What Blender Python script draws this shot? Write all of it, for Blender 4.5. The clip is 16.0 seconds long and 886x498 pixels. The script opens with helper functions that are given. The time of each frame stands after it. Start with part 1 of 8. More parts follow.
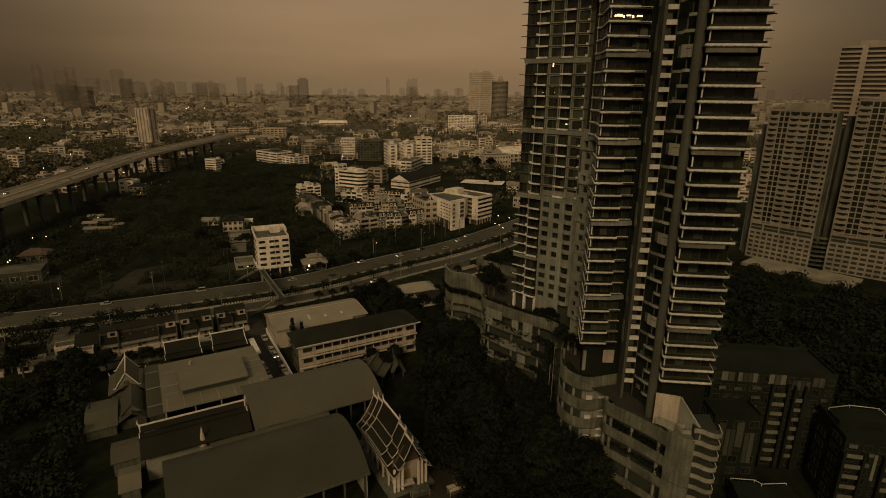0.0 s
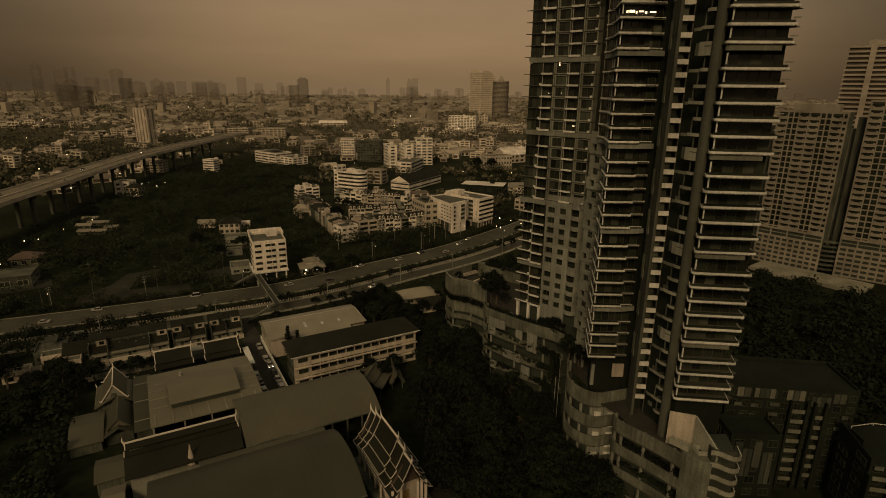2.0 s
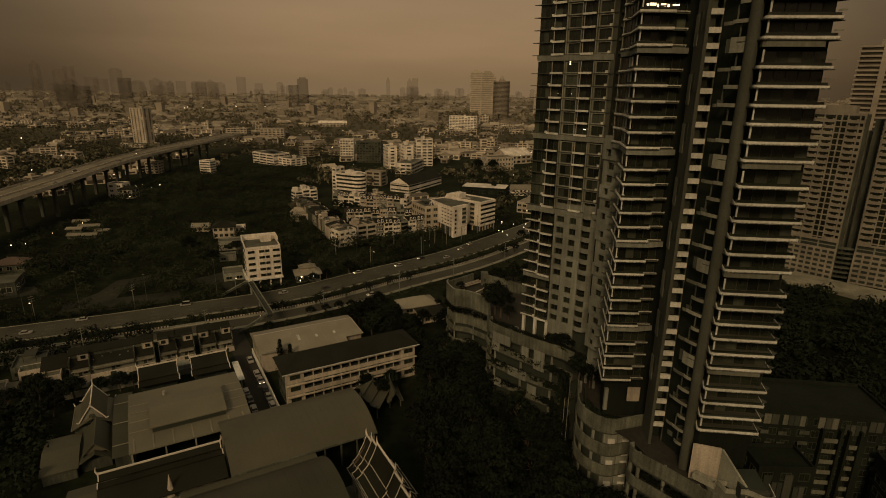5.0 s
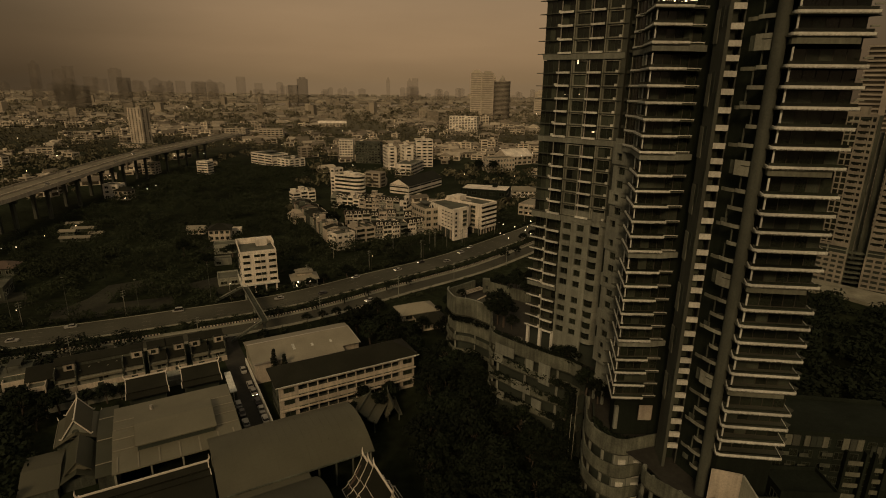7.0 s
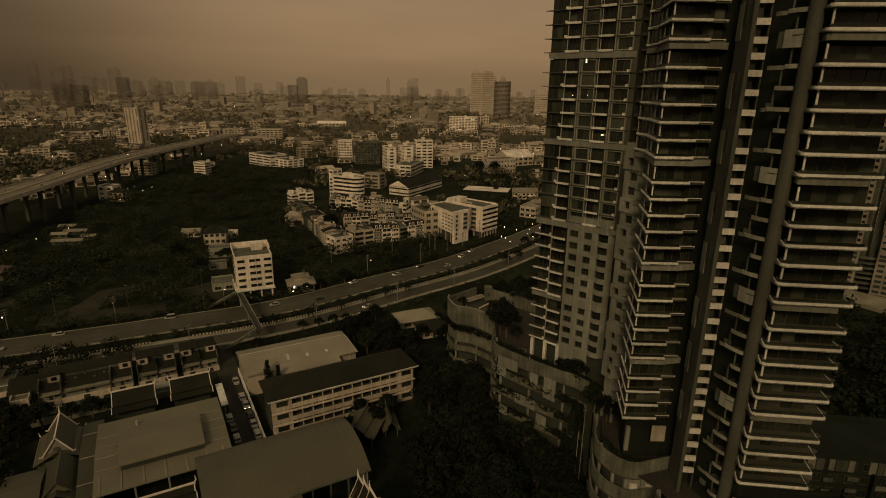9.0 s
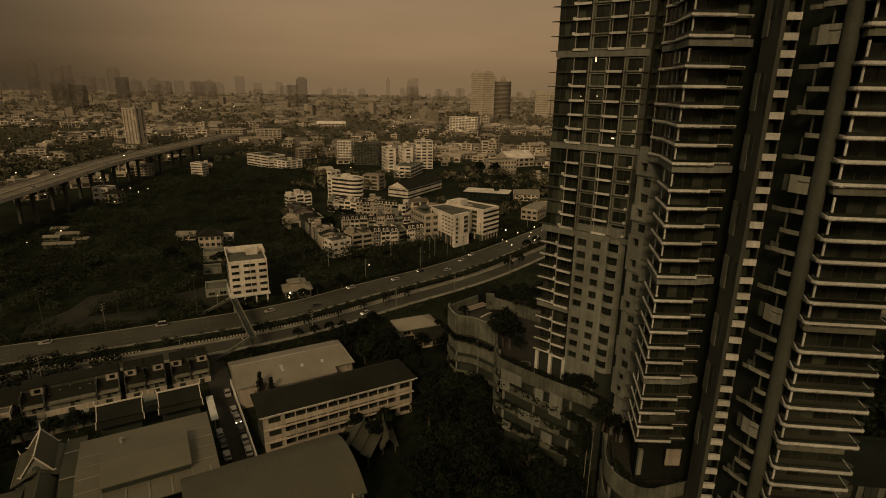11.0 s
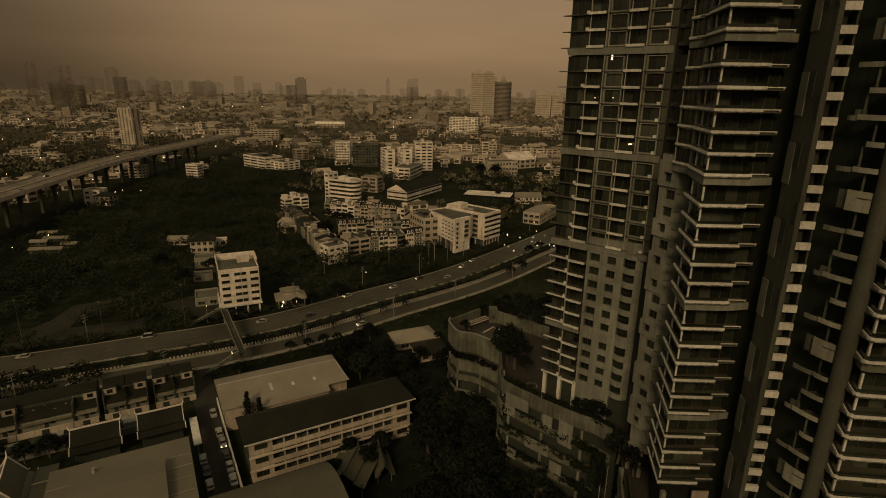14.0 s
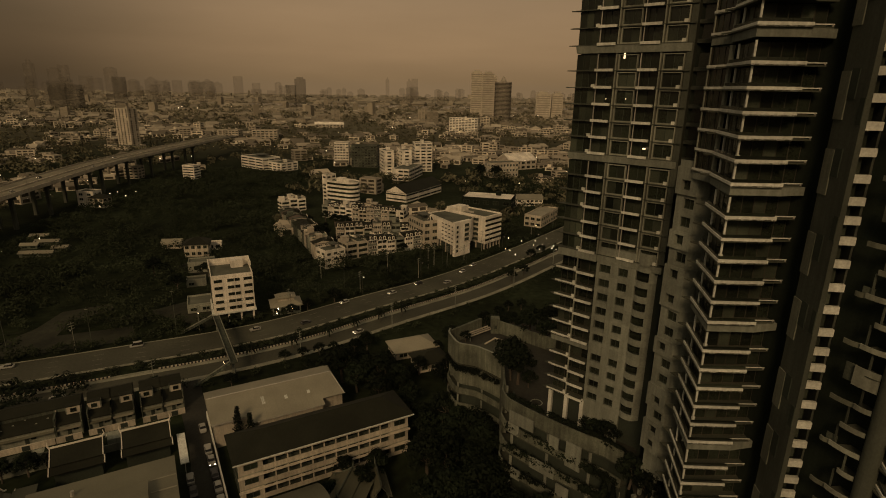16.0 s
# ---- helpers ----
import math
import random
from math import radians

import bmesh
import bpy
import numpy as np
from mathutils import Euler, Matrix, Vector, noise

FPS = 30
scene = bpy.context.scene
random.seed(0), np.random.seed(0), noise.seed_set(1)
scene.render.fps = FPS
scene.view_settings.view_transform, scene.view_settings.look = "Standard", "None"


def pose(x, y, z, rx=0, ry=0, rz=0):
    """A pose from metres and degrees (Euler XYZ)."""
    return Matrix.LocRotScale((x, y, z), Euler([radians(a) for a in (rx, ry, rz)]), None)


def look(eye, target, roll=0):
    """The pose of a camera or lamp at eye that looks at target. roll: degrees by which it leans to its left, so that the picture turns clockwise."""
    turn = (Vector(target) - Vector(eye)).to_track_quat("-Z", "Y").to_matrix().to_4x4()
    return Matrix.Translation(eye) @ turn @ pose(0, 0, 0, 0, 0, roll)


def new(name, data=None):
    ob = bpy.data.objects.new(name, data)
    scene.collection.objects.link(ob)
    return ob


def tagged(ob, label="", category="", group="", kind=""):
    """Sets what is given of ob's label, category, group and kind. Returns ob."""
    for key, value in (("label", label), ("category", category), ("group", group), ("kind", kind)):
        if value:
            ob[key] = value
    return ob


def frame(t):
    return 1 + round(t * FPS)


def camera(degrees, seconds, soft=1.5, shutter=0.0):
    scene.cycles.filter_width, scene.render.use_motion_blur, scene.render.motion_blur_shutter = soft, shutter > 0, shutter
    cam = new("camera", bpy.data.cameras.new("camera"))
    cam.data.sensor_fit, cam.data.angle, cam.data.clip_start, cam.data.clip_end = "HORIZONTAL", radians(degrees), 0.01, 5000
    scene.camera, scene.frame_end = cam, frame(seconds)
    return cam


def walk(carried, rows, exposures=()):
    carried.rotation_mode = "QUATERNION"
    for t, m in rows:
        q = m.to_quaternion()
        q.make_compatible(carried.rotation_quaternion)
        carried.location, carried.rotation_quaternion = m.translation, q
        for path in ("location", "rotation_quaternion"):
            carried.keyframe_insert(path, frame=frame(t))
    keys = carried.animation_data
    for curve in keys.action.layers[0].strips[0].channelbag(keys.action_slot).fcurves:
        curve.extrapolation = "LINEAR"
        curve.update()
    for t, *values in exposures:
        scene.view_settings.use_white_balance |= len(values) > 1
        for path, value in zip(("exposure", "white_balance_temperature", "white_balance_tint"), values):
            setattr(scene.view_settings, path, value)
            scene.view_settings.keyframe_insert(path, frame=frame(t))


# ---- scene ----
cam = camera(77.9, 16.0, soft=1.0)
# seconds, place, yaw, pitch, roll: a drone flying level and straight ahead
ROWS = [
    (0.0, 0.00, 0.00, 97.20, 0.000, -16.591, -0.600),
    (2.0, -0.21, 7.41, 97.22, 0.035, -16.596, -0.646),
    (4.0, -0.40, 14.84, 97.24, 0.063, -16.598, -0.692),
    (6.0, -0.58, 22.30, 97.25, 0.082, -16.596, -0.740),
    (8.0, -0.73, 29.79, 97.27, 0.094, -16.591, -0.789),
    (10.0, -0.87, 37.30, 97.28, 0.098, -16.581, -0.839),
    (12.0, -0.99, 44.84, 97.29, 0.093, -16.568, -0.891),
    (14.0, -1.09, 52.41, 97.30, 0.081, -16.551, -0.943),
    (16.0, -1.17, 60.00, 97.31, 0.061, -16.530, -0.997),
]
walk(cam, [(t, pose(x, y, z, 90 + pitch, roll, yaw)) for t, x, y, z, yaw, pitch, roll in ROWS])

# ---- light: dusk under a dusty overcast sky ----
SUN_TO = Vector((-0.22, -0.80, 0.55)).normalized()
world = bpy.data.worlds.new("dusk_sky")
scene.world = world
world.use_nodes = True


def sky_nodes(nt):
    N, L = nt.nodes, nt.links
    back = N["Background"]
    sky = N.new("ShaderNodeTexSky")
    sky.sky_type, sky.sun_disc = "NISHITA", False
    sky.sun_elevation = math.asin(SUN_TO.z)
    sky.sun_rotation = math.atan2(SUN_TO.x, SUN_TO.y)
    sky.air_density, sky.dust_density = 2.0, 6.0
    co = N.new("ShaderNodeTexCoord")
    sep = N.new("ShaderNodeSeparateXYZ")
    L.new(co.outputs["Generated"], sep.inputs[0])
    # dust layer: dense and dull at the horizon, paler above it, fading upward
    ramp = N.new("ShaderNodeValToRGB")
    L.new(sep.outputs["Z"], ramp.inputs[0])
    e = ramp.color_ramp.elements
    e[0].position, e[0].color = 0.0, (0.094, 0.061, 0.031, 1)
    e[1].position, e[1].color = 1.0, (0.226, 0.168, 0.088, 1)
    for p, c in ((0.012, (0.098, 0.0622, 0.0306, 1)), (0.05, (0.121, 0.0756, 0.0380, 1)), (0.11, (0.122, 0.0756, 0.0387, 1)),
                 (0.22, (0.112, 0.0696, 0.0366, 1)), (0.45, (0.206, 0.152, 0.080, 1))):
        k = e.new(p)
        k.color = c
    # a broad glow in the haze ahead, and soft cloud streaks
    dot = N.new("ShaderNodeVectorMath")
    dot.operation = "DOT_PRODUCT"
    L.new(co.outputs["Generated"], dot.inputs[0])
    dot.inputs[1].default_value = Vector((0.0, 0.98, 0.20)).normalized()
    mr = N.new("ShaderNodeMapRange")
    mr.interpolation_type = "SMOOTHSTEP"
    L.new(dot.outputs["Value"], mr.inputs["Value"])
    for k, v in (("From Min", 0.775), ("From Max", 0.99), ("To Min", 0.37), ("To Max", 1.22)):
        mr.inputs[k].default_value = v
    mp = N.new("ShaderNodeMapping")
    mp.inputs["Scale"].default_value = (1.6, 1.6, 9)
    L.new(co.outputs["Generated"], mp.inputs[0])
    no = N.new("ShaderNodeTexNoise")
    no.inputs["Scale"].default_value, no.inputs["Detail"].default_value = 2.2, 5
    L.new(mp.outputs[0], no.inputs[0])
    cl = N.new("ShaderNodeMapRange")
    L.new(no.outputs[0], cl.inputs["Value"])
    for k, v in (("From Min", 0.3), ("From Max", 0.7), ("To Min", 0.93), ("To Max", 1.06)):
        cl.inputs[k].default_value = v
    m1 = N.new("ShaderNodeMath")
    m1.operation = "MULTIPLY"
    L.new(mr.outputs[0], m1.inputs[0])
    L.new(cl.outputs[0], m1.inputs[1])
    mul = N.new("ShaderNodeVectorMath")
    mul.operation = "SCALE"
    L.new(ramp.outputs[0], mul.inputs[0])
    L.new(m1.outputs[0], mul.inputs["Scale"])
    mix = N.new("ShaderNodeMixRGB")
    mix.blend_type = "ADD"
    mix.inputs[0].default_value = 0.004
    L.new(mul.outputs[0], mix.inputs[1])
    L.new(sky.outputs[0], mix.inputs[2])
    L.new(mix.outputs[0], back.inputs[0])
    back.inputs[1].default_value = 1.86


sky_nodes(world.node_tree)
sun = new("sun", bpy.data.lights.new("sun", "SUN"))
sun.data.energy, sun.data.angle, sun.data.color = 1.02, radians(14), (1.0, 0.66, 0.33)
sun.matrix_world = look((0, 0, 400), Vector((0, 0, 400)) - SUN_TO)
scene.view_settings.exposure = 0.0

# ---- materials ----
def surface(name, rgb, rough=0.8, grain=3.0, stain=0.12, amount=0.28, vary=0.12, streak=0.0, bump=0.15, metal=0.0, island=False, spec=0.4, faint=0.0):
    """A weathered surface: two scales of mottling in world metres, streaks down the walls, tone by piece."""
    m = bpy.data.materials.new(name)
    m.use_nodes = True
    N, L = m.node_tree.nodes, m.node_tree.links
    b = N["Principled BSDF"]
    geo = N.new("ShaderNodeNewGeometry")
    tot = None

    def noise_to(scale, lo, hi, detail=4, squash=None):
        n = N.new("ShaderNodeTexNoise")
        n.inputs["Scale"].default_value, n.inputs["Detail"].default_value = scale, detail
        src = geo.outputs["Position"]
        if squash:
            mp = N.new("ShaderNodeMapping")
            mp.inputs["Scale"].default_value = squash
            L.new(src, mp.inputs[0])
            src = mp.outputs[0]
        L.new(src, n.inputs[0])
        r = N.new("ShaderNodeMapRange")
        L.new(n.outputs[0], r.inputs["Value"])
        for k, v in (("From Min", 0.3), ("From Max", 0.7), ("To Min", lo), ("To Max", hi)):
            r.inputs[k].default_value = v
        return n, r.outputs[0]

    def times(a, c):
        if a is None:
            return c
        k = N.new("ShaderNodeMath")
        k.operation = "MULTIPLY"
        L.new(a, k.inputs[0])
        L.new(c, k.inputs[1])
        return k.outputs[0]

    fine, v = noise_to(grain, 1 - amount * 0.5, 1 + amount * 0.5)
    tot = times(tot, v)
    _, v = noise_to(stain, 1 - amount, 1 + amount * 0.7, 6)
    tot = times(tot, v)
    if streak:
        _, v = noise_to(1.0, 1 - streak, 1 + streak * 0.3, 3, (1.3, 1.3, 0.09))
        tot = times(tot, v)
    if vary:
        if island:
            rnd = geo.outputs["Random Per Island"]
        else:
            rnd = N.new("ShaderNodeObjectInfo").outputs["Random"]
        r = N.new("ShaderNodeMapRange")
        L.new(rnd, r.inputs["Value"])
        r.inputs["To Min"].default_value, r.inputs["To Max"].default_value = 1 - vary, 1 + vary
        tot = times(tot, r.outputs[0])
    col = N.new("ShaderNodeVectorMath")
    col.operation = "SCALE"
    col.inputs[0].default_value = rgb
    L.new(tot, col.inputs["Scale"])
    L.new(col.outputs[0], b.inputs["Base Color"])
    b.inputs["Roughness"].default_value, b.inputs["Metallic"].default_value = rough, metal
    b.inputs["Specular IOR Level"].default_value = spec
    if bump:
        bp = N.new("ShaderNodeBump")
        bp.inputs["Strength"].default_value, bp.inputs["Distance"].default_value = bump, 0.05
        L.new(fine.outputs[0], bp.inputs["Height"])
        L.new(bp.outputs[0], b.inputs["Normal"])
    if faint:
        # aerial haze imitated: part transparent, so what lies behind mixes in
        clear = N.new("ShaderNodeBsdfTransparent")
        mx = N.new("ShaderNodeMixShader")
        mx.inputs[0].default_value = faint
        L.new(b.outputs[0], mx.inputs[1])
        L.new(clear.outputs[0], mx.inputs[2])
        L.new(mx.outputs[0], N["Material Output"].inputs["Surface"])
    return m


def glow(name, rgb, strength):
    m = bpy.data.materials.new(name)
    m.use_nodes = True
    b = m.node_tree.nodes["Principled BSDF"]
    b.inputs["Base Color"].default_value = (*rgb, 1)
    b.inputs["Emission Color"].default_value = (*rgb, 1)
    b.inputs["Emission Strength"].default_value = strength
    return m


CONCRETE = surface("beige_concrete", (0.236, 0.256, 0.222), 0.85, streak=0.25)
SLABPALE = surface("pale_render", (0.70, 0.72, 0.67), 0.8, streak=0.18, vary=0.06)
# concrete darkened to carry the dim gaps between balcony slabs
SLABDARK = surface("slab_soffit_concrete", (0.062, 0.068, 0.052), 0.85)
SHAFT = surface("grey_brown_render", (0.070, 0.078, 0.063), 0.8, streak=0.2)
BALCONY = surface("shaded_grey_render", (0.16, 0.17, 0.135), 0.85, streak=0.25)
RECESS = surface("dark_render_and_recess_shade", (0.036, 0.046, 0.036), 0.8)
GLASS = surface("dark_tinted_glass", (0.022, 0.027, 0.019), 0.2, amount=0.5, vary=0.5, bump=0.0, spec=0.75)
CURTAIN = surface("curtained_glass", (0.048, 0.056, 0.042), 0.3, grain=6, amount=0.6, vary=0.6, bump=0.0)
PODWALL = surface("weathered_podium_render", (0.15, 0.164, 0.130), 0.85, stain=0.2, amount=0.45, streak=0.4)
STAINED = surface("stained_and_shade_plaster", (0.094, 0.108, 0.086), 0.9, amount=0.5, streak=0.4, vary=0.3)
BLACKWALL = surface("black_brown_cladding_and_shade", (0.018, 0.024, 0.018), 0.85, streak=0.2, spec=0.1)
METAL = surface("pale_aluminium", (0.5, 0.48, 0.44), 0.5, metal=0.3)
DARKFRAME = surface("dark_bronze_frames", (0.075, 0.07, 0.055), 0.5, metal=0.3)
WHITE = surface("white_wall_paint", (0.90, 0.85, 0.76), 0.8, streak=0.2, vary=0.08)
CREAM = surface("cream_wall_paint", (0.55, 0.50, 0.42), 0.85, streak=0.25, vary=0.15)
GREYWALL = surface("grey_wall_paint", (0.272, 0.286, 0.24), 0.85, streak=0.25, vary=0.2)
TILE = surface("dark_roof_tile", (0.020, 0.0215, 0.0145), 0.75, grain=5, streak=0.1, spec=0.2)
TILE2 = surface("brown_roof_tile", (0.10, 0.075, 0.06), 0.75, grain=5)
SHEET = surface("grey_metal_roofing", (0.055, 0.059, 0.042), 0.55, stain=0.08, amount=0.16, spec=0.3)
SHEETPALE = surface("pale_metal_roofing", (0.265, 0.252, 0.198), 0.6, stain=0.1, amount=0.2)
FLATROOF = surface("concrete_roof_deck", (0.115, 0.122, 0.096), 0.9, amount=0.4)
SHEETMID = surface("mid_grey_metal_roofing", (0.158, 0.155, 0.115), 0.55, stain=0.08, amount=0.16, spec=0.3)
SHEETSOFT = surface("soft_grey_metal_roofing", (0.094, 0.094, 0.068), 0.55, stain=0.08, amount=0.16, spec=0.3)
TWIN = surface("hazy_cream_render", (0.285, 0.268, 0.225), 0.9, streak=0.15, vary=0.06)
TRIM = surface("white_roof_trim", (0.75, 0.71, 0.63), 0.6, amount=0.15)
GOLD = surface("gilded_carving", (0.45, 0.33, 0.14), 0.45, metal=0.4)
ASPHALT = surface("worn_asphalt", (0.072, 0.073, 0.054), 0.9, grain=1.2, stain=0.05, amount=0.3)
DECKROAD = surface("dusty_concrete_deck", (0.21, 0.195, 0.148), 0.9, grain=0.8, stain=0.04, amount=0.3)
LANEASPH = surface("lane_asphalt", (0.036, 0.036, 0.03), 0.9, grain=1.2, amount=0.35)
PAVING = surface("concrete_paving", (0.25, 0.25, 0.20), 0.9, grain=1.5, amount=0.35)
YARD = surface("dusty_yard", (0.030, 0.032, 0.021), 0.95, grain=0.5, stain=0.07, amount=0.5)
MARK = surface("worn_road_paint", (0.17, 0.16, 0.14), 0.8)
KERBDARK = surface("black_kerb_paint", (0.03, 0.03, 0.03), 0.7)
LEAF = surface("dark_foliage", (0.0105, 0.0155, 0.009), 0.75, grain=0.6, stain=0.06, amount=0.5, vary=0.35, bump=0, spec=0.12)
LEAFWOOD = surface("scrub_foliage", (0.034, 0.043, 0.0255), 0.8, grain=0.4, stain=0.025, amount=0.5, vary=0.25, bump=0, island=True, spec=0.08)
# leaves far off are paler: aerial haze put into the base colour
LEAFFAR = surface("haze_paled_far_foliage", (0.125, 0.122, 0.083), 0.9, grain=0.1, stain=0.01, amount=0.4, vary=0.35, bump=0, island=True, spec=0.05)
BARK = surface("bark", (0.09, 0.075, 0.06), 0.9)
# distant tones: aerial haze is put into the colours, most in the veiled ones
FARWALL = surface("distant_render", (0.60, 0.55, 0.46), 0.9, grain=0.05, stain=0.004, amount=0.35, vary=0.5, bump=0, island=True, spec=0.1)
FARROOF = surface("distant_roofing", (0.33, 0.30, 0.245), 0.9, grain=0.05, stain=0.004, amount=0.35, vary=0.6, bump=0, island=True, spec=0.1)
VEILWALL = surface("haze_veiled_render", (0.37, 0.335, 0.275), 0.95, grain=0.02, stain=0.003, amount=0.2, vary=0.22, bump=0, island=True, spec=0.05)
VEILROOF = surface("haze_veiled_roofing", (0.30, 0.275, 0.225), 0.95, grain=0.02, stain=0.003, amount=0.2, vary=0.3, bump=0, island=True, spec=0.05)
VEILLEAF = surface("haze_veiled_foliage", (0.19, 0.18, 0.133), 0.95, grain=0.02, stain=0.003, amount=0.2, vary=0.2, bump=0, island=True, spec=0.05)
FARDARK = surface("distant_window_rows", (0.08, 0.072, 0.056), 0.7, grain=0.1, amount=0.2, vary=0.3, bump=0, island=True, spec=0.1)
TOWERFAR = surface("distant_tower_render", (0.36, 0.33, 0.28), 0.9, grain=0.03, amount=0.2, vary=0.15, bump=0)
CARWHITE = surface("white_car_paint", (0.36, 0.36, 0.34), 0.3, amount=0.05, vary=0.1, bump=0)
CARDARK = surface("dark_car_paint", (0.05, 0.05, 0.055), 0.25, amount=0.05, vary=0.5, bump=0)
CARGLASS = surface("car_glass", (0.02, 0.02, 0.02), 0.1, amount=0.1, bump=0)
TYRE = surface("tyre_rubber", (0.02, 0.02, 0.02), 0.9, bump=0)
LAMP = glow("white_lamp", (1.0, 0.80, 0.55), 4.0)
TAIL = glow("warm_window_light", (1.0, 0.72, 0.42), 2.0)


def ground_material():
    """Dark scrub soil in the park, paling with distance: aerial haze mixed into the colour."""
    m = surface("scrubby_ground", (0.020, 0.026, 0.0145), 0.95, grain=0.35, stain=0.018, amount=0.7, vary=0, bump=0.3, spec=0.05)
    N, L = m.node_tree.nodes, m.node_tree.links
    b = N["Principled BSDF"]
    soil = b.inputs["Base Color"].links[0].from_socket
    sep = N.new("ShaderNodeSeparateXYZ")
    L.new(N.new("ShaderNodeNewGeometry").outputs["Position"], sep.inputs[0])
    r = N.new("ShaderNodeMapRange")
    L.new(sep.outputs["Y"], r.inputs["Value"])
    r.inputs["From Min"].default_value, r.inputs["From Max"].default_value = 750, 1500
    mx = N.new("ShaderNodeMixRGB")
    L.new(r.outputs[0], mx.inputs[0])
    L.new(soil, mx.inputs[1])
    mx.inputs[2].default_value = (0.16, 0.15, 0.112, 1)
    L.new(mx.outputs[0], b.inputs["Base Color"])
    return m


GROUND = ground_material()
WATER = surface("river_water", (0.20, 0.17, 0.13), 0.25, grain=0.02, amount=0.15, vary=0, bump=0)

# ---- building tools ----
class Shape:
    """Gathers boxes and prisms into one mesh."""

    def __init__(self):
        self.v, self.f, self.m = [], [], []

    def add(self, verts, faces, mat=0):
        n = len(self.v)
        self.v += [tuple(p) for p in verts]
        self.f += [tuple(i + n for i in f) for f in faces]
        self.m += [mat] * len(faces)
        return self

    def box(self, x0, x1, y0, y1, z0, z1, mat=0):
        return self.add([(x, y, z) for z in (z0, z1) for x, y in ((x0, y0), (x1, y0), (x1, y1), (x0, y1))],
                        [(3, 2, 1, 0), (4, 5, 6, 7), (0, 1, 5, 4), (1, 2, 6, 5), (2, 3, 7, 6), (3, 0, 4, 7)], mat)

    def prism(self, poly, z0, z1, mat=0, top=None):
        n = len(poly)
        top = top or poly
        self.add([(*p[:2], z0) for p in poly] + [(*p[:2], z1) for p in top],
                 [tuple(range(n))[::-1], tuple(range(n, 2 * n))] + [(i, (i + 1) % n, n + (i + 1) % n, n + i) for i in range(n)], mat)
        return self

    def wall(self, path, width, z0, z1, mat=0, closed=False):
        """An upright band of some width along a path in plan, on the path's left."""
        pts = [Vector(p[:2]) for p in path]
        n = len(pts)
        inner = []
        for i, p in enumerate(pts):
            a = pts[i - 1] if (i or closed) else None
            c = pts[(i + 1) % n] if (i < n - 1 or closed) else None
            ns = []
            if a is not None:
                d = (p - a).normalized()
                ns.append(Vector((-d.y, d.x)))
            if c is not None:
                d = (c - p).normalized()
                ns.append(Vector((-d.y, d.x)))
            k = sum(ns, Vector((0, 0)))
            k = k / max(0.25, k.length_squared / len(ns))
            inner.append(p + k * width)
        vs = [(*p, z) for z in (z0, z1) for p in pts] + [(*p, z) for z in (z0, z1) for p in inner]
        fs = []
        for i in range(n if closed else n - 1):
            j = (i + 1) % n
            fs += [(i, j, n + j, n + i), (2 * n + j, 2 * n + i, 3 * n + i, 3 * n + j), (n + i, n + j, 3 * n + j, 3 * n + i), (j, i, 2 * n + i, 2 * n + j)]
        if not closed:
            k = n - 1
            fs += [(0, n, 3 * n, 2 * n), (k, 2 * n + k, 3 * n + k, n + k)]
        self.add(vs, fs, mat)
        return self

    def beam(self, a, c, w, h=None, mat=0):
        """A square bar from a to c."""
        a, c = Vector(a), Vector(c)
        h = h or w
        d = (c - a).normalized()
        s = d.cross(Vector((0, 0, 1)))
        s = Vector((1, 0, 0)) if s.length < 1e-3 else s.normalized()
        t = s.cross(d)
        q = [s * w / 2 * i + t * h / 2 * j for i, j in ((-1, -1), (1, -1), (1, 1), (-1, 1))]
        return self.add([a + k for k in q] + [c + k for k in q],
                        [(0, 1, 2, 3), (7, 6, 5, 4), (4, 5, 1, 0), (5, 6, 2, 1), (6, 7, 3, 2), (7, 4, 0, 3)], mat)

    def framed(self, xs, zs, yf, yb, frame=0, pane=1):
        """One frame in the xz plane facing -y, with panes set back to yb: xs and zs alternate frame, opening, frame and so on."""
        nx, nz = len(xs), len(zs)
        F = {(i, j): (xs[i], yf, zs[j]) for i in range(nx) for j in range(nz)}
        ids, verts, faces, mats = {}, [], [], []

        def vid(key):
            if key not in ids:
                ids[key] = len(verts)
                i, j, back = key
                verts.append((xs[i], yb if back == 1 else (0.05 if back == 2 else yf), zs[j]))
            return ids[key]
        for i in range(nx - 1):
            for j in range(nz - 1):
                q = [(i, j), (i + 1, j), (i + 1, j + 1), (i, j + 1)]
                if i % 2 and j % 2:
                    faces.append([vid((*k, 1)) for k in q])
                    mats.append(pane)
                    for m in range(4):
                        k0, k1 = q[m], q[(m + 1) % 4]
                        faces.append([vid((*k0, 0)), vid((*k1, 0)), vid((*k1, 1)), vid((*k0, 1))])
                        mats.append(frame)
                else:
                    faces.append([vid((*k, 0)) for k in q])
                    mats.append(frame)
        rim = [(i, 0) for i in range(nx)] + [(nx - 1, j) for j in range(1, nz)] + [(i, nz - 1) for i in range(nx - 2, -1, -1)] + [(0, j) for j in range(nz - 2, 0, -1)]
        for m in range(len(rim)):
            k0, k1 = rim[m], rim[(m + 1) % len(rim)]
            faces.append([vid((*k1, 0)), vid((*k0, 0)), vid((*k0, 2)), vid((*k1, 2))])
            mats.append(frame)
        n = len(self.v)
        self.v += verts
        self.f += [tuple(i + n for i in f) for f in faces]
        self.m += mats
        return self

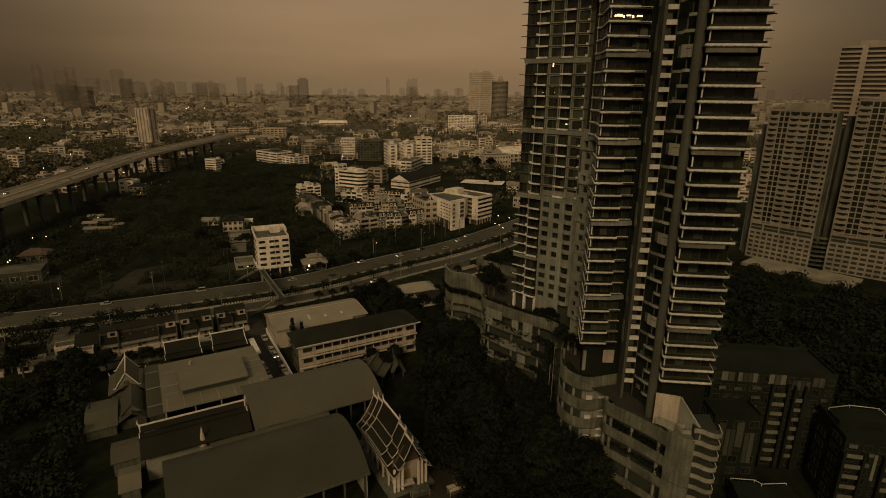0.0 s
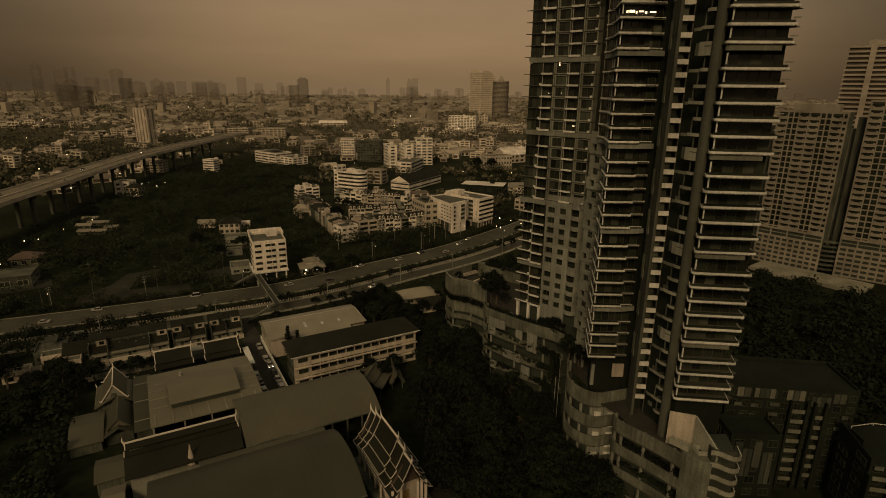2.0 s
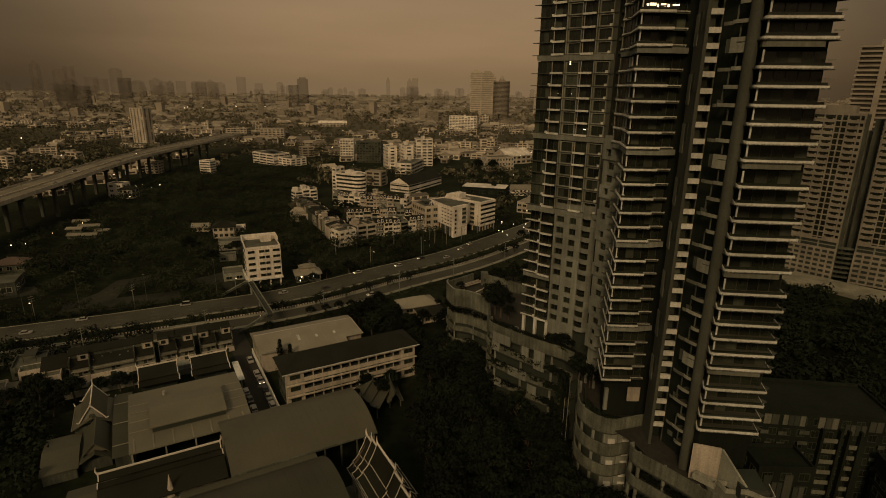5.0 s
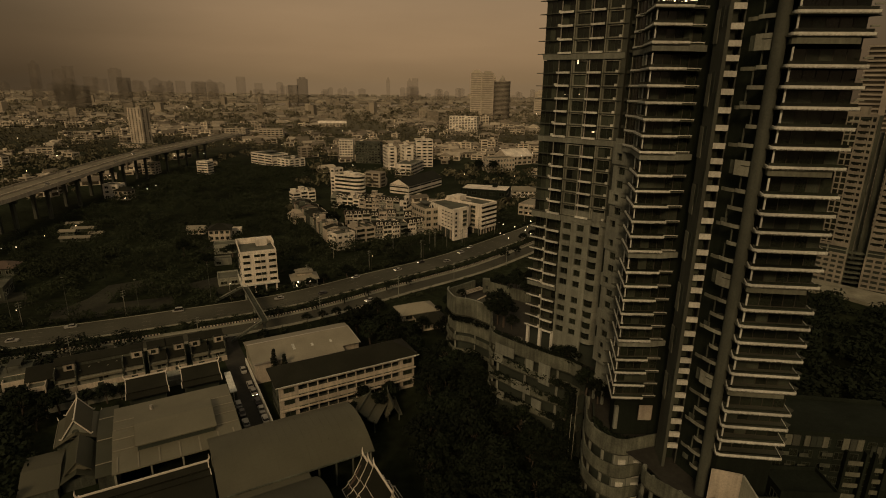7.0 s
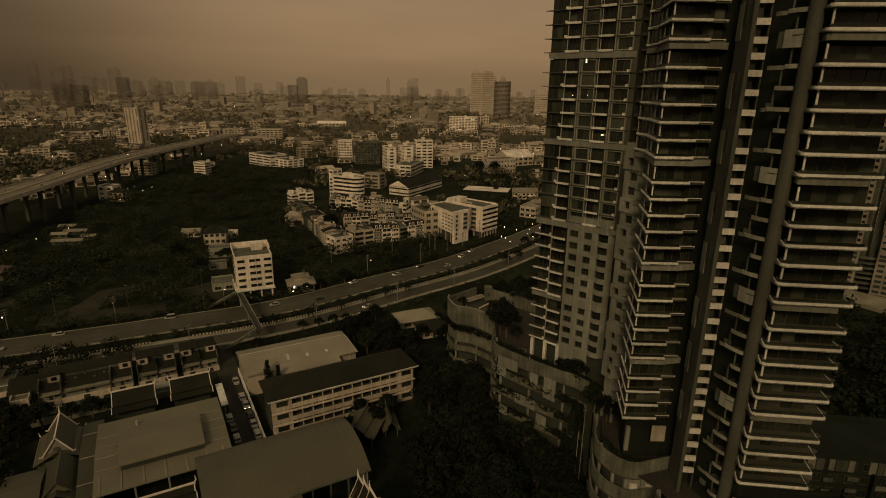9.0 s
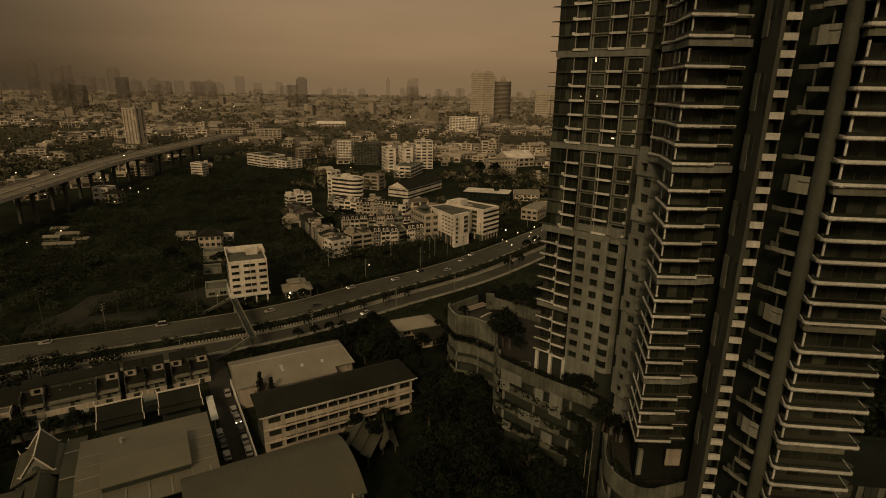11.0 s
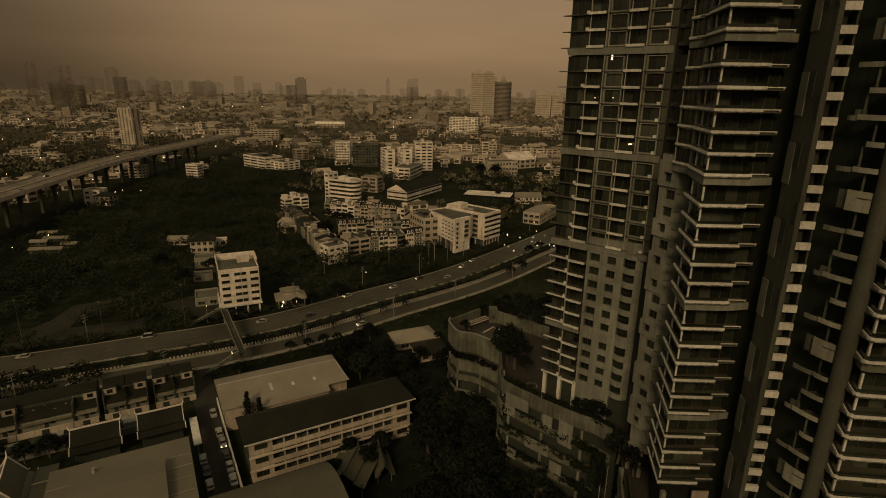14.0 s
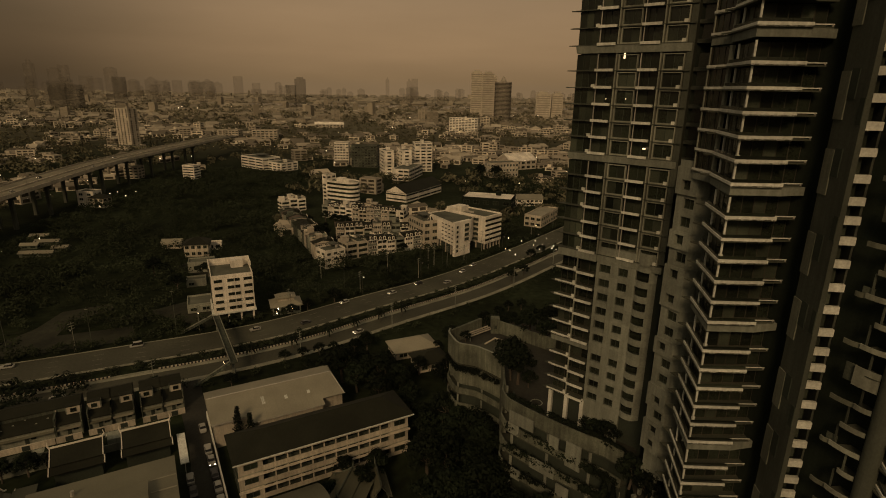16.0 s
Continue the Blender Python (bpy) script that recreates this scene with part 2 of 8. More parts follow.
    def loft(self, rings):
        """Stacked rectangles (half width, half depth, height, material of the faces up to the next one), welded into one body."""
        n = len(self.v)
        for w, d, z, _ in rings:
            self.v += [(-w, -d, z), (w, -d, z), (w, d, z), (-w, d, z)]
        self.f.append((n + 3, n + 2, n + 1, n))
        self.m.append(rings[0][3])
        for k in range(len(rings) - 1):
            for i in range(4):
                j = (i + 1) % 4
                self.f.append((n + 4 * k + i, n + 4 * k + j, n + 4 * k + 4 + j, n + 4 * k + 4 + i))
                self.m.append(rings[k][3])
        k = n + 4 * (len(rings) - 1)
        self.f.append((k, k + 1, k + 2, k + 3))
        self.m.append(rings[-1][3])
        return self

    def cone(self, a, c, r0, r1, n=8, mat=0):
        a, c = Vector(a), Vector(c)
        d = (c - a).normalized()
        s = d.orthogonal().normalized()
        t = d.cross(s)
        ring = [s * math.cos(2 * math.pi * i / n) + t * math.sin(2 * math.pi * i / n) for i in range(n)]
        return self.add([a + k * r0 for k in ring] + [c + k * r1 for k in ring],
                        [tuple(range(n))[::-1], tuple(range(n, 2 * n))] + [(i, (i + 1) % n, n + (i + 1) % n, n + i) for i in range(n)], mat)

    def mesh(self, name, mats):
        me = bpy.data.meshes.new(name)
        me.from_pydata(self.v, [], self.f)
        for k in mats if isinstance(mats, (list, tuple)) else [mats]:
            me.materials.append(k)
        me.polygons.foreach_set("material_index", self.m)
        me.update()
        return me


def thing(name, m, label, category, group=""):
    ob = new(name)
    ob.empty_display_size = 0.5
    ob.matrix_world = m
    return tagged(ob, label, category, group)


def part(name, shape, mats, parent, label="", m=None, world=False):
    """A mesh object of its own under a thing; world: its points are given in the world's metres."""
    me = shape.mesh(name, mats) if isinstance(shape, Shape) else shape
    ob = new(name, me)
    ob.parent = parent
    if m is not None:
        ob.matrix_basis = m
    if world:
        at, p = Matrix.Identity(4), parent
        while p is not None:
            at, p = p.matrix_parent_inverse @ p.matrix_basis @ at, p.parent
        ob.matrix_parent_inverse = at.inverted()
    return tagged(ob, label) if label else ob


def structure(name, shape, mats, label, category=""):
    return tagged(new(name, shape.mesh(name, mats)), label, category or name.split("_")[0], kind="structure")


def spline(pts, step=6.0):
    """A smooth line in plan through some points."""
    P = [Vector(p) for p in pts]
    P = [2 * P[0] - P[1]] + P + [2 * P[-1] - P[-2]]
    out = []
    for i in range(1, len(P) - 2):
        n = max(2, int((P[i + 1] - P[i]).length / step))
        for k in range(n):
            t = k / n
            out.append(0.5 * (2 * P[i] + (P[i + 1] - P[i - 1]) * t + (2 * P[i - 1] - 5 * P[i] + 4 * P[i + 1] - P[i + 2]) * t * t
                              + (3 * P[i] - P[i - 1] - 3 * P[i + 1] + P[i + 2]) * t ** 3))
    return out + [P[-2]]


def beside(line, off):
    """The line moved sideways, to its right for positive values."""
    out = []
    for i, p in enumerate(line):
        d = (line[min(i + 1, len(line) - 1)] - line[max(i - 1, 0)]).normalized()
        out.append(p + Vector((d.y, -d.x)) * off)
    return out


def ribbon(shape, line, o0, o1, z0, z1, mat=0):
    """A band of ground between two sideways offsets of a line, with its kerb faces."""
    A, B = beside(line, o0), beside(line, o1)
    n = len(A)
    vs = [(*p, z1) for p in A] + [(*p, z1) for p in B] + [(*p, z0) for p in A] + [(*p, z0) for p in B]
    fs = []
    for i in range(n - 1):
        fs += [(i, n + i, n + i + 1, i + 1), (2 * n + i, i, i + 1, 2 * n + i + 1), (n + i, 3 * n + i, 3 * n + i + 1, n + i + 1)]
    return shape.add(vs, fs, mat)


def window_mesh(name, mats, bars=1):
    """A unit window facing -y, one metre square round its centre: proud frame, sill and set-back pane; scaled to its size."""
    s = Shape()
    xs = [-0.5]
    for k in range(bars + 1):
        a, c = -0.44 + 0.88 * k / (bars + 1), -0.44 + 0.88 * (k + 1) / (bars + 1)
        xs += [a + (0.02 if k else 0), c - (0.02 if k < bars else 0)]
    s.framed(xs + [0.5], [-0.5, -0.43, 0.44, 0.5], -0.14, -0.02)
    return s.mesh(name, mats)


WIN_PALE = window_mesh("window", [SLABPALE, GLASS])
WIN_GREY = window_mesh("window", [GREYWALL, GLASS])
WIN_BAND = window_mesh("window", [WHITE, GLASS], 3)
WIN_DARK = window_mesh("window", [RECESS, GLASS])
WIN_VEIL = window_mesh("window", [CREAM, FARDARK], 0)


def hip_roof(w, d, z0, z1, over=0.9, ridge=None, thick=0.22):
    """A hipped roof; ridge: how much shorter it is than the eaves at each end (0 for gables)."""
    s = Shape()
    a, c = w / 2 + over, d / 2 + over
    r = a - (c if ridge is None else ridge)
    v = [(-a, -c, z0), (a, -c, z0), (a, c, z0), (-a, c, z0), (-r, 0, z1), (r, 0, z1)]
    n = [(x, y, z - thick) for x, y, z in v[:4]]
    s.add(v + n, [(0, 1, 5, 4), (1, 2, 5), (2, 3, 4, 5), (3, 0, 4), (0, 6, 7, 1), (1, 7, 8, 2), (2, 8, 9, 3), (3, 9, 6, 0), (9, 8, 7, 6)])
    return s


def building(name, label, x, y, rot, w, d, h, floors, wall=WHITE, bays=(6, 3), win=WIN_GREY, size=(0.62, 0.5), roof="flat", roofmat=FLATROOF,
             top=(), group="", base=0.0, category="building", sides=(0, 1, 2), ground=True, deck=FLATROOF):
    """A block with rows of windows; x, y: its middle; the front looks to -y before the turn."""
    root = thing(name, pose(x, y, base, 0, 0, rot), label, category, group)
    s = Shape()
    fh = h / floors
    a, c = w / 2, d / 2
    rings = [(a, c, -0.2, 0)]
    for k in range(1, floors):
        if floors < 12:
            z = k * fh
            rings += [(a, c, z - 0.1, 0), (a + 0.13, c + 0.13, z - 0.1, 0), (a + 0.13, c + 0.13, z + 0.1, 0), (a, c, z + 0.1, 0)]
    if roof == "flat":
        rings += [(a, c, h + 0.9, 0), (a - 0.28, c - 0.28, h + 0.9, 0), (a - 0.28, c - 0.28, h + 0.1, 1)]
    else:
        rings += [(a, c, h, 0)]
    s.loft(rings)
    part("wall", s, [wall, deck], root)
    if roof == "hip":
        part("roof", hip_roof(w, d, h, h + min(w, d) * 0.28), roofmat, root)
    elif roof == "gable":
        part("roof", hip_roof(w, d, h, h + min(w, d) * 0.3, 0.6, 0.0), roofmat, root)
        g = Shape()
        for sx in (-1, 1):
            X = sx * (w / 2 + 0.64)
            g.add([(X, -d / 2, h), (X, d / 2, h), (X, 0, h + min(w, d) * 0.26), (X - sx * 0.2, -d / 2, h), (X - sx * 0.2, d / 2, h), (X - sx * 0.2, 0, h + min(w, d) * 0.26)],
                  [(0, 1, 2), (5, 4, 3), (0, 3, 4, 1), (1, 4, 5, 2), (2, 5, 3, 0)])
        part("gable", g, wall, root)
    spots = []
    for side in sides:
        n = bays[0] if side == 0 else bays[1]
        span = w if side == 0 else d
        for k in range(n):
            spots.append((side, -span / 2 + span * (k + 0.5) / n, span / n))
    for fl in range(0 if ground else 1, floors):
        zc = fh * (fl + 0.52)
        for side, at, bay in spots:
            if rng.random() < 0.04:
                continue
            sc = Matrix.Diagonal((bay * size[0], 1, fh * size[1], 1))
            if side == 0:
                m = pose(at, -d / 2, zc)
            elif side == 1:
                m = pose(-w / 2, -at, zc, 0, 0, -90)
            else:
                m = pose(w / 2, at, zc, 0, 0, 90)
            part("window", win, None, root, "", m @ sc)
    for kind in top:
        hut = Shape()
        if kind == "hut":
            a, c = rng.uniform(-w * 0.25, w * 0.25), rng.uniform(0, d * 0.25)
            hut.box(a - 2, a + 2, c - 1.7, c + 1.7, h + 0.15, h + 3.1)
            hut.box(a - 2.2, a + 2.2, c - 1.9, c + 1.9, h + 3.1, h + 3.3)
            part("stair_hut", hut, wall, root)
        elif kind == "tank":
            a, c = rng.uniform(-w * 0.3, w * 0.3), rng.uniform(-d * 0.1, d * 0.3)
            hut.cone((a, c, h + 0.15), (a, c, h + 1.9), 0.8, 0.8, 12)
            hut.cone((a, c, h + 1.9), (a, c, h + 2.2), 0.8, 0.25, 12)
            part("water_tank", hut, METAL, root)
        elif kind == "canopy":
            a = rng.uniform(-w * 0.2, w * 0.2)
            hut.box(a - w * 0.2, a + w * 0.2, -d * 0.1, d * 0.42, h + 2.4, h + 2.55)
            for sx in (-1, 1):
                for sy in (-0.08, 0.4):
                    hut.box(a + sx * w * 0.19 - 0.07, a + sx * w * 0.19 + 0.07, d * sy - 0.07, d * sy + 0.07, h + 0.15, h + 2.4)
            part("roof_canopy", hut, SHEET, root)
    return root


rng = random.Random(11)

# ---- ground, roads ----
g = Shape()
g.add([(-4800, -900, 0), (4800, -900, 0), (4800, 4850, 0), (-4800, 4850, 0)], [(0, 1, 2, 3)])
structure("ground", g, GROUND, "dark scrubby ground with a painted haze tone towards the horizon", "ground")

ROAD = spline([(-520, 97), (-380, 147), (-270, 184), (-186, 213), (-167, 220.5), (-139, 232.5), (-114, 244.5), (-87, 257.5), (-64, 272.5), (-36, 297.5), (5, 333), (45, 380), (70, 412), (118, 480), (180, 596), (222, 722)])
s = Shape()
ribbon(s, ROAD, -8.0, 8.0, -0.2, 0.06)
structure("road_main", s, ASPHALT, "wide worn asphalt carriageway", "road")
s = Shape()
ribbon(s, ROAD, 19.0, 27.5, -0.2, 0.06)
structure("road_service", s, ASPHALT, "asphalt service road beside the median", "road")
s = Shape()
ribbon(s, ROAD, 8.0, 9.2, -0.2, 0.24)
ribbon(s, ROAD, 17.5, 19.0, -0.2, 0.2)
ribbon(s, ROAD, -8.5, -8.0, -0.2, 0.2)
ribbon(s, ROAD, 27.5, 29.6, -0.2, 0.2)
structure("pavement", s, PAVING, "pale concrete kerbs and pavements along the road", "pavement")
s = Shape()
for off in (-4.0, 0.0, 4.0):
    line = beside(ROAD, off)
    for i in range(4, len(line) - 1):
        if i % 2:
            a, c = line[i], line[i + 1]
            d = (c - a).normalized() * 3.2
            k = Vector((d.y, -d.x)).normalized() * 0.09
            s.prism([a + k, a + d + k, a + d - k, a - k][::-1], 0.062, 0.068)
tagged(structure("lane_marks", s, MARK, "faded white dashed lane marks", "marking"), kind="stuff")


def striped_barrier():
    """The low median wall with black and white blocks."""
    root = thing("median_barrier", pose(-60, 240, 0), "low concrete median wall with black and white painted blocks", "barrier")
    line = beside(ROAD, 16.8)
    n, rest = 0, Shape()
    for i in range(28, len(line) - 12):
        a, c = line[i], line[i + 1]
        L = (c - a).length
        k = int(L / 0.55) // 2 * 2
        for j in range(k):
            p, q = a + (c - a) * (j / k), a + (c - a) * ((j + 1) / k)
            if abs(p.x + 60) > 150:
                continue
            if -100 < p.x < 110 or i % 9 < 5:
                d = (q - p).normalized()
                o = Vector((d.y, -d.x)) * 0.2
                corners = [p - o, p + o, q + o, q - o]
                if -96 < p.x < 12 and n < 298:
                    part("barrier_block", Shape().prism(corners, 0, 0.8), CREAM if j % 2 else KERBDARK, root, world=True)
                    n += 1
                else:
                    rest.prism(corners, 0, 0.8, j % 2)
    tagged(part("barrier_course", rest, [KERBDARK, CREAM], root, world=True), kind="stuff")
    base = Shape()
    ribbon(base, line, -0.5, 0.5, 0, 0.25)
    part("footing", base, PAVING, root, world=True)


striped_barrier()
LANE = spline([(-86.5, 226), (-80, 214), (-66, 190), (-56.5, 170), (-48, 154), (-40, 146)], 5)
s = Shape()
ribbon(s, LANE, -3.6, 3.6, -0.2, 0.05)
structure("road_lane", s, LANEASPH, "narrow asphalt lane with parked cars", "road")
s = Shape()
s.prism([(-12, 106), (6, 109), (9, 124), (-8, 120)], -0.1, 0.05)
s.prism([(-165, 236), (-120, 256), (-128, 268), (-172, 250)], -0.1, 0.04)
s.prism([(-215, 246), (-192, 262), (-200, 272), (-222, 262)], -0.1, 0.05)
s.prism([(-130, 283), (-98, 268), (-80, 285), (-112, 302)], -0.1, 0.05)
s.prism([(-148, 340), (-120, 330), (-112, 352), (-140, 362)], -0.1, 0.05)
s.add([(x, y, 0.045) for x, y in ((-169.7, 249.1), (-160.5, 241.0), (-150.7, 249.7), (-155.9, 271.5), (-145.3, 285.0), (-150.4, 291.4), (-165.8, 281.3), (-164.9, 264.2))], [tuple(range(8))])
structure("yard", s, YARD, "bare dusty yards", "ground")
s = Shape()
s.add([(-900, 2560, 0.3), (1200, 2560, 0.3), (1300, 2950, 0.3), (-1000, 2950, 0.3)], [(0, 1, 2, 3)])
structure("water", s, WATER, "pale reach of river in the distance", "water")


def footbridge():
    root = thing("footbridge", pose(-82, 247, 0), "narrow concrete footbridge across the road with stairs", "footbridge")
    a, c = Vector((-92.5, 266.5)), Vector((-71.0, 228.0))
    d = (c - a).normalized()
    k = Vector((d.y, -d.x))
    part("deck", Shape().beam((*a, 5.6), (*c, 5.6), 2.4, 0.5), STAINED, root, world=True)
    for o in (-1.15, 1.15):
        part("railing", Shape().beam((*(a + k * o), 6.3), (*(c + k * o), 6.3), 0.12, 0.9), GREYWALL, root, world=True)
    for t in (0.05, 0.5, 0.95):
        p = a + (c - a) * t
        part("pier", Shape().box(p.x - 0.4, p.x + 0.4, p.y - 0.4, p.y + 0.4, 0, 5.4), CONCRETE, root, world=True)
    for p, w in ((a, Vector((-0.94, -0.34))), (c, Vector((-0.86, -0.5)))):
        for i in range(16):
            q = p + w * (1.4 + 0.75 * i)
            part("step", Shape().beam((*q, 5.6 - 0.36 * i), (*(q + w * 0.75), 5.6 - 0.36 * i), 1.7, 0.36), STAINED, root, world=True)
        q = p + w * 13
        part("handrail", Shape().beam((*(p + w * 1.4), 6.6), (*q, 0.9), 0.1, 0.5), GREYWALL, root, world=True)


footbridge()


def viaduct():
    root = thing("viaduct", pose(-300, 450, 0), "long concrete elevated expressway on paired piers", "viaduct")
    line = spline([(-230, 60), (-252, 180), (-270, 270), (-283, 360), (-296, 446), (-311, 548), (-314, 640), (-311, 735), (-309, 850)], 14)
    for name, o0, o1, z0, z1, m in (("deck", -13.6, 11.2, 23.4, 25.2, DECKROAD), ("parapet", -14.0, -13.6, 23.2, 26.3, CREAM), ("parapet", 11.2, 11.6, 23.6, 26.3, CREAM),
                                    ("median", -0.4, 0.4, 25.2, 26.1, CREAM), ("girder", -9, 7, 21.9, 23.4, CONCRETE)):
        r = Shape()
        ribbon(r, line, o0, o1, z0, z1)
        if name in ("girder", "deck"):
            A, B = beside(line, o0), beside(line, o1)
            n = len(A)
            r.add([(*p, z0) for p in A] + [(*p, z0) for p in B], [(i, i + 1, n + i + 1, n + i) for i in range(n - 1)])
        part(name, r, m, root, world=True)
    for i in range(3, len(line) - 6, 3):
        p = line[i]
        d = (line[i + 1] - line[i - 1]).normalized()
        k = Vector((d.y, -d.x))
        s = Shape()
        s.beam((*(p - k * 10), 21.0), (*(p + k * 8), 21.0), 2.2, 1.6)
        for o in (-5, 5):
            q = p + k * o
            s.prism([(q.x - 1.1, q.y - 1.1), (q.x + 1.1, q.y - 1.1), (q.x + 1.1, q.y + 1.1), (q.x - 1.1, q.y + 1.1)], 0, 20.2)
        # piers take a darker render that stands in for the deck's shadow
        part("pier", s, SHAFT, root, world=True)
    return line


VIADUCT = viaduct()

# ---- the condominium tower ----
GROUPS = (-1, 0, 1, 2)
LEVELS = sorted(100.8 - 19.75 * g - 3.05 * i for g in GROUPS for i in range(6))
LEVELS = [41.55 - 3.05 * i for i in (2, 1, 0)] + LEVELS
LOW = {round(100.8 - 19.75 * g - 3.05 * 5, 2) for g in GROUPS}
TOP = 125.0


def along(a, c, t):
    return (a[0] + (c[0] - a[0]) * t, a[1] + (c[1] - a[1]) * t)


def glazing(root, a, c, z0, z1, n, curtain=0.25, frame=DARKFRAME, name="window"):
    """n panes between posts along a line in plan, the outside on the line's right."""
    d = Vector((c[0] - a[0], c[1] - a[1]))
    L = d.length
    rot = math.degrees(math.atan2(d.y, d.x))
    for k in range(n):
        x0, x1 = L * k / n, L * (k + 1) / n
        key = (round(x1 - x0, 2), round(z1 - z0, 2), rng.random() < curtain)
        if key not in PANES:
            w, h = x1 - x0, z1 - z0
            s = Shape().framed([0, 0.06, w - 0.06, w], [0, 0.08, h - 0.06, h], -0.03, 0.04)
            PANES[key] = s.mesh(name, [frame, CURTAIN if key[2] else GLASS])
        m = Matrix.Translation(Vector((*along(a, c, x0 / L), z0))) @ pose(0, 0, 0, 0, 0, rot)
        part(name, PANES[key], None, root, "", root.matrix_basis.inverted() @ m)


PANES = {}


def arc(a, c, bulge, n=6):
    """Points on a bow from a to c, bulging to the right of its way."""
    d = Vector((c[0] - a[0], c[1] - a[1]))
    r = Vector((d.y, -d.x)).normalized() * bulge
    return [(a[0] + d.x * t + r.x * 4 * t * (1 - t), a[1] + d.y * t + r.y * 4 * t * (1 - t)) for t in (k / n for k in range(n + 1))]


def condominium():
    root = thing("condominium_tower", pose(44, 140, 0), "tall beige concrete condominium tower with stacked balconies over a podium", "apartment tower")

    def P(name, s, mats, label=""):
        return part(name, s, mats, root, label, world=True)

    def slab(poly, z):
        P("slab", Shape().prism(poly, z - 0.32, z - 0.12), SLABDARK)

    def parapet(path, z, h=0.55, mat=SLABPALE, w=0.16, name="parapet"):
        P(name, Shape().wall(path, w, z - 0.28, z - 0.28 + h), mat)

    u, nn = Vector((0.763, -0.647)), Vector((-0.647, -0.763))
    O = Vector((23.52, 171.55))

    def F(s, out=0.0):
        """A point of the far face: metres along it, metres out of it."""
        return tuple(O + u * s + nn * out)

    # solid cores behind the balconies, near-black: the deep shade put into their colour
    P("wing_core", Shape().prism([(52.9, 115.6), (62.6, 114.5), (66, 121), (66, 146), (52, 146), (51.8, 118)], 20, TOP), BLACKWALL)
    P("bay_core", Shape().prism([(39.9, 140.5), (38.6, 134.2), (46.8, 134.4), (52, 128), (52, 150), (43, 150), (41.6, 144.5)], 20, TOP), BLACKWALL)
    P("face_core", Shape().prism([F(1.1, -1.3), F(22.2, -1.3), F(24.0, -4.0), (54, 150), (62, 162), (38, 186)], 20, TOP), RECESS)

    # the wing with its long balconies
    R, Rb, Lb = (62.1, 111.3), (63.1, 115.5), (51.8, 116.1)
    nose = [(50.78, 113.2), (50.9, 112.72), (51.25, 112.47)]
    for z in [32.4] + LEVELS:
        slab([*nose, R, Rb, (63.1, 118), (52.2, 119), Lb, (50.9, 116.4)], z)
        parapet([Lb, *nose, R], z)
        P("rail", Shape().beam((*R, z + 0.2), (*Rb, z + 0.2), 0.08, 0.1), SLABPALE)
        P("side_ledge", Shape().prism([(62.4, 112.4), (64.0, 113.6), (63.1, 115.6)], z - 0.3, z - 0.18), SLABDARK)
        if z > 88:
            P("side_ledge", Shape().prism([(62.2, 113.0), (63.4, 112.6), (63.3, 112.9), (62.4, 113.4)], z + 1.15, z + 1.4), GREYWALL)
        # shaded copy of the concrete: the wing cornice's shade is in its colour
        if round(z, 2) in LOW:
            P("cornice", Shape().wall([(51.9, 115.9), (51.05, 113.2), (51.5, 112.75), (60.4, 111.8)], 0.4, z - 1.35, z - 0.34), BALCONY)
        glazing(root, (52.8, 115.2), (62.4, 114.1), z - 0.12, z + 2.6, 5, 0.25)
        P("post", Shape().prism([(51.35, 113.15), (51.6, 113.1), (51.65, 113.35), (51.4, 113.4)], z - 0.12, z + 2.72), SLABPALE)
        P("glass_rail", Shape().wall([(52.0, 115.4), (51.05, 113.0), (51.6, 112.7), (61.9, 111.6)], 0.03, z + 0.28, z + 0.75), GLASS)

    # round column beside the wing
    P("column", Shape().cone((50.6, 115.6, 18), (50.6, 115.6, TOP), 1.0, 1.0, 24), SHAFT, "tall round grey column")

    # small bowed balconies in the recess, of three lengths
    da, dn = Vector((0.412, -0.911)), Vector((-0.911, -0.412))
    B0 = Vector((48.75, 118.6))

    def bowed(s0, s1, bulge, out=0.0):
        return arc(tuple(B0 + da * s0 + dn * out), tuple(B0 + da * s1 + dn * out), bulge, 6)

    for i, z in enumerate([26.3, 29.35, 32.4] + LEVELS):
        s0 = (0.55, -0.4, 0.5, -1.15, -0.45, 0.55)[i % 6]
        curb = bowed(s0, 2.5, 0.22)
        if round(z, 2) in LOW:
            P("bowed_balcony", Shape().wall(bowed(-0.35, 2.5, 0.12), 0.15, z - 2.05, z + 0.45), GREYWALL)
            P("balcony_wall", Shape().wall(bowed(-1.6, -0.4, 0.05, -0.5), 0.12, z - 2.0, z + 0.3), STAINED)
        else:
            P("bowed_balcony", Shape().wall(curb, 0.15, z - 0.4, z + 0.22), GREYWALL)
            if i % 2:
                P("bowed_balcony", Shape().wall(bowed(-2.4, s0 - 0.05, 0.2, -0.3), 0.15, z - 0.55, z + 0.05), BALCONY)
            if i % 3 == 0:
                P("balcony_wall", Shape().wall(bowed(-1.9, -0.6, 0.05, -0.7), 0.12, z - 0.3, z + 0.75), STAINED)
        inner = [(51.4, 116.8), (50.9, 119.2)]
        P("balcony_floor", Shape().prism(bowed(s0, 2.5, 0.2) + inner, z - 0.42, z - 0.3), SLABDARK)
        P("post", Shape().prism([tuple(B0 + da * (s0 + 0.3) - dn * 0.4), tuple(B0 + da * (s0 + 0.5) - dn * 0.4), tuple(B0 + da * (s0 + 0.5) - dn * 0.6), tuple(B0 + da * (s0 + 0.3) - dn * 0.6)], z - 0.3, z + 2.6), STAINED)
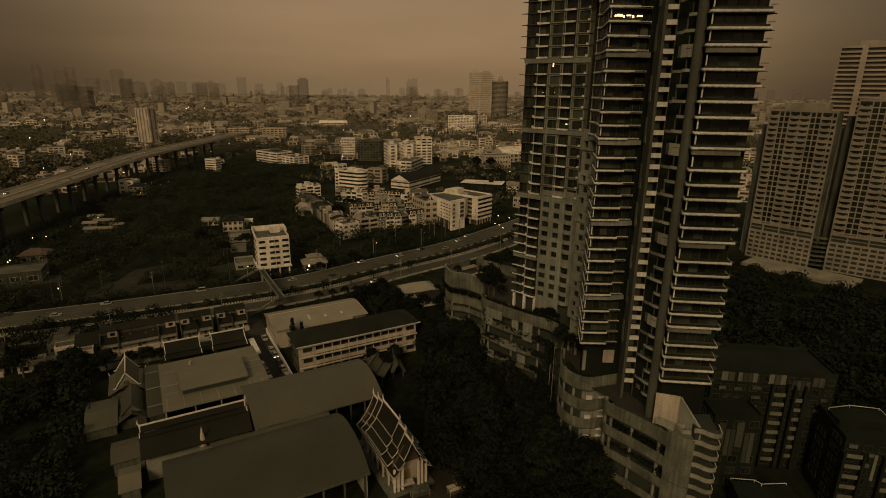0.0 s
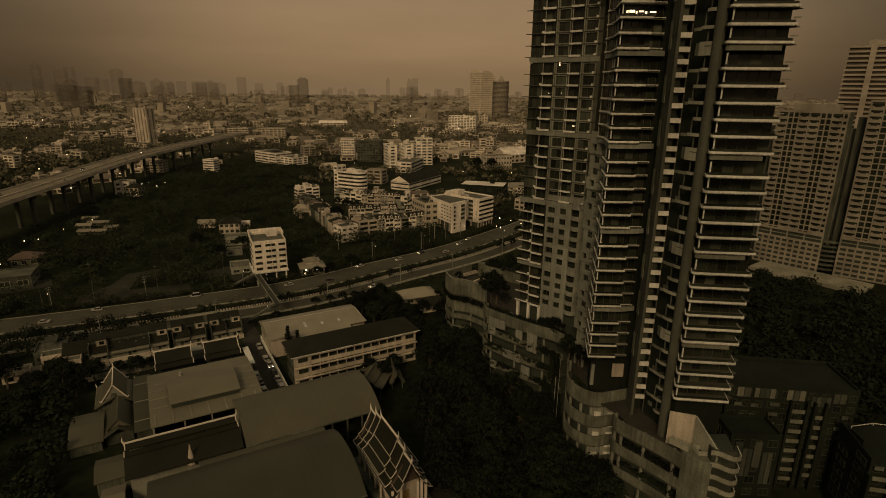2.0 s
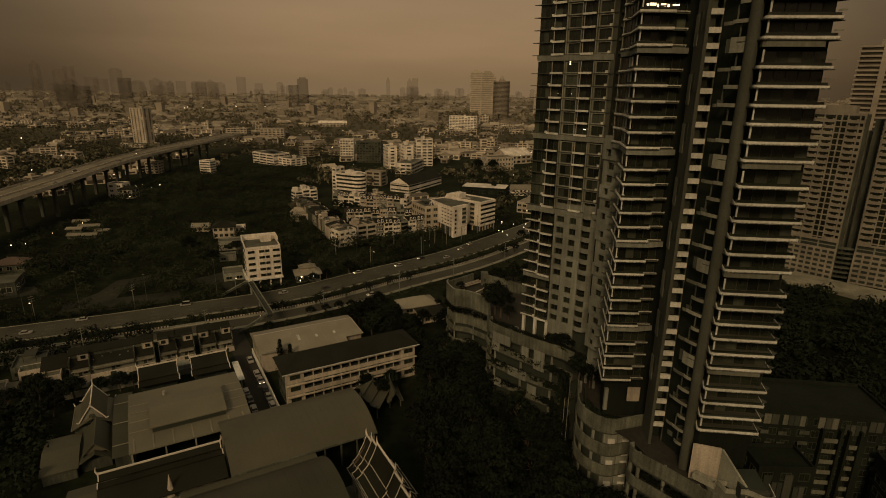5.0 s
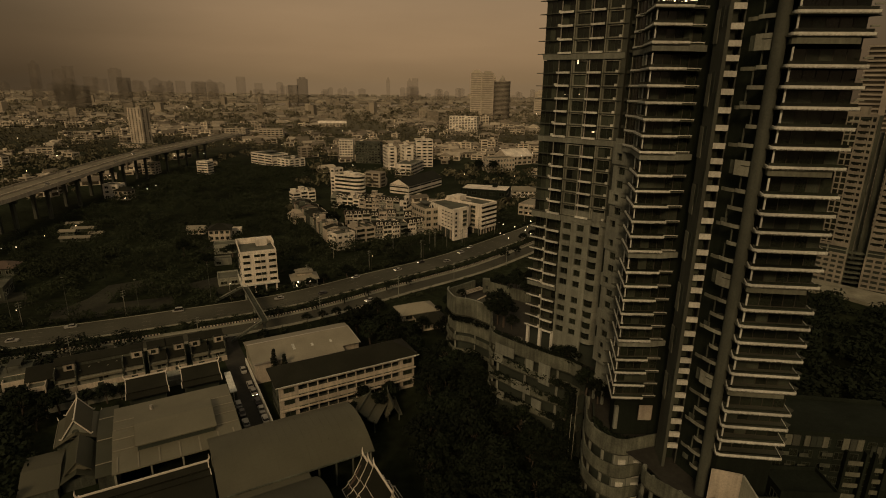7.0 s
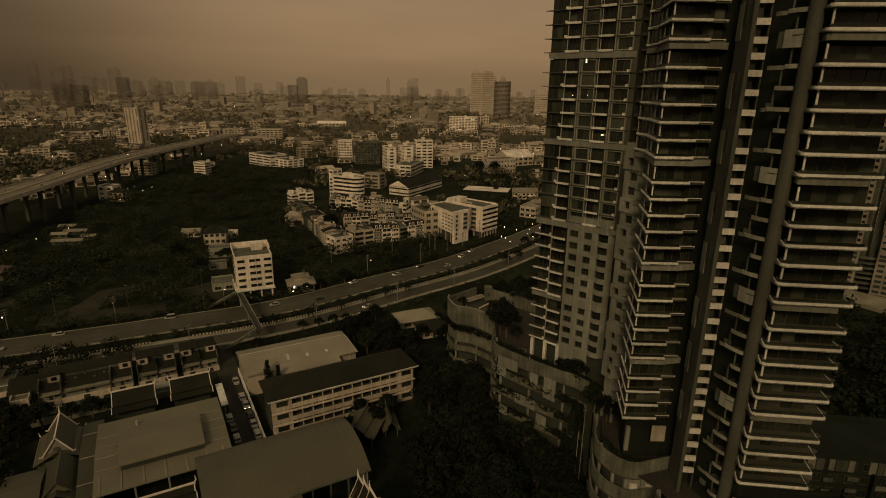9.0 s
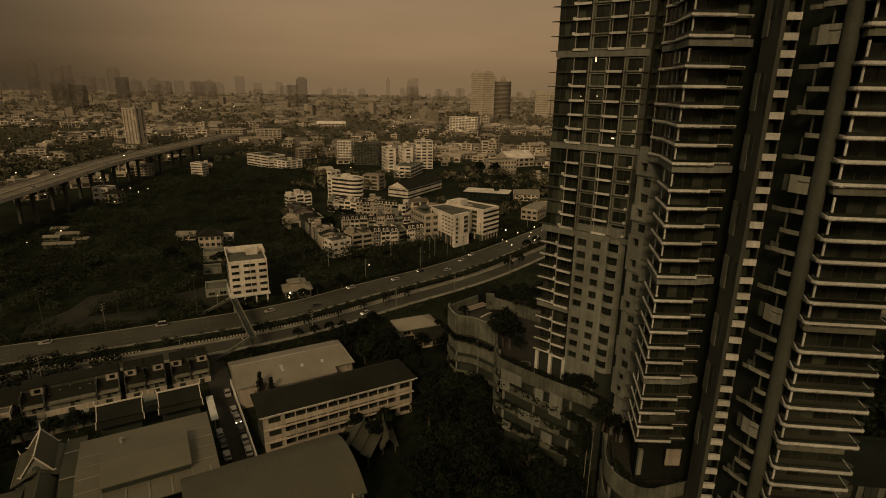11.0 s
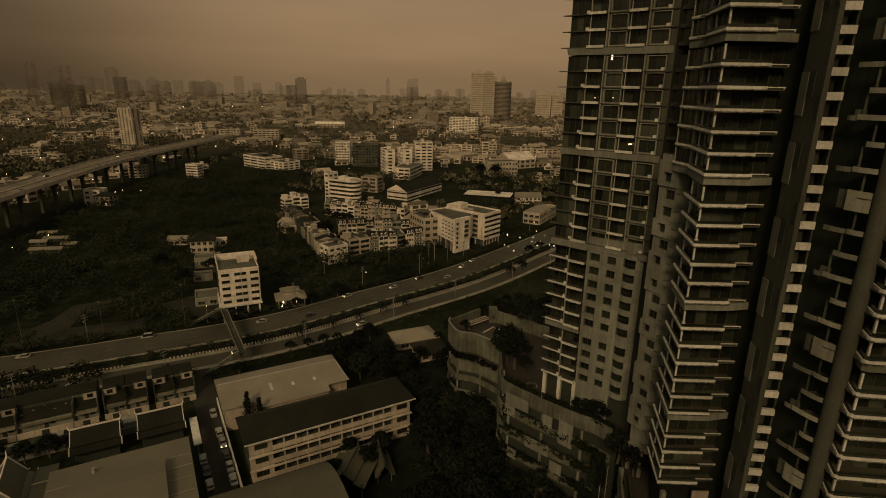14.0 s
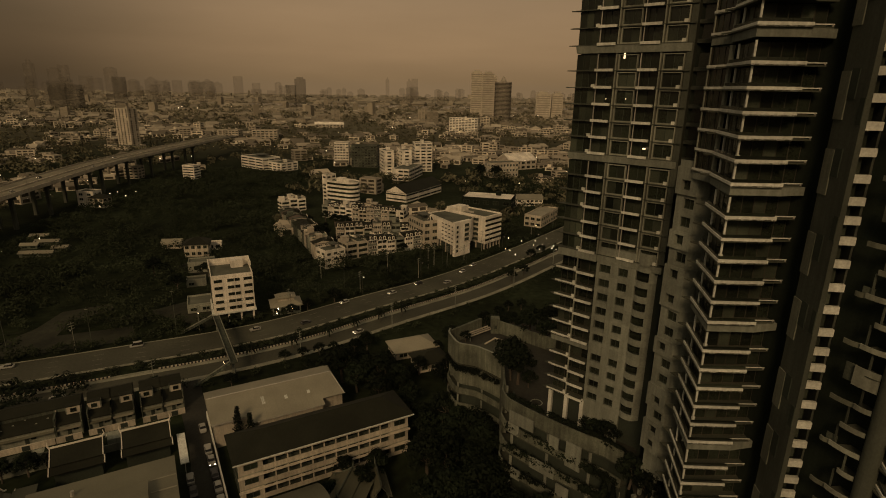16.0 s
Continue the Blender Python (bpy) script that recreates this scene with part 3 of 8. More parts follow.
    # near-black back wall carries the recess's shade in its colour
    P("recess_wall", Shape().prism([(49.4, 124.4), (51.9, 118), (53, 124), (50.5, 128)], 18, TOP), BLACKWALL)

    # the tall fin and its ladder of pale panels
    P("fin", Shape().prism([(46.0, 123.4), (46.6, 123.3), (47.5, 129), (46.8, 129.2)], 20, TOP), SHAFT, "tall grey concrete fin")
    # backing coloured near-black for the shade behind the panels
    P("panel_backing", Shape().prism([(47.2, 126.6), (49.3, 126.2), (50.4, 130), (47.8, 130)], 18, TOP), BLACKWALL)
    P("inner_fin", Shape().prism([(49.2, 124.6), (49.5, 124.5), (50.0, 127), (49.7, 127.1)], 18, TOP), SHAFT)
    ladder = [q - 19.75 * g for g in (-1, 0, 1, 2, 3) for q in (102.4, 99.85, 96.9, 93.8, 90.8, 87.7, 85.0)]
    ladder = sorted(q for q in ladder if 24 < q < TOP - 1)
    for z0, z1 in zip(ladder, ladder[1:]):
        P("panel", Shape().prism([(46.7, 124.3), (49.15, 124.0), (49.2, 124.5), (46.75, 124.8)], z0 - 0.5, z0 + 0.5), SLABPALE)
        P("window", Shape().prism([(47.0, 125.3), (48.4, 125.1), (48.5, 125.3), (47.1, 125.5)], z0 + 0.5, z1 - 0.5), CURTAIN)
    # staggered cladding plates on the fin's flank
    fa, fb = Vector((46.0, 123.4)), Vector((46.8, 129.2))
    fl = Vector((-0.99, 0.137))

    def plate(t0, t1, z0, z1, mat, out=0.14):
        p, q = fa + (fb - fa) * t0, fa + (fb - fa) * t1
        P("cladding_plate", Shape().prism([p, q, q + fl * out, p + fl * out], z0, z1), mat)

    for i, z in enumerate(LEVELS):
        if i % 3 == 0:
            plate(0.66, 1.0, z - 0.4, z + 5.2, BALCONY)
        if i % 3 == 1:
            plate(0.38, 0.64, z - 1.0, z + 2.4, RECESS, 0.1)
        if i % 4 == 2:
            plate(0.0, 0.16, z - 0.8, z + 2.2, RECESS, 0.1)

    # the bay with its angled balconies
    Lb, C, R1, R2 = (38.5, 141.2), (36.8, 131.6), (43.65, 131.4), (46.8, 132.5)
    for k, z in enumerate([32.4] + LEVELS):
        slab([(37.7, 142.4), (38.3, 141.0), C, R1, (43.7, 132.3), R2, (46.8, 136), (41.5, 142.2)], z)
        parapet([Lb, C, R1], z)
        P("rail", Shape().beam((43.7, 132.5, z + 0.14), (*R2, z + 0.14), 0.08, 0.14), SLABPALE)
        P("rail_post", Shape().box(46.55, 46.7, 132.45, 132.6, z - 0.12, z + 0.2), METAL)
        if round(z, 2) in LOW:
            P("cornice", Shape().wall([(38.75, 141.2), (37.05, 131.95), (43.7, 131.75), (47.4, 132.6)], 0.5, z - 1.45, z - 0.34), CONCRETE)
        glazing(root, (39.45, 140.4), (38.15, 134.1), z - 0.12, z + 2.6, 3, 0.12)
        glazing(root, (38.3, 133.7), (46.6, 133.9), z - 0.12, z + 2.6, 5, 0.25)
        for x, y in ((37.45, 132.35), (38.6, 138.6)):
            P("post", Shape().box(x - 0.11, x + 0.11, y - 0.11, y + 0.11, z - 0.12, z + 2.7), SLABPALE)
        P("glass_rail", Shape().wall([(38.6, 141.0), (36.95, 131.85), (43.5, 131.65)], 0.03, z + 0.28, z + 0.72), GLASS)
        if k % 4 == 1:
            P("ornament", Shape().cone((37.6, 132.6, z - 0.1), (37.6, 132.6, z + 0.75), 0.22, 0.3, 8), SLABPALE, "pale garden pot")
    # little glazed bay beside it, in the upper half
    for z in [q for q in LEVELS if q > 84]:
        path = [(40.6, 149.2), (38.3, 146.8), (39.1, 142.0)]
        slab(path + [(42, 141.5), (43, 148)], z)
        parapet(path, z, 0.5)
        P("post", Shape().box(38.95, 39.45, 141.3, 141.9, z - 0.1, z + 2.75), GREYWALL)
        P("post", Shape().box(38.45, 38.6, 146.5, 146.7, z - 0.1, z + 2.75), GREYWALL)
        glazing(root, (40.7, 148.6), (38.8, 146.7), z + 0.18, z + 2.7, 2, 0.1)
        glazing(root, (38.8, 146.6), (39.5, 142.3), z + 0.18, z + 2.7, 3, 0.1)
        if round(z, 2) in LOW:
            P("cornice", Shape().wall([(40.7, 149.0), (38.5, 146.8), (39.2, 141.9)], 0.4, z - 1.5, z - 0.3), CONCRETE)

    # staircase shaft of staggered blocks with square windows
    a = Vector((37.86, 149.67))
    d = Vector((0.4564, -0.8898))
    n = Vector((d.y, -d.x))
    rot = math.degrees(math.atan2(d.y, d.x))

    def S(s, out=0.0):
        return tuple(a + d * s + n * out)

    P("stair_shaft", Shape().prism([S(0.1, -0.6), S(3.75, -0.6), (42.0, 145.8), (43.4, 150.5), (40.5, 153.5)], 27, 85.8), CONCRETE)
    for leg in (0.25, 3.3):
        P("pilotis", Shape().prism([S(leg, -0.2), S(leg + 0.5, -0.2), S(leg + 0.5, -0.8), S(leg, -0.8)], 21, 28), CONCRETE)
    blocks = zip([32.4] + [q for q in LEVELS if q < 82], (1.7, 1.95, 2.3, 1.85, 2.3, 2.45, 1.4, 2.1, 2.3, 1.7, 1.75, 2.35, 1.8, 2.15, 2.4, 1.7))
    for z, sw in blocks:
        proud = 0.42 if sw < 2.0 else 0.0
        s0, s1 = -0.1 - proud * 0.3, 3.9
        w0, w1 = sw - (0.85 if proud else 1.0), sw + (0.85 if proud else 1.0)
        top = z + (4.5 if round(z, 2) in (41.55, 61.3, 81.05) else 3.05)
        sh = Shape()
        for p0, p1, z0, z1 in ((s0, w0, z, top), (w1, s1, z, top), (w0, w1, z, z + 0.75), (w0, w1, z + 2.45, top)):
            sh.prism([S(p0, proud), S(p1, proud), S(p1, -0.6), S(p0, -0.6)], z0, z1)
        P("cladding_panel", sh, CONCRETE)
        q = S(s1, proud)
        P("side_panel", Shape().prism([q, (q[0] + 2.0, q[1] - 0.35), (q[0] + 2.2, q[1] + 0.3), S(s1, -0.6)], z, top - 0.02), CONCRETE)
        m = Matrix.Translation(Vector((*S(sw, -0.5), z + 1.6))) @ pose(0, 0, 0, 0, 0, rot) @ Matrix.Diagonal((w1 - w0, 1, 1.7, 1))
        part("window", WIN_DARK, None, root, "", root.matrix_basis.inverted() @ m)
    P("shaft_parapet", Shape().wall([S(-0.1, 0.1), S(3.9, 0.1), (42.2, 145.5)], 0.2, 85.5, 86.6), CONCRETE)

    # the far face: rows of glazing, balconies with pale kerbs and box-framed windows
    def strip(s0, s1, o0, o1):
        return [F(s0, o0), F(s1, o0), F(s1, o1), F(s0, o1)]

    def box_window(s0, s1, z):
        sh = Shape()
        for p0, p1, z0, z1 in ((s0, s0 + 0.2, z - 0.12, z + 2.6), (s1 - 0.2, s1, z - 0.12, z + 2.6), (s0 + 0.2, s1 - 0.2, z - 0.12, z + 0.1), (s0 + 0.2, s1 - 0.2, z + 2.46, z + 2.6)):
            sh.prism(strip(p0, p1, 0.5, 0.0), z0, z1)
        P("window_frame", sh, GREYWALL)
        glazing(root, F(s0 + 0.2, 0.08), F(s1 - 0.2, 0.08), z + 0.1, z + 2.46, 2, 0.35, RECESS)

    def air_conditioner(s0, z, out=0.45):
        P("air_conditioner", Shape().prism(strip(s0, s0 + 0.62, out, out - 0.4), z - 0.1, z + 0.46), SLABPALE)

    for z in [q for q in LEVELS if q > 64.5]:
        P("slab", Shape().prism([F(-0.6, 0.45), F(0.4, 0.62), F(22.2, 0.62), F(22.2, -0.8), F(1.0, -0.8)], z - 0.3, z - 0.13), SHAFT)
        glazing(root, F(1.05, -0.05), F(5.1, -0.05), z - 0.12, z + 2.75, 3, 0.3, RECESS)
        if rng.random() < 0.8:
            air_conditioner(4.5, z)
        for s0, s1 in ((5.2, 8.75), (13.3, 16.75)):
            P("parapet", Shape().wall([F(s0, 0.95), F(s1, 0.95)], 0.2, z - 0.32, z + 0.16), SLABPALE)
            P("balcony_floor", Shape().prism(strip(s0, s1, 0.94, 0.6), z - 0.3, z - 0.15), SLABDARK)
            glazing(root, F(s0 - 0.05, -0.5), F(s1 + 0.1, -0.5), z - 0.12, z + 2.75, 2, 0.25, RECESS)
            P("mullion", Shape().prism(strip(s0 + 0.25, s0 + 0.4, 0.5, 0.3), z - 0.13, z + 2.75), METAL)
        box_window(9.5, 13.1, z)
        box_window(17.5, 21.1, z)
        air_conditioner(20.25, z, 0.6)
        for s in (9.1, 17.1):
            P("mullion", Shape().prism(strip(s - 0.12, s + 0.12, 0.62, -0.6), z - 0.13, z + 2.75), GREYWALL)
        if round(z, 2) in LOW:
            P("cornice", Shape().prism([F(1.1, 0.45), F(22.0, 0.45), F(22.0, -0.4), F(1.1, -0.4)], z - 1.6, z - 0.32, 0,
                                       [F(0.95, 0.7), F(22.1, 0.7), F(22.1, -0.4), F(0.95, -0.4)]), CONCRETE)
        P("slab", Shape().prism([F(22.3, -1.0), F(24.9, -1.2), F(25.5, -3), F(22.3, -2.6)], z - 0.3, z + 0.35), SHAFT)
        P("window", Shape().prism([F(22.5, -2.0), F(24.8, -2.2), F(24.8, -2.4), F(22.5, -2.2)], z + 0.35, z + 2.7), GLASS)
    P("column", Shape().prism(strip(21.25, 22.3, 0.3, -1.2), 66, TOP), SHAFT)

    # lower part of the far face: solid wall with square windows, bowed loggias, balconies at the corner
    bow = [F(17.3, 0.3)] + arc(F(17.5, 0.35), F(20.2, 0.5), 0.45, 5) + [F(21.2, -0.5)]
    edges = (9.3, 9.95, 12.2, 13.8, 15.75, 17.35)
    rows = [q for q in LEVELS if q < 63.5] + [32.4]
    names = {round(q, 2) for q in rows}
    for z in rows:
        top = z + (3.05 if round(z + 3.05, 2) in names else 4.5)
        for k in range(5):
            hole = k in (1, 3)
            o = 0.42 if k < 2 else 0.3
            for z0, z1 in (((z, z + 0.6), (z + 2.35, top)) if hole else ((z, top),)):
                P("wall_panel", Shape().prism(strip(edges[k], edges[k + 1], o, -0.35), z0, z1), CONCRETE)
            if hole:
                p = F((edges[k] + edges[k + 1]) / 2, -0.3)
                m = Matrix.Translation(Vector((*p, z + 1.48))) @ pose(0, 0, 0, 0, 0, math.degrees(math.atan2(u.y, u.x))) @ Matrix.Diagonal((edges[k + 1] - edges[k], 1, 1.75, 1))
                part("window", WIN_DARK, None, root, "", root.matrix_basis.inverted() @ m)
        P("bowed_parapet", Shape().wall(bow, 0.3, z - 0.5, z + 0.75), CONCRETE)
        P("loggia_pier", Shape().prism([F(20.0, 0.55), F(21.2, -0.5), F(20.9, -0.9), F(19.8, -0.2)], z + 0.75, top - 0.5), CONCRETE)
        P("window", Shape().wall([F(17.4, -0.6), F(20.8, -0.9)], 0.08, z + 0.5, z + 2.75), GLASS)
        if top - z > 4:
            P("bowed_wall", Shape().wall(bow, 0.3, z + 2.7, top - 0.5), CONCRETE)
    P("wall_base", Shape().prism(strip(9.3, 17.3, 0.3, -0.4), 24, 32.4), CONCRETE)
    P("bowed_wall", Shape().wall(bow, 0.4, 65.0, 67.6), CONCRETE)
    P("wall_cap", Shape().prism(strip(9.3, 17.35, 0.36, -0.5), 65.8, 67.2), CONCRETE)
    for z in [32.4] + [q for q in LEVELS if q < 64.5]:
        P("slab", Shape().prism([F(-0.5, 0.62), F(0.5, 0.95), F(5.25, 0.95), F(5.25, -1.2), F(0.9, -1.2)], z - 0.3, z - 0.12), SLABDARK)
        P("parapet", Shape().wall([F(0.55, 0.95), F(5.15, 0.95)], 0.16, z - 0.3, z + 0.16), SLABPALE)
        air_conditioner(4.5, z + 0.15, 0.8)
        P("balcony_floor", Shape().prism(strip(5.3, 9.2, 1.1, -1.2), z - 0.5, z - 0.34), SLABDARK)
        P("parapet", Shape().wall([F(5.3, 1.12), F(9.15, 1.12)], 0.16, z - 0.52, z + 0.02), SLABPALE)
        P("post", Shape().prism(strip(5.15, 5.4, 0.9, 0.65), z - 0.12, z + 2.6), GREYWALL)
        glazing(root, F(1.1, -0.8), F(5.2, -0.8), z - 0.1, z + 2.65, 3, 0.3)
        glazing(root, F(5.3, -0.9), F(9.2, -0.9), z - 0.1, z + 2.65, 2, 0.3)
        if round(z, 2) in (46.05, 65.8):
            P("cornice", Shape().wall([F(0.6, 0.85), F(9.2, 0.85)], 0.4, z - 1.6, z - 0.52), CONCRETE)
    P("cornice", Shape().wall([F(0.6, 0.85), F(9.2, 0.85)], 0.4, 64.0, 65.4), CONCRETE)
    for s in (1.4, 5.3, 9.1):
        P("pilotis", Shape().prism(strip(s - 0.4, s + 0.4, 0.6, -0.2), 24, 32.1), SLABPALE)
    # lit rooms high up
    for x0, x1, z0, z1 in ((38.6, 39.0, 112.5, 113.0), (39.2, 40.4, 112.6, 113.1), (40.6, 40.9, 111.9, 112.9), (41.3, 42.3, 112.7, 113.0), (42.6, 43.0, 112.3, 112.9), (43.6, 44.9, 112.6, 112.9), (39.5, 39.7, 111.6, 112.3), (42.0, 42.2, 111.7, 112.4)):
        P("lit_window", Shape().box(x0, x1, 133.55, 133.62, z0, z1), TAIL)
    for s0, z0, w, h in ((15.6, 86.9, 0.6, 0.22), (10.3, 102.7, 0.3, 0.9), (11.4, 95.6, 0.12, 0.14), (7.6, 95.5, 0.12, 0.14)):
        P("lit_room", Shape().prism(strip(s0, s0 + w, 0.2, 0.12), z0, z0 + h), TAIL)
    P("roof", Shape().prism([(25, 172), (38, 142), (37, 132), (45, 123), (50, 113), (62, 112), (66, 146), (38, 186)], TOP, TOP + 0.6), CONCRETE)
    return root


condominium()


# ---- the podium ----
def podium():
    root = thing("podium", pose(36, 150, 0), "beige concrete parking podium with curved planted parapets and open decks", "podium")

    def P(name, s, mats, label=""):
        return part(name, s, mats, root, label, world=True)

    def banded(path, bands, depth, top, wall=CONCRETE):
        for z0, z1 in bands:
            P("parapet", Shape().wall(path, 0.35, z0, z1), wall)
        # dark sheet behind the bands stands for the shade inside the open decks
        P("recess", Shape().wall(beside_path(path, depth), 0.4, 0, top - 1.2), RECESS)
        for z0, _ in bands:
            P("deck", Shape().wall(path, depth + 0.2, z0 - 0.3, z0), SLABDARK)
        for p in path[::3]:
            c = Vector(p)
            P("pillar", Shape().box(c.x + 0.9, c.x + 1.5, c.y + 0.9, c.y + 1.5, 0, top - 1), CONCRETE)

    def beside_path(path, off):
        return [tuple(p) for p in beside([Vector(p) for p in path], -off)]

    # the far wing: a tall curling parapet over a set-back wall and thin open decks
    far = [tuple(p) for p in spline([(1.9, 208.4), (1.4, 206.1), (2.6, 201.6), (4.4, 198.3), (8.6, 196.9), (12.4, 193.6), (15.4, 190.2)], 1.6)]
    P("parapet", Shape().wall(far, 0.4, 22.9, 29.0), PODWALL, "tall curling concrete parapet")
    P("coping", Shape().wall(far, 0.5, 29.0, 29.12), CONCRETE)
    P("set_back_wall", Shape().wall(beside_path(far, 1.1), 0.4, 15.9, 21.2), PODWALL)
    for z0, z1 in ((13.5, 15.2), (8.6, 10.4), (4.2, 5.8)):
        P("parapet", Shape().wall(far, 0.35, z0, z1), PODWALL)
        P("deck", Shape().wall(far, 2.6, z0 - 0.3, z0), SLABDARK)
    P("deck", Shape().wall(far, 2.6, 22.4, 22.7), SLABDARK)
    # dark sheet again, painted shade of the slots under the curling parapet
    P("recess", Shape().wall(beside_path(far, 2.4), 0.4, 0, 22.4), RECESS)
    for p in far[1::4]:
        P("pillar", Shape().box(p[0] + 0.9, p[0] + 1.4, p[1] + 0.9, p[1] + 1.4, 0, 22.4), CONCRETE)
    P("end_wall", Shape().prism([(1.9, 208.4), (2.5, 208.0), (12, 217), (11.4, 217.6)], 8, 28.4), PODWALL)
    P("link_wall", Shape().prism([(15.4, 190.2), (16.0, 190.4), (15.2, 178.2), (14.6, 178.0)], 10, 28.2), PODWALL)
    side = [(14.5, 178.4), (13.9, 175.4), (14.5, 172.2)] + arc((15.2, 170.9), (29.9, 157.4), 0.5, 6) + [(33.0, 155.4), (35.5, 152.2)]
    banded(side, [(25.3, 28.7), (20.3, 22.2), (14.6, 16.8), (9.2, 11.0), (4.0, 5.6)], 2.6, 28, PODWALL)
    # proud panels on the open decks
    for t, w, z0, z1 in ((0.06, 6.6, 23.4, 26.4), (0.05, 3.0, 20.6, 23.3), (0.78, 3.6, 19.6, 25.6), (0.58, 2.4, 22.3, 25.2), (0.36, 6.4, 14.4, 17.2), (0.7, 3.2, 11.2, 14.0), (0.12, 2.6, 9.0, 11.6)):
        x, y = along((14.8, 171.5), (30.0, 157.4), t)
        k = Vector((15.6, -14.1)).normalized()
        o = Vector((k.y, -k.x)) * 0.75
        a, c = Vector((x, y)) + o, Vector((x, y)) + k * w + o * 1.15
        P("screen_panel", Shape().prism([a, c, c - o * 0.35, a - o * 0.35], z0, z1), CONCRETE)
    bay = [(35.5, 146)] + arc((33.6, 138), (36.2, 129.6), 1.2, 6) + arc((36.8, 129.2), (40.5, 128.2), 0.5, 4) + [(48.5, 130.6)]
    banded(bay, [(20.4, 24.2), (14.4, 17.4), (8.8, 11.6), (3.5, 5.5)], 1.8, 24, PODWALL)
    P("bay_wall", Shape().prism([(38.2, 129.6), (44.4, 129.6), (45, 133), (38, 134)], 0, 20.6), CONCRETE)
    for z in range(3, 21, 3):
        for x in (39.2, 42.6):
            P("wall_panel", Shape().box(x, x + 1.6, 129.3, 129.62, z - 1.4, z), SLABPALE)
    P("lobby_column", Shape().box(38.3, 39.1, 132.4, 133.2, 24, 29.6), CONCRETE)
    P("lobby_wall", Shape().box(43.5, 46.4, 132.2, 132.5, 26.5, 30.1), CREAM)
    front = arc((41.6, 122.4), (42.0, 119.0), 0.4, 3) + arc((42.6, 118.2), (51.6, 107.0), -0.3, 6)
    banded(front, [(19.2, 22.4), (13.6, 16.0), (7.6, 9.8), (2, 3.8)], 2.6, 22.4, PODWALL)
    drum = arc((51.7, 107.2), (56.0, 102.9), 0.9, 10)
    P("drum_wall", Shape().wall(drum, 0.5, 0, 23.1), PODWALL)
    for z0 in (5.2, 10.8, 16.4):
        P("drum_joint", Shape().wall([(x - 0.03, y - 0.03) for x, y in drum], 0.1, z0, z0 + 0.16), STAINED)
    P("stair_wall", Shape().prism([(50.3, 112.5), (55.3, 110.9), (55.5, 111.3), (50.5, 112.9)], 21, 29.2), CREAM, "pale wall under the wing")
    P("stair_flank", Shape().add([(55.3, 110.9, 21), (55.3, 110.9, 29.2), (57.5, 104.4, 21), (57.5, 104.4, 25.2), (55.7, 111.0, 21), (55.7, 111.0, 29.2), (57.9, 104.5, 21), (57.9, 104.5, 25.2)],
                                 [(0, 2, 3, 1), (5, 7, 6, 4), (1, 3, 7, 5), (2, 6, 7, 3), (0, 1, 5, 4)]), GREYWALL)
    trough = [(50.2, 110.9), (51.3, 111.7), (54.2, 108.9), (53.2, 107.7)]
    P("planter_trough", Shape().wall(trough[::-1], 0.18, 22.4, 23.7, closed=True), GREYWALL)
    P("light_well", Shape().wall([(54.5, 109.4), (56.6, 108.6), (56.9, 106.4), (54.9, 106.7)][::-1], 0.2, 22.4, 23.4, closed=True), GREYWALL)
    # near-black plate in place of the well's shaded depth
    P("well_floor", Shape().prism([(54.7, 109.1), (56.4, 108.4), (56.7, 106.6), (55.0, 106.9)][::-1], 22.42, 22.5), BLACKWALL)
    P("terrace_floor", Shape().prism([(52, 107.4), (56, 103.2), (58.5, 104), (57.4, 109), (52.4, 111.4)], 22.0, 22.4), FLATROOF)
    for k in range(9):
        z = 26.2 - 2.88 * k
        wave = arc((55.6, 103.2), (58.0, 101.9), -0.35, 4) + arc((58.2, 101.8), (60.8, 101.4), 0.5, 5) + [(61.4, 103.0)]
        P("wave_balcony", Shape().wall(wave, 0.2, z - 1.0, z), GREYWALL)
        P("rail", Shape().beam((60.8, 101.4, z + 0.05), (61.6, 104.8, z + 0.05), 0.1, 0.1), SLABPALE)
        P("deck", Shape().prism([p for p in wave] + [(61, 106), (57, 106)], z - 1.25, z - 1.02), SLABDARK)
    # dark core with the shade behind the wave balconies in its colour
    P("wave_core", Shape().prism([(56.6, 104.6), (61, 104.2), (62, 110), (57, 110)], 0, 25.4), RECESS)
    P("roof_deck", Shape().prism([(38.5, 154), (36.8, 146), (35.4, 137), (38, 131.4), (43, 124), (44.6, 118.6), (53.3, 108.4), (62, 112),
                                  (66, 146), (60, 150), (40, 164)], 21.0, 21.25), LANEASPH)
    P("roof_deck", Shape().prism([(16.2, 188), (15.4, 178), (15.0, 174.8), (16.0, 171.6), (30.8, 158.6), (34.4, 156.0), (40, 157), (48, 176), (50, 190), (30, 226), (13, 218), (3.4, 206.8), (5.6, 200.2), (16, 194)], 24.6, 24.85), LANEASPH)
    P("garden_wall", Shape().prism([(17.0, 214.8), (16.8, 214.4), (33.2, 200.8), (33.5, 201.3)], 24.86, 28.9), PODWALL)
    P("garden_house", Shape().box(14.6, 17.2, 213.8, 216.6, 24.86, 29.6), PODWALL)
    P("house_window", Shape().box(15.6, 16.4, 213.72, 213.79, 26.4, 27.5), RECESS)
    P("court_floor", Shape().prism([(9.5, 205), (14.6, 200.6), (19, 206.0), (15.0, 210.2)], 24.86, 24.95), SHEET)
    P("court_rim", Shape().wall([(12.4, 206.0), (15.6, 209.9), (19.2, 206.9)], 0.35, 24.96, 25.3), CREAM)
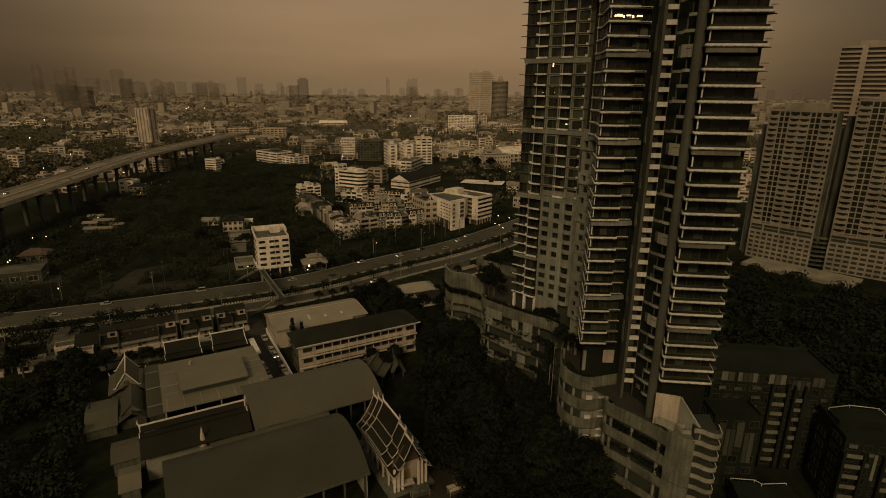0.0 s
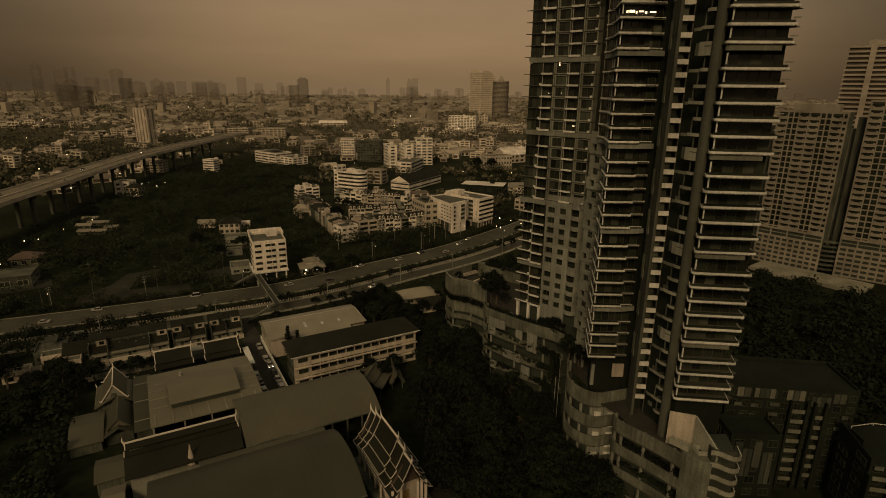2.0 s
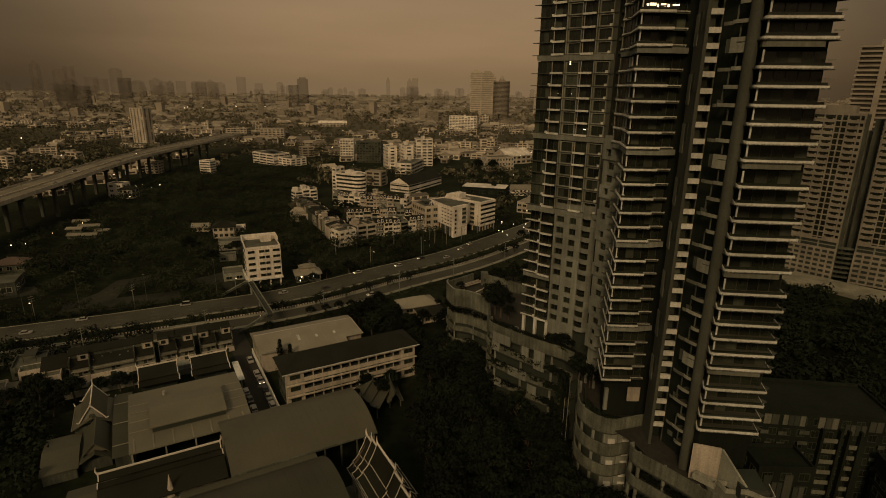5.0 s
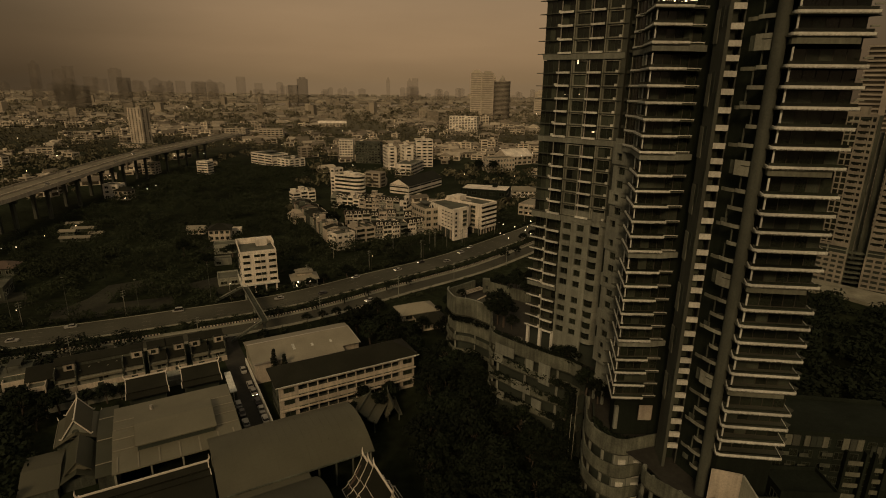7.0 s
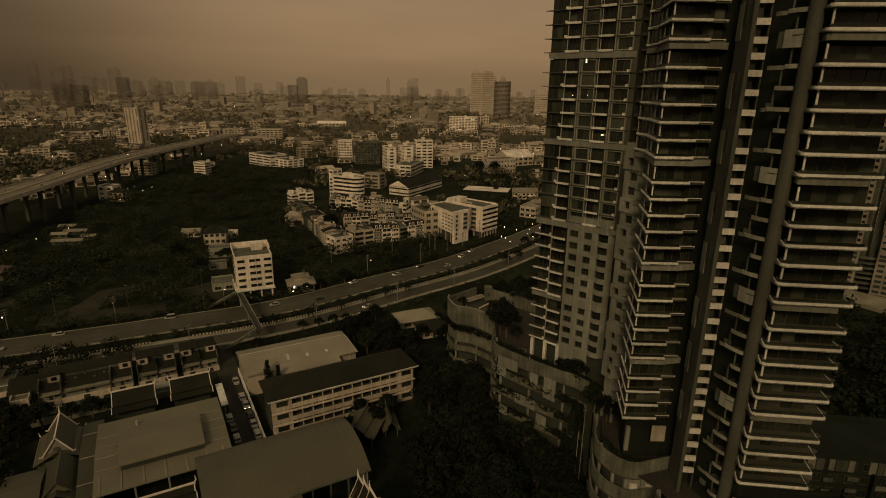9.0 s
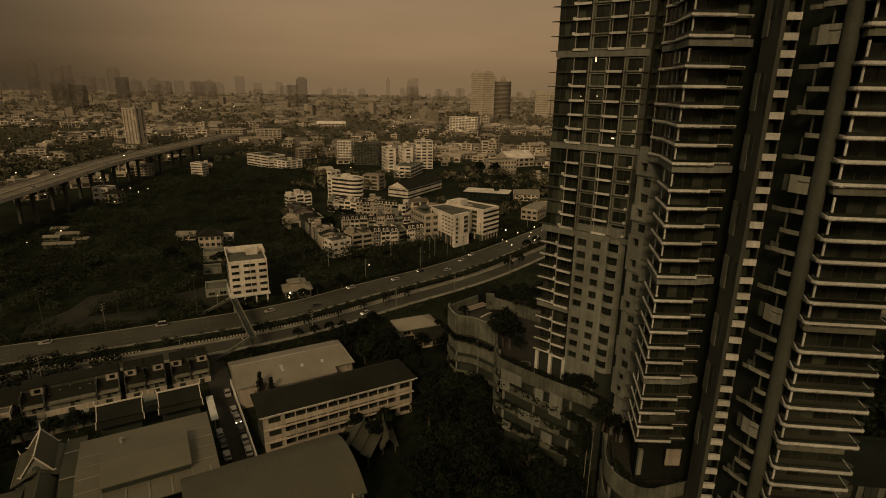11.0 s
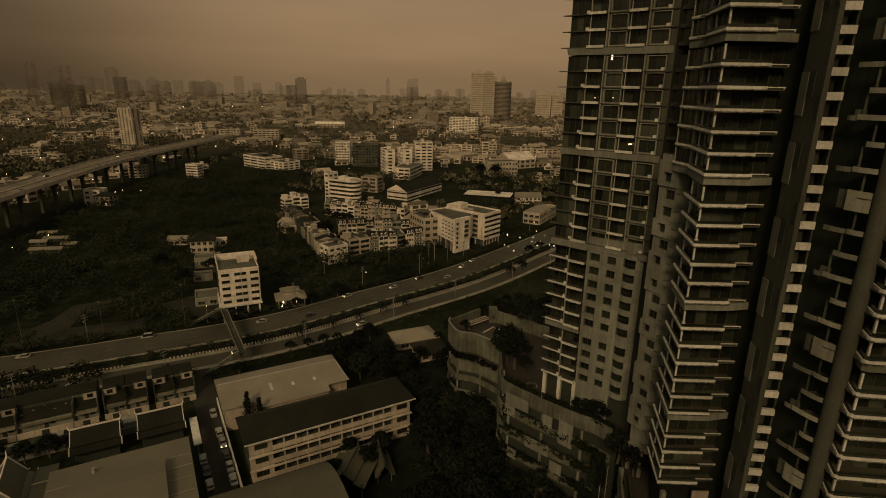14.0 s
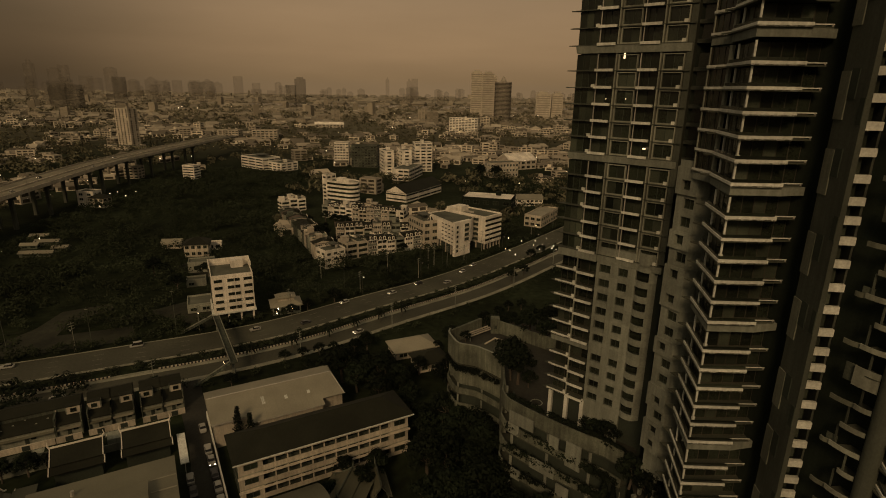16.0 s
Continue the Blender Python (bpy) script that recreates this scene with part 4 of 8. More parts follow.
    for k in range(3):
        P("pergola_beam", Shape().beam((5.8 + 0.75 * k, 210.0 - 0.75 * k, 26.0), (13.8 + 0.75 * k, 216.8 - 0.75 * k, 26.0), 0.3, 0.3), CREAM)
    for x, y in ((6.2, 209.6), (8, 208.4), (14.0, 216.4), (15.2, 215.2)):
        P("pergola_post", Shape().box(x - 0.15, x + 0.15, y - 0.15, y + 0.15, 24.86, 25.85), CONCRETE)
    ring = [(22.4 + 1.5 * math.cos(k * math.pi / 9), 175.8 + 1.5 * math.sin(k * math.pi / 9)) for k in range(18)]
    P("painted_ring", Shape().wall(ring, 0.22, 24.86, 24.88, closed=True), GREYWALL)
    for x, y, z0, z1 in ((34.0, 147.8, 4, 23), (33.6, 150.2, 0, 16)):
        P("drain_pipe", Shape().cone((x, y, z0), (x, y, z1), 0.08, 0.08, 8), GREYWALL)
    return root


podium()

# ---- the pair of apartment slabs beyond the tower ----
def slab_block(x, y, rot, w, height, label):
    root = thing("apartment_block", pose(x, y, 0, 0, 0, rot), label, "apartment block", "paired apartment blocks")
    part("core", Shape().box(0.3, w - 0.3, 0.5, 9, 0, height - 1), RECESS, root)
    part("glazing", Shape().box(0.4, w - 0.4, 0.35, 0.49, 21, height - 2), GLASS, root)
    # lower decks: a lattice of square openings
    n = 10
    for k in range(n + 1):
        part("pier", Shape().box(w * k / n - 0.45, w * k / n + 0.45, -0.1, 0.5, 0, 16.9), TWIN, root)
    for r in range(7):
        part("spandrel", Shape().box(-0.4, w + 0.4, -0.06, 0.45, 17.0 - 2.7 * r - 1.2, 17.0 - 2.7 * r), TWIN, root)
    for k in (0, 4, 9, 14, 19):
        x0 = w * k / 19
        part("column", Shape().box(x0 - 0.35, x0 + 0.35, 0.1, 0.8, 16.8, 21.4), GREYWALL, root)
    part("spandrel", Shape().box(-0.2, w + 0.2, 0.1, 0.6, 18.6, 19.0), GREYWALL, root)
    # flats: stacks of balcony trays between two dark glazed strips
    floors = int((height - 24) / 3.02)
    cols = [("b", 5.4), ("g", 2.8), ("g", 2.8), ("b", 5.4), ("b", 5.4), ("g", 2.8), ("g", 2.8), ("b", 5.4), ("b", 2.2)]
    scale = w / sum(c[1] for c in cols)
    x0 = 0.0
    for kind, cw in cols:
        cw *= scale
        part("pier", Shape().box(x0 - 0.28, x0 + 0.28, -0.15, 0.6, 21, height), TWIN, root)
        if kind == "g":
            for f in range(floors + 1):
                z = 22.4 + 3.02 * f
                part("sill", Shape().box(x0 + 0.3, x0 + cw - 0.3, 0.02, 0.4, z - 0.3, z + 0.3), TWIN, root)
        else:
            s = Shape()
            s.box(0.3, cw - 0.3, -0.12, 0.35, -0.95, 0.55)
            if cw > 3:
                for a, c in ((0.5, cw * 0.24), (cw * 0.76, cw - 0.5)):
                    s.box(a, c, -0.35, -0.125, 0.1, 1.1)
            tray = s.mesh("balcony", TWIN)
            for f in range(floors + 1):
                part("balcony", tray, None, root, "", pose(x0, 0, 22.4 + 3.02 * f))
        x0 += cw
    part("pier", Shape().box(w - 0.3, w + 0.3, -0.15, 0.6, 21, height), TWIN, root)
    part("spandrel", Shape().box(-0.4, w + 0.4, -0.2, 0.6, 20.6, 21.6), TWIN, root)
    part("parapet", Shape().box(-0.4, w + 0.4, -0.1, 0.5, height - 1.2, height), TWIN, root)
    part("roof_house", Shape().box(w * 0.2, w * 0.85, 2, 8, height - 1, height + 3.5), TWIN, root)
    part("roof", Shape().box(0, w, 0.6, 9.3, height - 0.9, height - 0.6), FLATROOF, root)
    part("rear_wing", Shape().box(-4.2, -0.9, 4.5, 12, 0, height - 9), STAINED, root)
    part("rear_wing", Shape().box(-7.0, -4.6, 9, 15, 0, height - 15), GREYWALL, root)
    part("flank", Shape().box(-0.5, 0.28, 0.62, 9, 0, height - 0.5), GREYWALL, root)
    # darker right flank: the dim gap between the blocks put into its colour
    part("flank", Shape().box(w - 0.28, w + 0.5, 0.62, 9, 0, height - 0.5), STAINED, root)
    return root


slab_block(185.5, 319.5, -48.3, 32.4, 86.7, "cream apartment block with balcony trays over a lattice parking base")
slab_block(214.6, 291.5, -39.5, 36.0, 93.0, "taller cream apartment block with lattice parking base")


def striped_tower(x, y, rot, w, h):
    root = thing("apartment_tower", pose(x, y, 0, 0, 0, rot), "hazy tower with continuous pale balcony stripes", "apartment tower")
    part("core", Shape().box(-w / 2 + 1, w / 2 - 1, 1.2, 22, 0, h), FARDARK, root)
    for k in range(int(h / 3.2)):
        part("balcony", Shape().box(-w / 2, w / 2, 0, 1.4, 3.2 * k + 1.9, 3.2 * k + 3.2), TOWERFAR, root)
    part("pier", Shape().box(-15.5, -12.0, -0.6, 2, 0, h + 1), TOWERFAR, root)
    part("roof_house", Shape().box(-w * 0.3, w * 0.45, 4, 16, h, h + 4), TOWERFAR, root)
    return root


striped_tower(315, 411, -40, 58, 128)
tagged(new("terrace", Shape().prism([(173, 301), (181, 288), (195, 276), (206, 260), (223, 273), (188, 313)], 0, 1.6).mesh("terrace", PAVING)), "long pale concrete terrace before the blocks", "terrace", kind="structure")

for k in range(7):
    r = thing("link_slab", pose(210.5, 295, 0), "thin bowed slab linking the two blocks", "slab", "link slabs") if k == 0 else r
    part("slab", Shape().wall(arc((207.4, 296.2), (214.4, 292.4), 1.0, 6), 3.0, 2.6 * k + 2.0, 2.6 * k + 2.7), STAINED, r, world=True)

# ---- temple and school, on one grid turned by 29 degrees ----
TM = pose(-48.3, 166.6, 0, 0, 0, 29)


def place(u, v, z=0.0):
    p = TM @ Vector((u, v, z))
    return (p.x, p.y)


def grid_thing(name, u, v, label, category, group="", turn=0.0):
    return thing(name, TM @ pose(u, v, 0, 0, 0, turn), label, category, group)


def barrel_hall(u0, u1, vc, half, z0, z1, label, sheet):
    root = grid_thing("vaulted_hall", (u0 + u1) / 2, vc, label, "hall")
    L = (u1 - u0) / 2
    n = 26
    prof = []
    for i in range(n + 1):
        a = -1 + 2 * i / n
        prof.append((half * a, z0 + (z1 - z0) * (1 - abs(a) ** 2.2)))
    s = Shape()
    vs = [(x, y, z) for x in (-L - 0.6, L + 0.6) for y, z in prof] + [(x, y, z - 0.25) for x in (-L - 0.6, L + 0.6) for y, z in prof]
    m = n + 1
    fs = [(i, m + i, m + i + 1, i + 1) for i in range(n)] + [(2 * m + i + 1, 3 * m + i + 1, 3 * m + i, 2 * m + i) for i in range(n)]
    fs += [(i + 1, 2 * m + i + 1, 2 * m + i, i) for i in range(n)] + [(m + i, 3 * m + i, 3 * m + i + 1, m + i + 1) for i in range(n)]
    fs += [(0, 2 * m, 3 * m, m), (m - 1, 2 * m - 1, 4 * m - 1, 3 * m - 1)]
    s.add(vs, fs)
    part("roof", s, sheet, root, "curved grey metal roof")
    for k in range(1, int(2 * L / 1.9)):
        x = -L + 1.9 * k
        rib = Shape()
        for (y0, za), (y1, zb) in zip(prof[::2], prof[2::2]):
            rib.beam((x, y0, za + 0.015), (x, y1, zb + 0.015), 0.05, 0.06)
        part("roof_seam", rib, sheet, root)
    for x in (-L, L - 0.3):
        w = Shape()
        w.prism([(x, -half + 0.5), (x + 0.3, -half + 0.5), (x + 0.3, half - 0.5), (x, half - 0.5)], 0, z0)
        ring = [(y, z - 0.3) for y, z in prof[1:-1]]
        q = len(ring)
        w.add([(x, *p) for p in ring] + [(x + 0.3, *p) for p in ring], [tuple(range(q)), tuple(range(2 * q - 1, q - 1, -1))])
        part("gable_wall", w, GREYWALL, root)
    for i in range(9):
        x = -L + 0.4 + (2 * L - 1.2) * i / 8
        for y in (-half + 0.4, half - 0.8):
            # columns darkened in colour for the shade under the eaves
            part("column", Shape().box(x, x + 0.4, y, y + 0.4, 0, z0 + 0.2), STAINED, root)
    part("wall", Shape().box(-L, L, half - 0.7, half - 0.4, 0, z0), GREYWALL, root)
    part("gutter", Shape().box(-L - 0.6, L + 0.6, -half - 0.35, -half + 0.05, z0 - 0.35, z0 - 0.02), STAINED, root)
    return root


barrel_hall(-42.0, 0.4, -49.5, 14.0, 7.4, 12.4, "large open hall with a curved grey metal roof", SHEET)
mid = barrel_hall(-19.5, 16.6, -20.6, 12.3, 7.6, 11.6, "second hall with a curved grey metal roof", SHEETSOFT)
part("lean_to_roof", Shape().box(-29.8, 1.6, -16.4, -12.4, 7.0, 7.25), SHEETSOFT, mid)


def thai_roof(root, half, z0, z1, y0, y1, trim=TRIM, tiers=2, tile=TILE, rake=True, eave=None, fine=1.0):
    """Tiered, slightly hollow roof planes over a ridge along y, with white ridge, eaves and bargeboards."""
    cuts = [(0.0, 1.0), (0.74, 0.36), (1.0, 0.0)] if tiers == 1 else [(0.0, 1.0), (0.48, 0.40), (1.0, 0.0)] if tiers == 2 else [(0.0, 1.0), (0.42, 0.46), (0.72, 0.2), (1.0, 0.0)]
    for sx in (-1, 1):
        for k in range(len(cuts) - 1):
            (a0, h0), (a1, h1) = cuts[k], cuts[k + 1]
            xa, xb = half * a0 * (1 if k == 0 else 0.94), half * a1
            za = z0 + (z1 - z0) * h0 - (0.35 if k else 0)
            zb = z0 + (z1 - z0) * h1
            xm, zm = (xa + xb) / 2, (za + zb) / 2 - 0.12 * (z1 - z0) / len(cuts)
            ys0, ys1 = y0 - 0.25 * k, y1 + 0.25 * k
            s = Shape()
            P = [(sx * xa, za), (sx * xm, zm), (sx * xb, zb)]
            vs = [(x, y, z) for y in (ys0, ys1) for x, z in P] + [(x, y, z - 0.18) for y in (ys0, ys1) for x, z in P]
            fs = [(0, 1, 4, 3), (1, 2, 5, 4), (9, 10, 7, 6), (10, 11, 8, 7), (0, 6, 7, 1), (1, 7, 8, 2), (4, 10, 9, 3), (5, 11, 10, 4), (2, 8, 11, 5)]
            s.add(vs, fs if sx > 0 else [f[::-1] for f in fs])
            part("roof_plane", s, tile, root, "dark glazed tile roof")
            part("eave_trim", Shape().beam((sx * xb, ys0, zb), (sx * xb, ys1, zb), 0.16 * fine, 0.2 * fine), eave or trim, root)
            if rake:
                for y in (ys0, ys1):
                    b = Shape()
                    b.beam((sx * xa, y, za + 0.1), (sx * xm, y, zm + 0.1), 0.2 * fine, 0.28 * fine)
                    b.beam((sx * xm, y, zm + 0.1), (sx * xb * 1.02, y, zb + 0.12), 0.2 * fine, 0.28 * fine)
                    part("bargeboard", b, trim, root)
    part("ridge", Shape().beam((0, y0, z1 + 0.12), (0, y1, z1 + 0.12), 0.34, 0.36), trim, root, "white ridge")
    for y, d in ((y0, -1), (y1, 1)):
        f = Shape()
        f.cone((0, y, z1), (0, y + 0.45 * d, z1 + 0.9), 0.26, 0.16, 6)
        f.cone((0, y + 0.45 * d, z1 + 0.9), (0, y + 0.25 * d, z1 + 2.0), 0.16, 0.03, 6)
        part("finial", f, trim, root)


def ordination_hall():
    root = grid_thing("temple_hall", 10.9, -53.5, "ornate temple hall with tiered dark tile roof edged in white", "temple hall")
    for y0, y1, z in ((-5.5, 4.6, 16.2), (-9.0, 8.0, 15.2), (-12.8, 11.6, 14.2)):
        thai_roof(root, 5.2, z - 8.2, z, y0, y1, tiers=3, fine=0.5)
    part("wall", Shape().box(-3.6, 3.6, -9.5, 10.5, 0.8, 7.4), CREAM, root)
    part("plinth", Shape().box(-6.2, 6.2, -13, 12, 0, 0.8), STAINED, root)
    for y in (-10.2, 10.6):
        g = Shape()
        g.add([(-4.2, y, 7.0), (4.2, y, 7.0), (0, y, 13.6), (-4.2, y + 0.3, 7.0), (4.2, y + 0.3, 7.0), (0, y + 0.3, 13.6)], [(0, 1, 2), (5, 4, 3), (0, 3, 4, 1), (1, 4, 5, 2), (2, 5, 3, 0)])
        part("pediment", g, TILE2, root, "dark carved pediment")
    for x in (-4.4, -3.4, -2.3, 2.1, 3.1, 4.2):
        part("porch_column", Shape().box(x - 0.24, x + 0.24, -12.2, -11.72, 0.8, 7.2 + 0.9 * (1 - abs(x) / 5)), TRIM, root)
    for i in range(6):
        y = -9 + 3.6 * i
        for x in (-4.6, 4.6):
            part("side_column", Shape().box(x - 0.22, x + 0.22, y, y + 0.44, 0.8, 6.2), CREAM, root)
        part("window", WIN_PALE, None, root, "", pose(-3.6, y + 2, 3.6, 0, 0, -90) @ Matrix.Diagonal((1.1, 1, 2.4, 1)))
    part("door", Shape().box(-0.9, 0.9, -9.68, -9.5, 0.8, 4.2), GOLD, root)


ordination_hall()


def sermon_hall():
    """The long tiled hall with a white ridge, half under the vaults."""
    root = grid_thing("tiled_hall", -34.0, -24.5, "long hall with dark tile roof and white ridge and gable trims", "hall", turn=90)
    thai_roof(root, 3.0, 10.4, 12.2, -12.9, 12.9, eave=TILE)
    low = Shape()
    for sx, d in ((-1, 8.6), (1, 5.0)):
        a = (sx * 2.2, 10.5)
        c = (sx * d, 7.8)
        s = Shape()
        f = [(0, 1, 3, 2), (6, 7, 5, 4), (1, 5, 7, 3), (0, 4, 5, 1), (3, 7, 6, 2)]
        s.add([(a[0], -13.3, a[1]), (c[0], -13.3, c[1]), (a[0], 13.3, a[1]), (c[0], 13.3, c[1]), (a[0], -13.3, a[1] - 0.2), (c[0], -13.3, c[1] - 0.2), (a[0], 13.3, a[1] - 0.2), (c[0], 13.3, c[1] - 0.2)],
              f)
        part("lower_roof", s, TILE, root)
    part("wall", Shape().box(-6.8, 4.4, -12.4, 12.4, 0, 8.0), GREYWALL, root)
    sp = Shape()
    sp.cone((-7.2, -1, 6.5), (-7.2, -1, 9.2), 1.0, 0.5, 8)
    sp.cone((-7.2, -1, 9.2), (-7.2, -1, 12.0), 0.5, 0.05, 8)
    part("spire", sp, CREAM, root, "small pale tapering spire")


sermon_hall()


def dining_hall():
    root = grid_thing("canopy_hall", -26.0, 0.5, "wide low hall with grey metal roof and raised centre roof", "hall")
    s = Shape()
    for y0, y1, z0, z1 in ((-15.4, 0, 8.9, 10.2), (0, 15.6, 10.2, 8.9)):
        s.add([(-15.2, y0, z0), (14.6, y0, z0), (14.6, y1, z1), (-15.2, y1, z1), (-15.2, y0, z0 - 0.25), (14.6, y0, z0 - 0.25), (14.6, y1, z1 - 0.25), (-15.2, y1, z1 - 0.25)],
              [(0, 1, 2, 3), (7, 6, 5, 4), (0, 4, 5, 1), (1, 5, 6, 2), (2, 6, 7, 3), (3, 7, 4, 0)])
    part("roof", s, SHEETMID, root)
    up = Shape().add([(-10.0, -9.4, 11.2), (8.8, -9.4, 11.2), (8.8, -1, 12.3), (-10.0, -1, 12.3), (8.8, 5.2, 11.4), (-10.0, 5.2, 11.4)] +
                     [(-10.0, -9.4, 10.9), (8.8, -9.4, 10.9), (8.8, 5.2, 11.1), (-10.0, 5.2, 11.1)],
                     [(0, 1, 2, 3), (3, 2, 4, 5), (0, 6, 7, 1), (1, 7, 8, 4, 2), (4, 8, 9, 5), (5, 9, 6, 0, 3), (9, 8, 7, 6)])
    part("raised_roof", up, SHEETMID, root)
    part("clerestory", Shape().box(-9.6, 8.4, -8.9, 4.8, 9.0, 10.9), RECESS, root)
    for x in (-14.0, -9.6, -5.0, -0.4, 4.2, 8.8, 12.6):
        k = Shape().beam((x, -15.2, 9.0), (x, -9.6, 9.48), 0.35, 0.12)
        part("skylight_strip", k, SHEETPALE, root)
    for y in (-7, -2.5, 2, 7):
        for x0, x1 in ((-15, -10.3), (9.2, 14.4)):
            z = 10.26 - abs(y) * 1.3 / 15.5
            part("skylight_strip", Shape().beam((x0, y, z), (x1, y, z), 0.35, 0.12), SHEETPALE, root)
    for x in (-14.6, -7, 0, 7, 14):
        for y in (-14.8, 15):
            part("column", Shape().box(x - 0.2, x + 0.2, y - 0.2, y + 0.2, 0, 8.7), GREYWALL, root)
    part("wall", Shape().box(-14.8, 14.2, 13.6, 13.9, 0, 8.4), GREYWALL, root)
    part("wall", Shape().box(-14.9, -14.6, -14.6, 13.5, 0, 8.4), GREYWALL, root)
    v = Shape().cone((-6, 10, 9.4), (-6, 10, 10.6), 0.5, 0.4, 8)
    part("roof_vent", v, METAL, root)


dining_hall()

for u, w in ((-33.0, 11.4), (-17.4, 11.4)):
    r = grid_thing("tiled_pavilion", u, 34.0, "low pavilion with dark tile roof outlined by white trim", "pavilion", "pavilions behind the hall", 90)
    thai_roof(r, 6.2, 4.4, 8.3, -w / 2, w / 2, tiers=1, eave=TILE)
    part("wall", Shape().box(-4.4, 4.4, -w / 2 + 0.6, w / 2 - 0.6, 0, 4.2), RECESS, r)


def ridged(half, z0, z1, y0, y1, thick=0.2):
    """Two straight roof slopes over a ridge along y."""
    s = Shape()
    for sx in (-1, 1):
        vs = [(0, y0, z1), (sx * half, y0, z0), (sx * half, y1, z0), (0, y1, z1)]
        vs += [(x, y, z - thick) for x, y, z in vs]
        fs = [(0, 1, 2, 3), (7, 6, 5, 4), (0, 4, 5, 1), (1, 5, 6, 2), (2, 6, 7, 3)]
        s.add(vs, fs if sx > 0 else [f[::-1] for f in fs])
    return s


def shrine():
    root = grid_thing("shrine", -50.5, 19.0, "temple shrine with long steep gable edged in white", "shrine")
    part("wall", Shape().box(-4.6, 4.6, -6.6, 5.8, 0, 4.0), STAINED, root)
    part("upper_wall", Shape().box(-2.7, 2.7, -5.6, 5.8, 4.0, 5.4), STAINED, root)
    part("lower_roof", ridged(5.2, 4.0, 6.6, -7.6, 6.3), SHEETSOFT, root)
    part("upper_roof", ridged(3.3, 5.1, 9.9, -6.3, 6.5), SHEETSOFT, root)
    part("pediment", Shape().add([(-2.9, -6.1, 5.1), (2.9, -6.1, 5.1), (0, -6.1, 9.4), (-2.9, -5.8, 5.1), (2.9, -5.8, 5.1), (0, -5.8, 9.4)], [(0, 1, 2), (5, 4, 3), (0, 3, 4, 1), (1, 4, 5, 2), (2, 5, 3, 0)]), GREYWALL, root)
    part("medallion", Shape().cone((0, -6.25, 6.5), (0, -6.08, 6.5), 0.8, 0.8, 16), STAINED, root)
    part("gable_foot", Shape().box(-3.5, 3.5, -6.5, -6.1, 4.75, 5.1), SHEETPALE, root)
    part("ridge", Shape().beam((0, -6.4, 10.0), (0, 6.6, 10.0), 0.24, 0.3), TRIM, root)
    for y in (-6.35, 6.55):
        for sx in (-1, 1):
            part("bargeboard", Shape().beam((0, y, 10.05), (sx * 3.35, y, 5.2), 0.26, 0.3).beam((sx * 3.35, y, 5.2), (sx * 3.9, y, 5.45), 0.22, 0.24), TRIM, root)
    for sx in (-1, 1):
        part("eave_trim", Shape().beam((sx * 5.2, -7.6, 4.1), (sx * 5.2, 6.3, 4.1), 0.14, 0.18), SHEETPALE, root)
        part("corner_finial", Shape().cone((sx * 5.2, 6.3, 4.1), (sx * 5.5, 6.6, 5.2), 0.2, 0.03, 6), TRIM, root)
    part("finial", Shape().cone((0, 6.4, 9.9), (0, 6.7, 12.0), 0.26, 0.03, 8), TRIM, root)
    part("front_finial", Shape().cone((0, -6.4, 10.0), (0, -6.8, 11.2), 0.22, 0.03, 8), TRIM, root)
    # lower porch in front, its dark gable under the white one
    porch = grid_thing("porch", -49.4, 3.4, "lower dark gabled porch before the shrine", "porch")
    part("wall", Shape().box(-3.4, 3.4, -7.0, 7.0, 0, 3.1), STAINED, porch)
    part("lower_roof", ridged(4.3, 2.9, 5.4, -8.4, 7.6), SHEET, porch)
    part("upper_roof", ridged(2.9, 4.3, 7.1, -6.4, 7.0), SHEET, porch)
    part("ridge", Shape().beam((0, -6.5, 7.15), (0, 7.0, 7.15), 0.2, 0.22), SHEETSOFT, porch)
    part("pediment", Shape().add([(-2.4, -6.2, 4.5), (2.4, -6.2, 4.5), (0, -6.2, 6.8), (-2.4, -6.0, 4.5), (2.4, -6.0, 4.5), (0, -6.0, 6.8)], [(0, 1, 2), (5, 4, 3), (0, 3, 4, 1), (1, 4, 5, 2), (2, 5, 3, 0)]), SHEETMID, porch)
    for sx in (-1, 1):
        part("bargeboard", Shape().beam((0, -6.5, 7.2), (sx * 3.0, -6.5, 4.3), 0.2, 0.22), SHEETSOFT, porch)


shrine()
for u, v, w, d, h, roofm in ((-57.3, 2.8, 7.4, 16, 3.2, SHEETSOFT), (-43.1, 9, 3.8, 33, 4.6, SHEET), (-50.4, -21.0, 7, 9, 4.2, SHEETSOFT), (-50.2, -33.0, 4, 9, 3.6, SHEETMID)):
    r = grid_thing("annex", u, v, "low temple annex with grey sheet roof", "annex", "temple annexes")
    part("wall", Shape().box(-w / 2, w / 2, -d / 2, d / 2, 0, h), STAINED, r)
    part("roof", hip_roof(w, d, h, h + 1.4, 0.5, 0.0), roofm, r)
    for k in range(3 if roofm is SHEET and d > 20 else 0):
        y = -d / 2 + d * (k + 0.25) / 3
        part("roof_strip", Shape().beam((-w / 2 - 0.3, y, h + 1.5), (w / 2 + 0.3, y, h + 1.5), 0.3, 0.12), SHEETPALE, r)


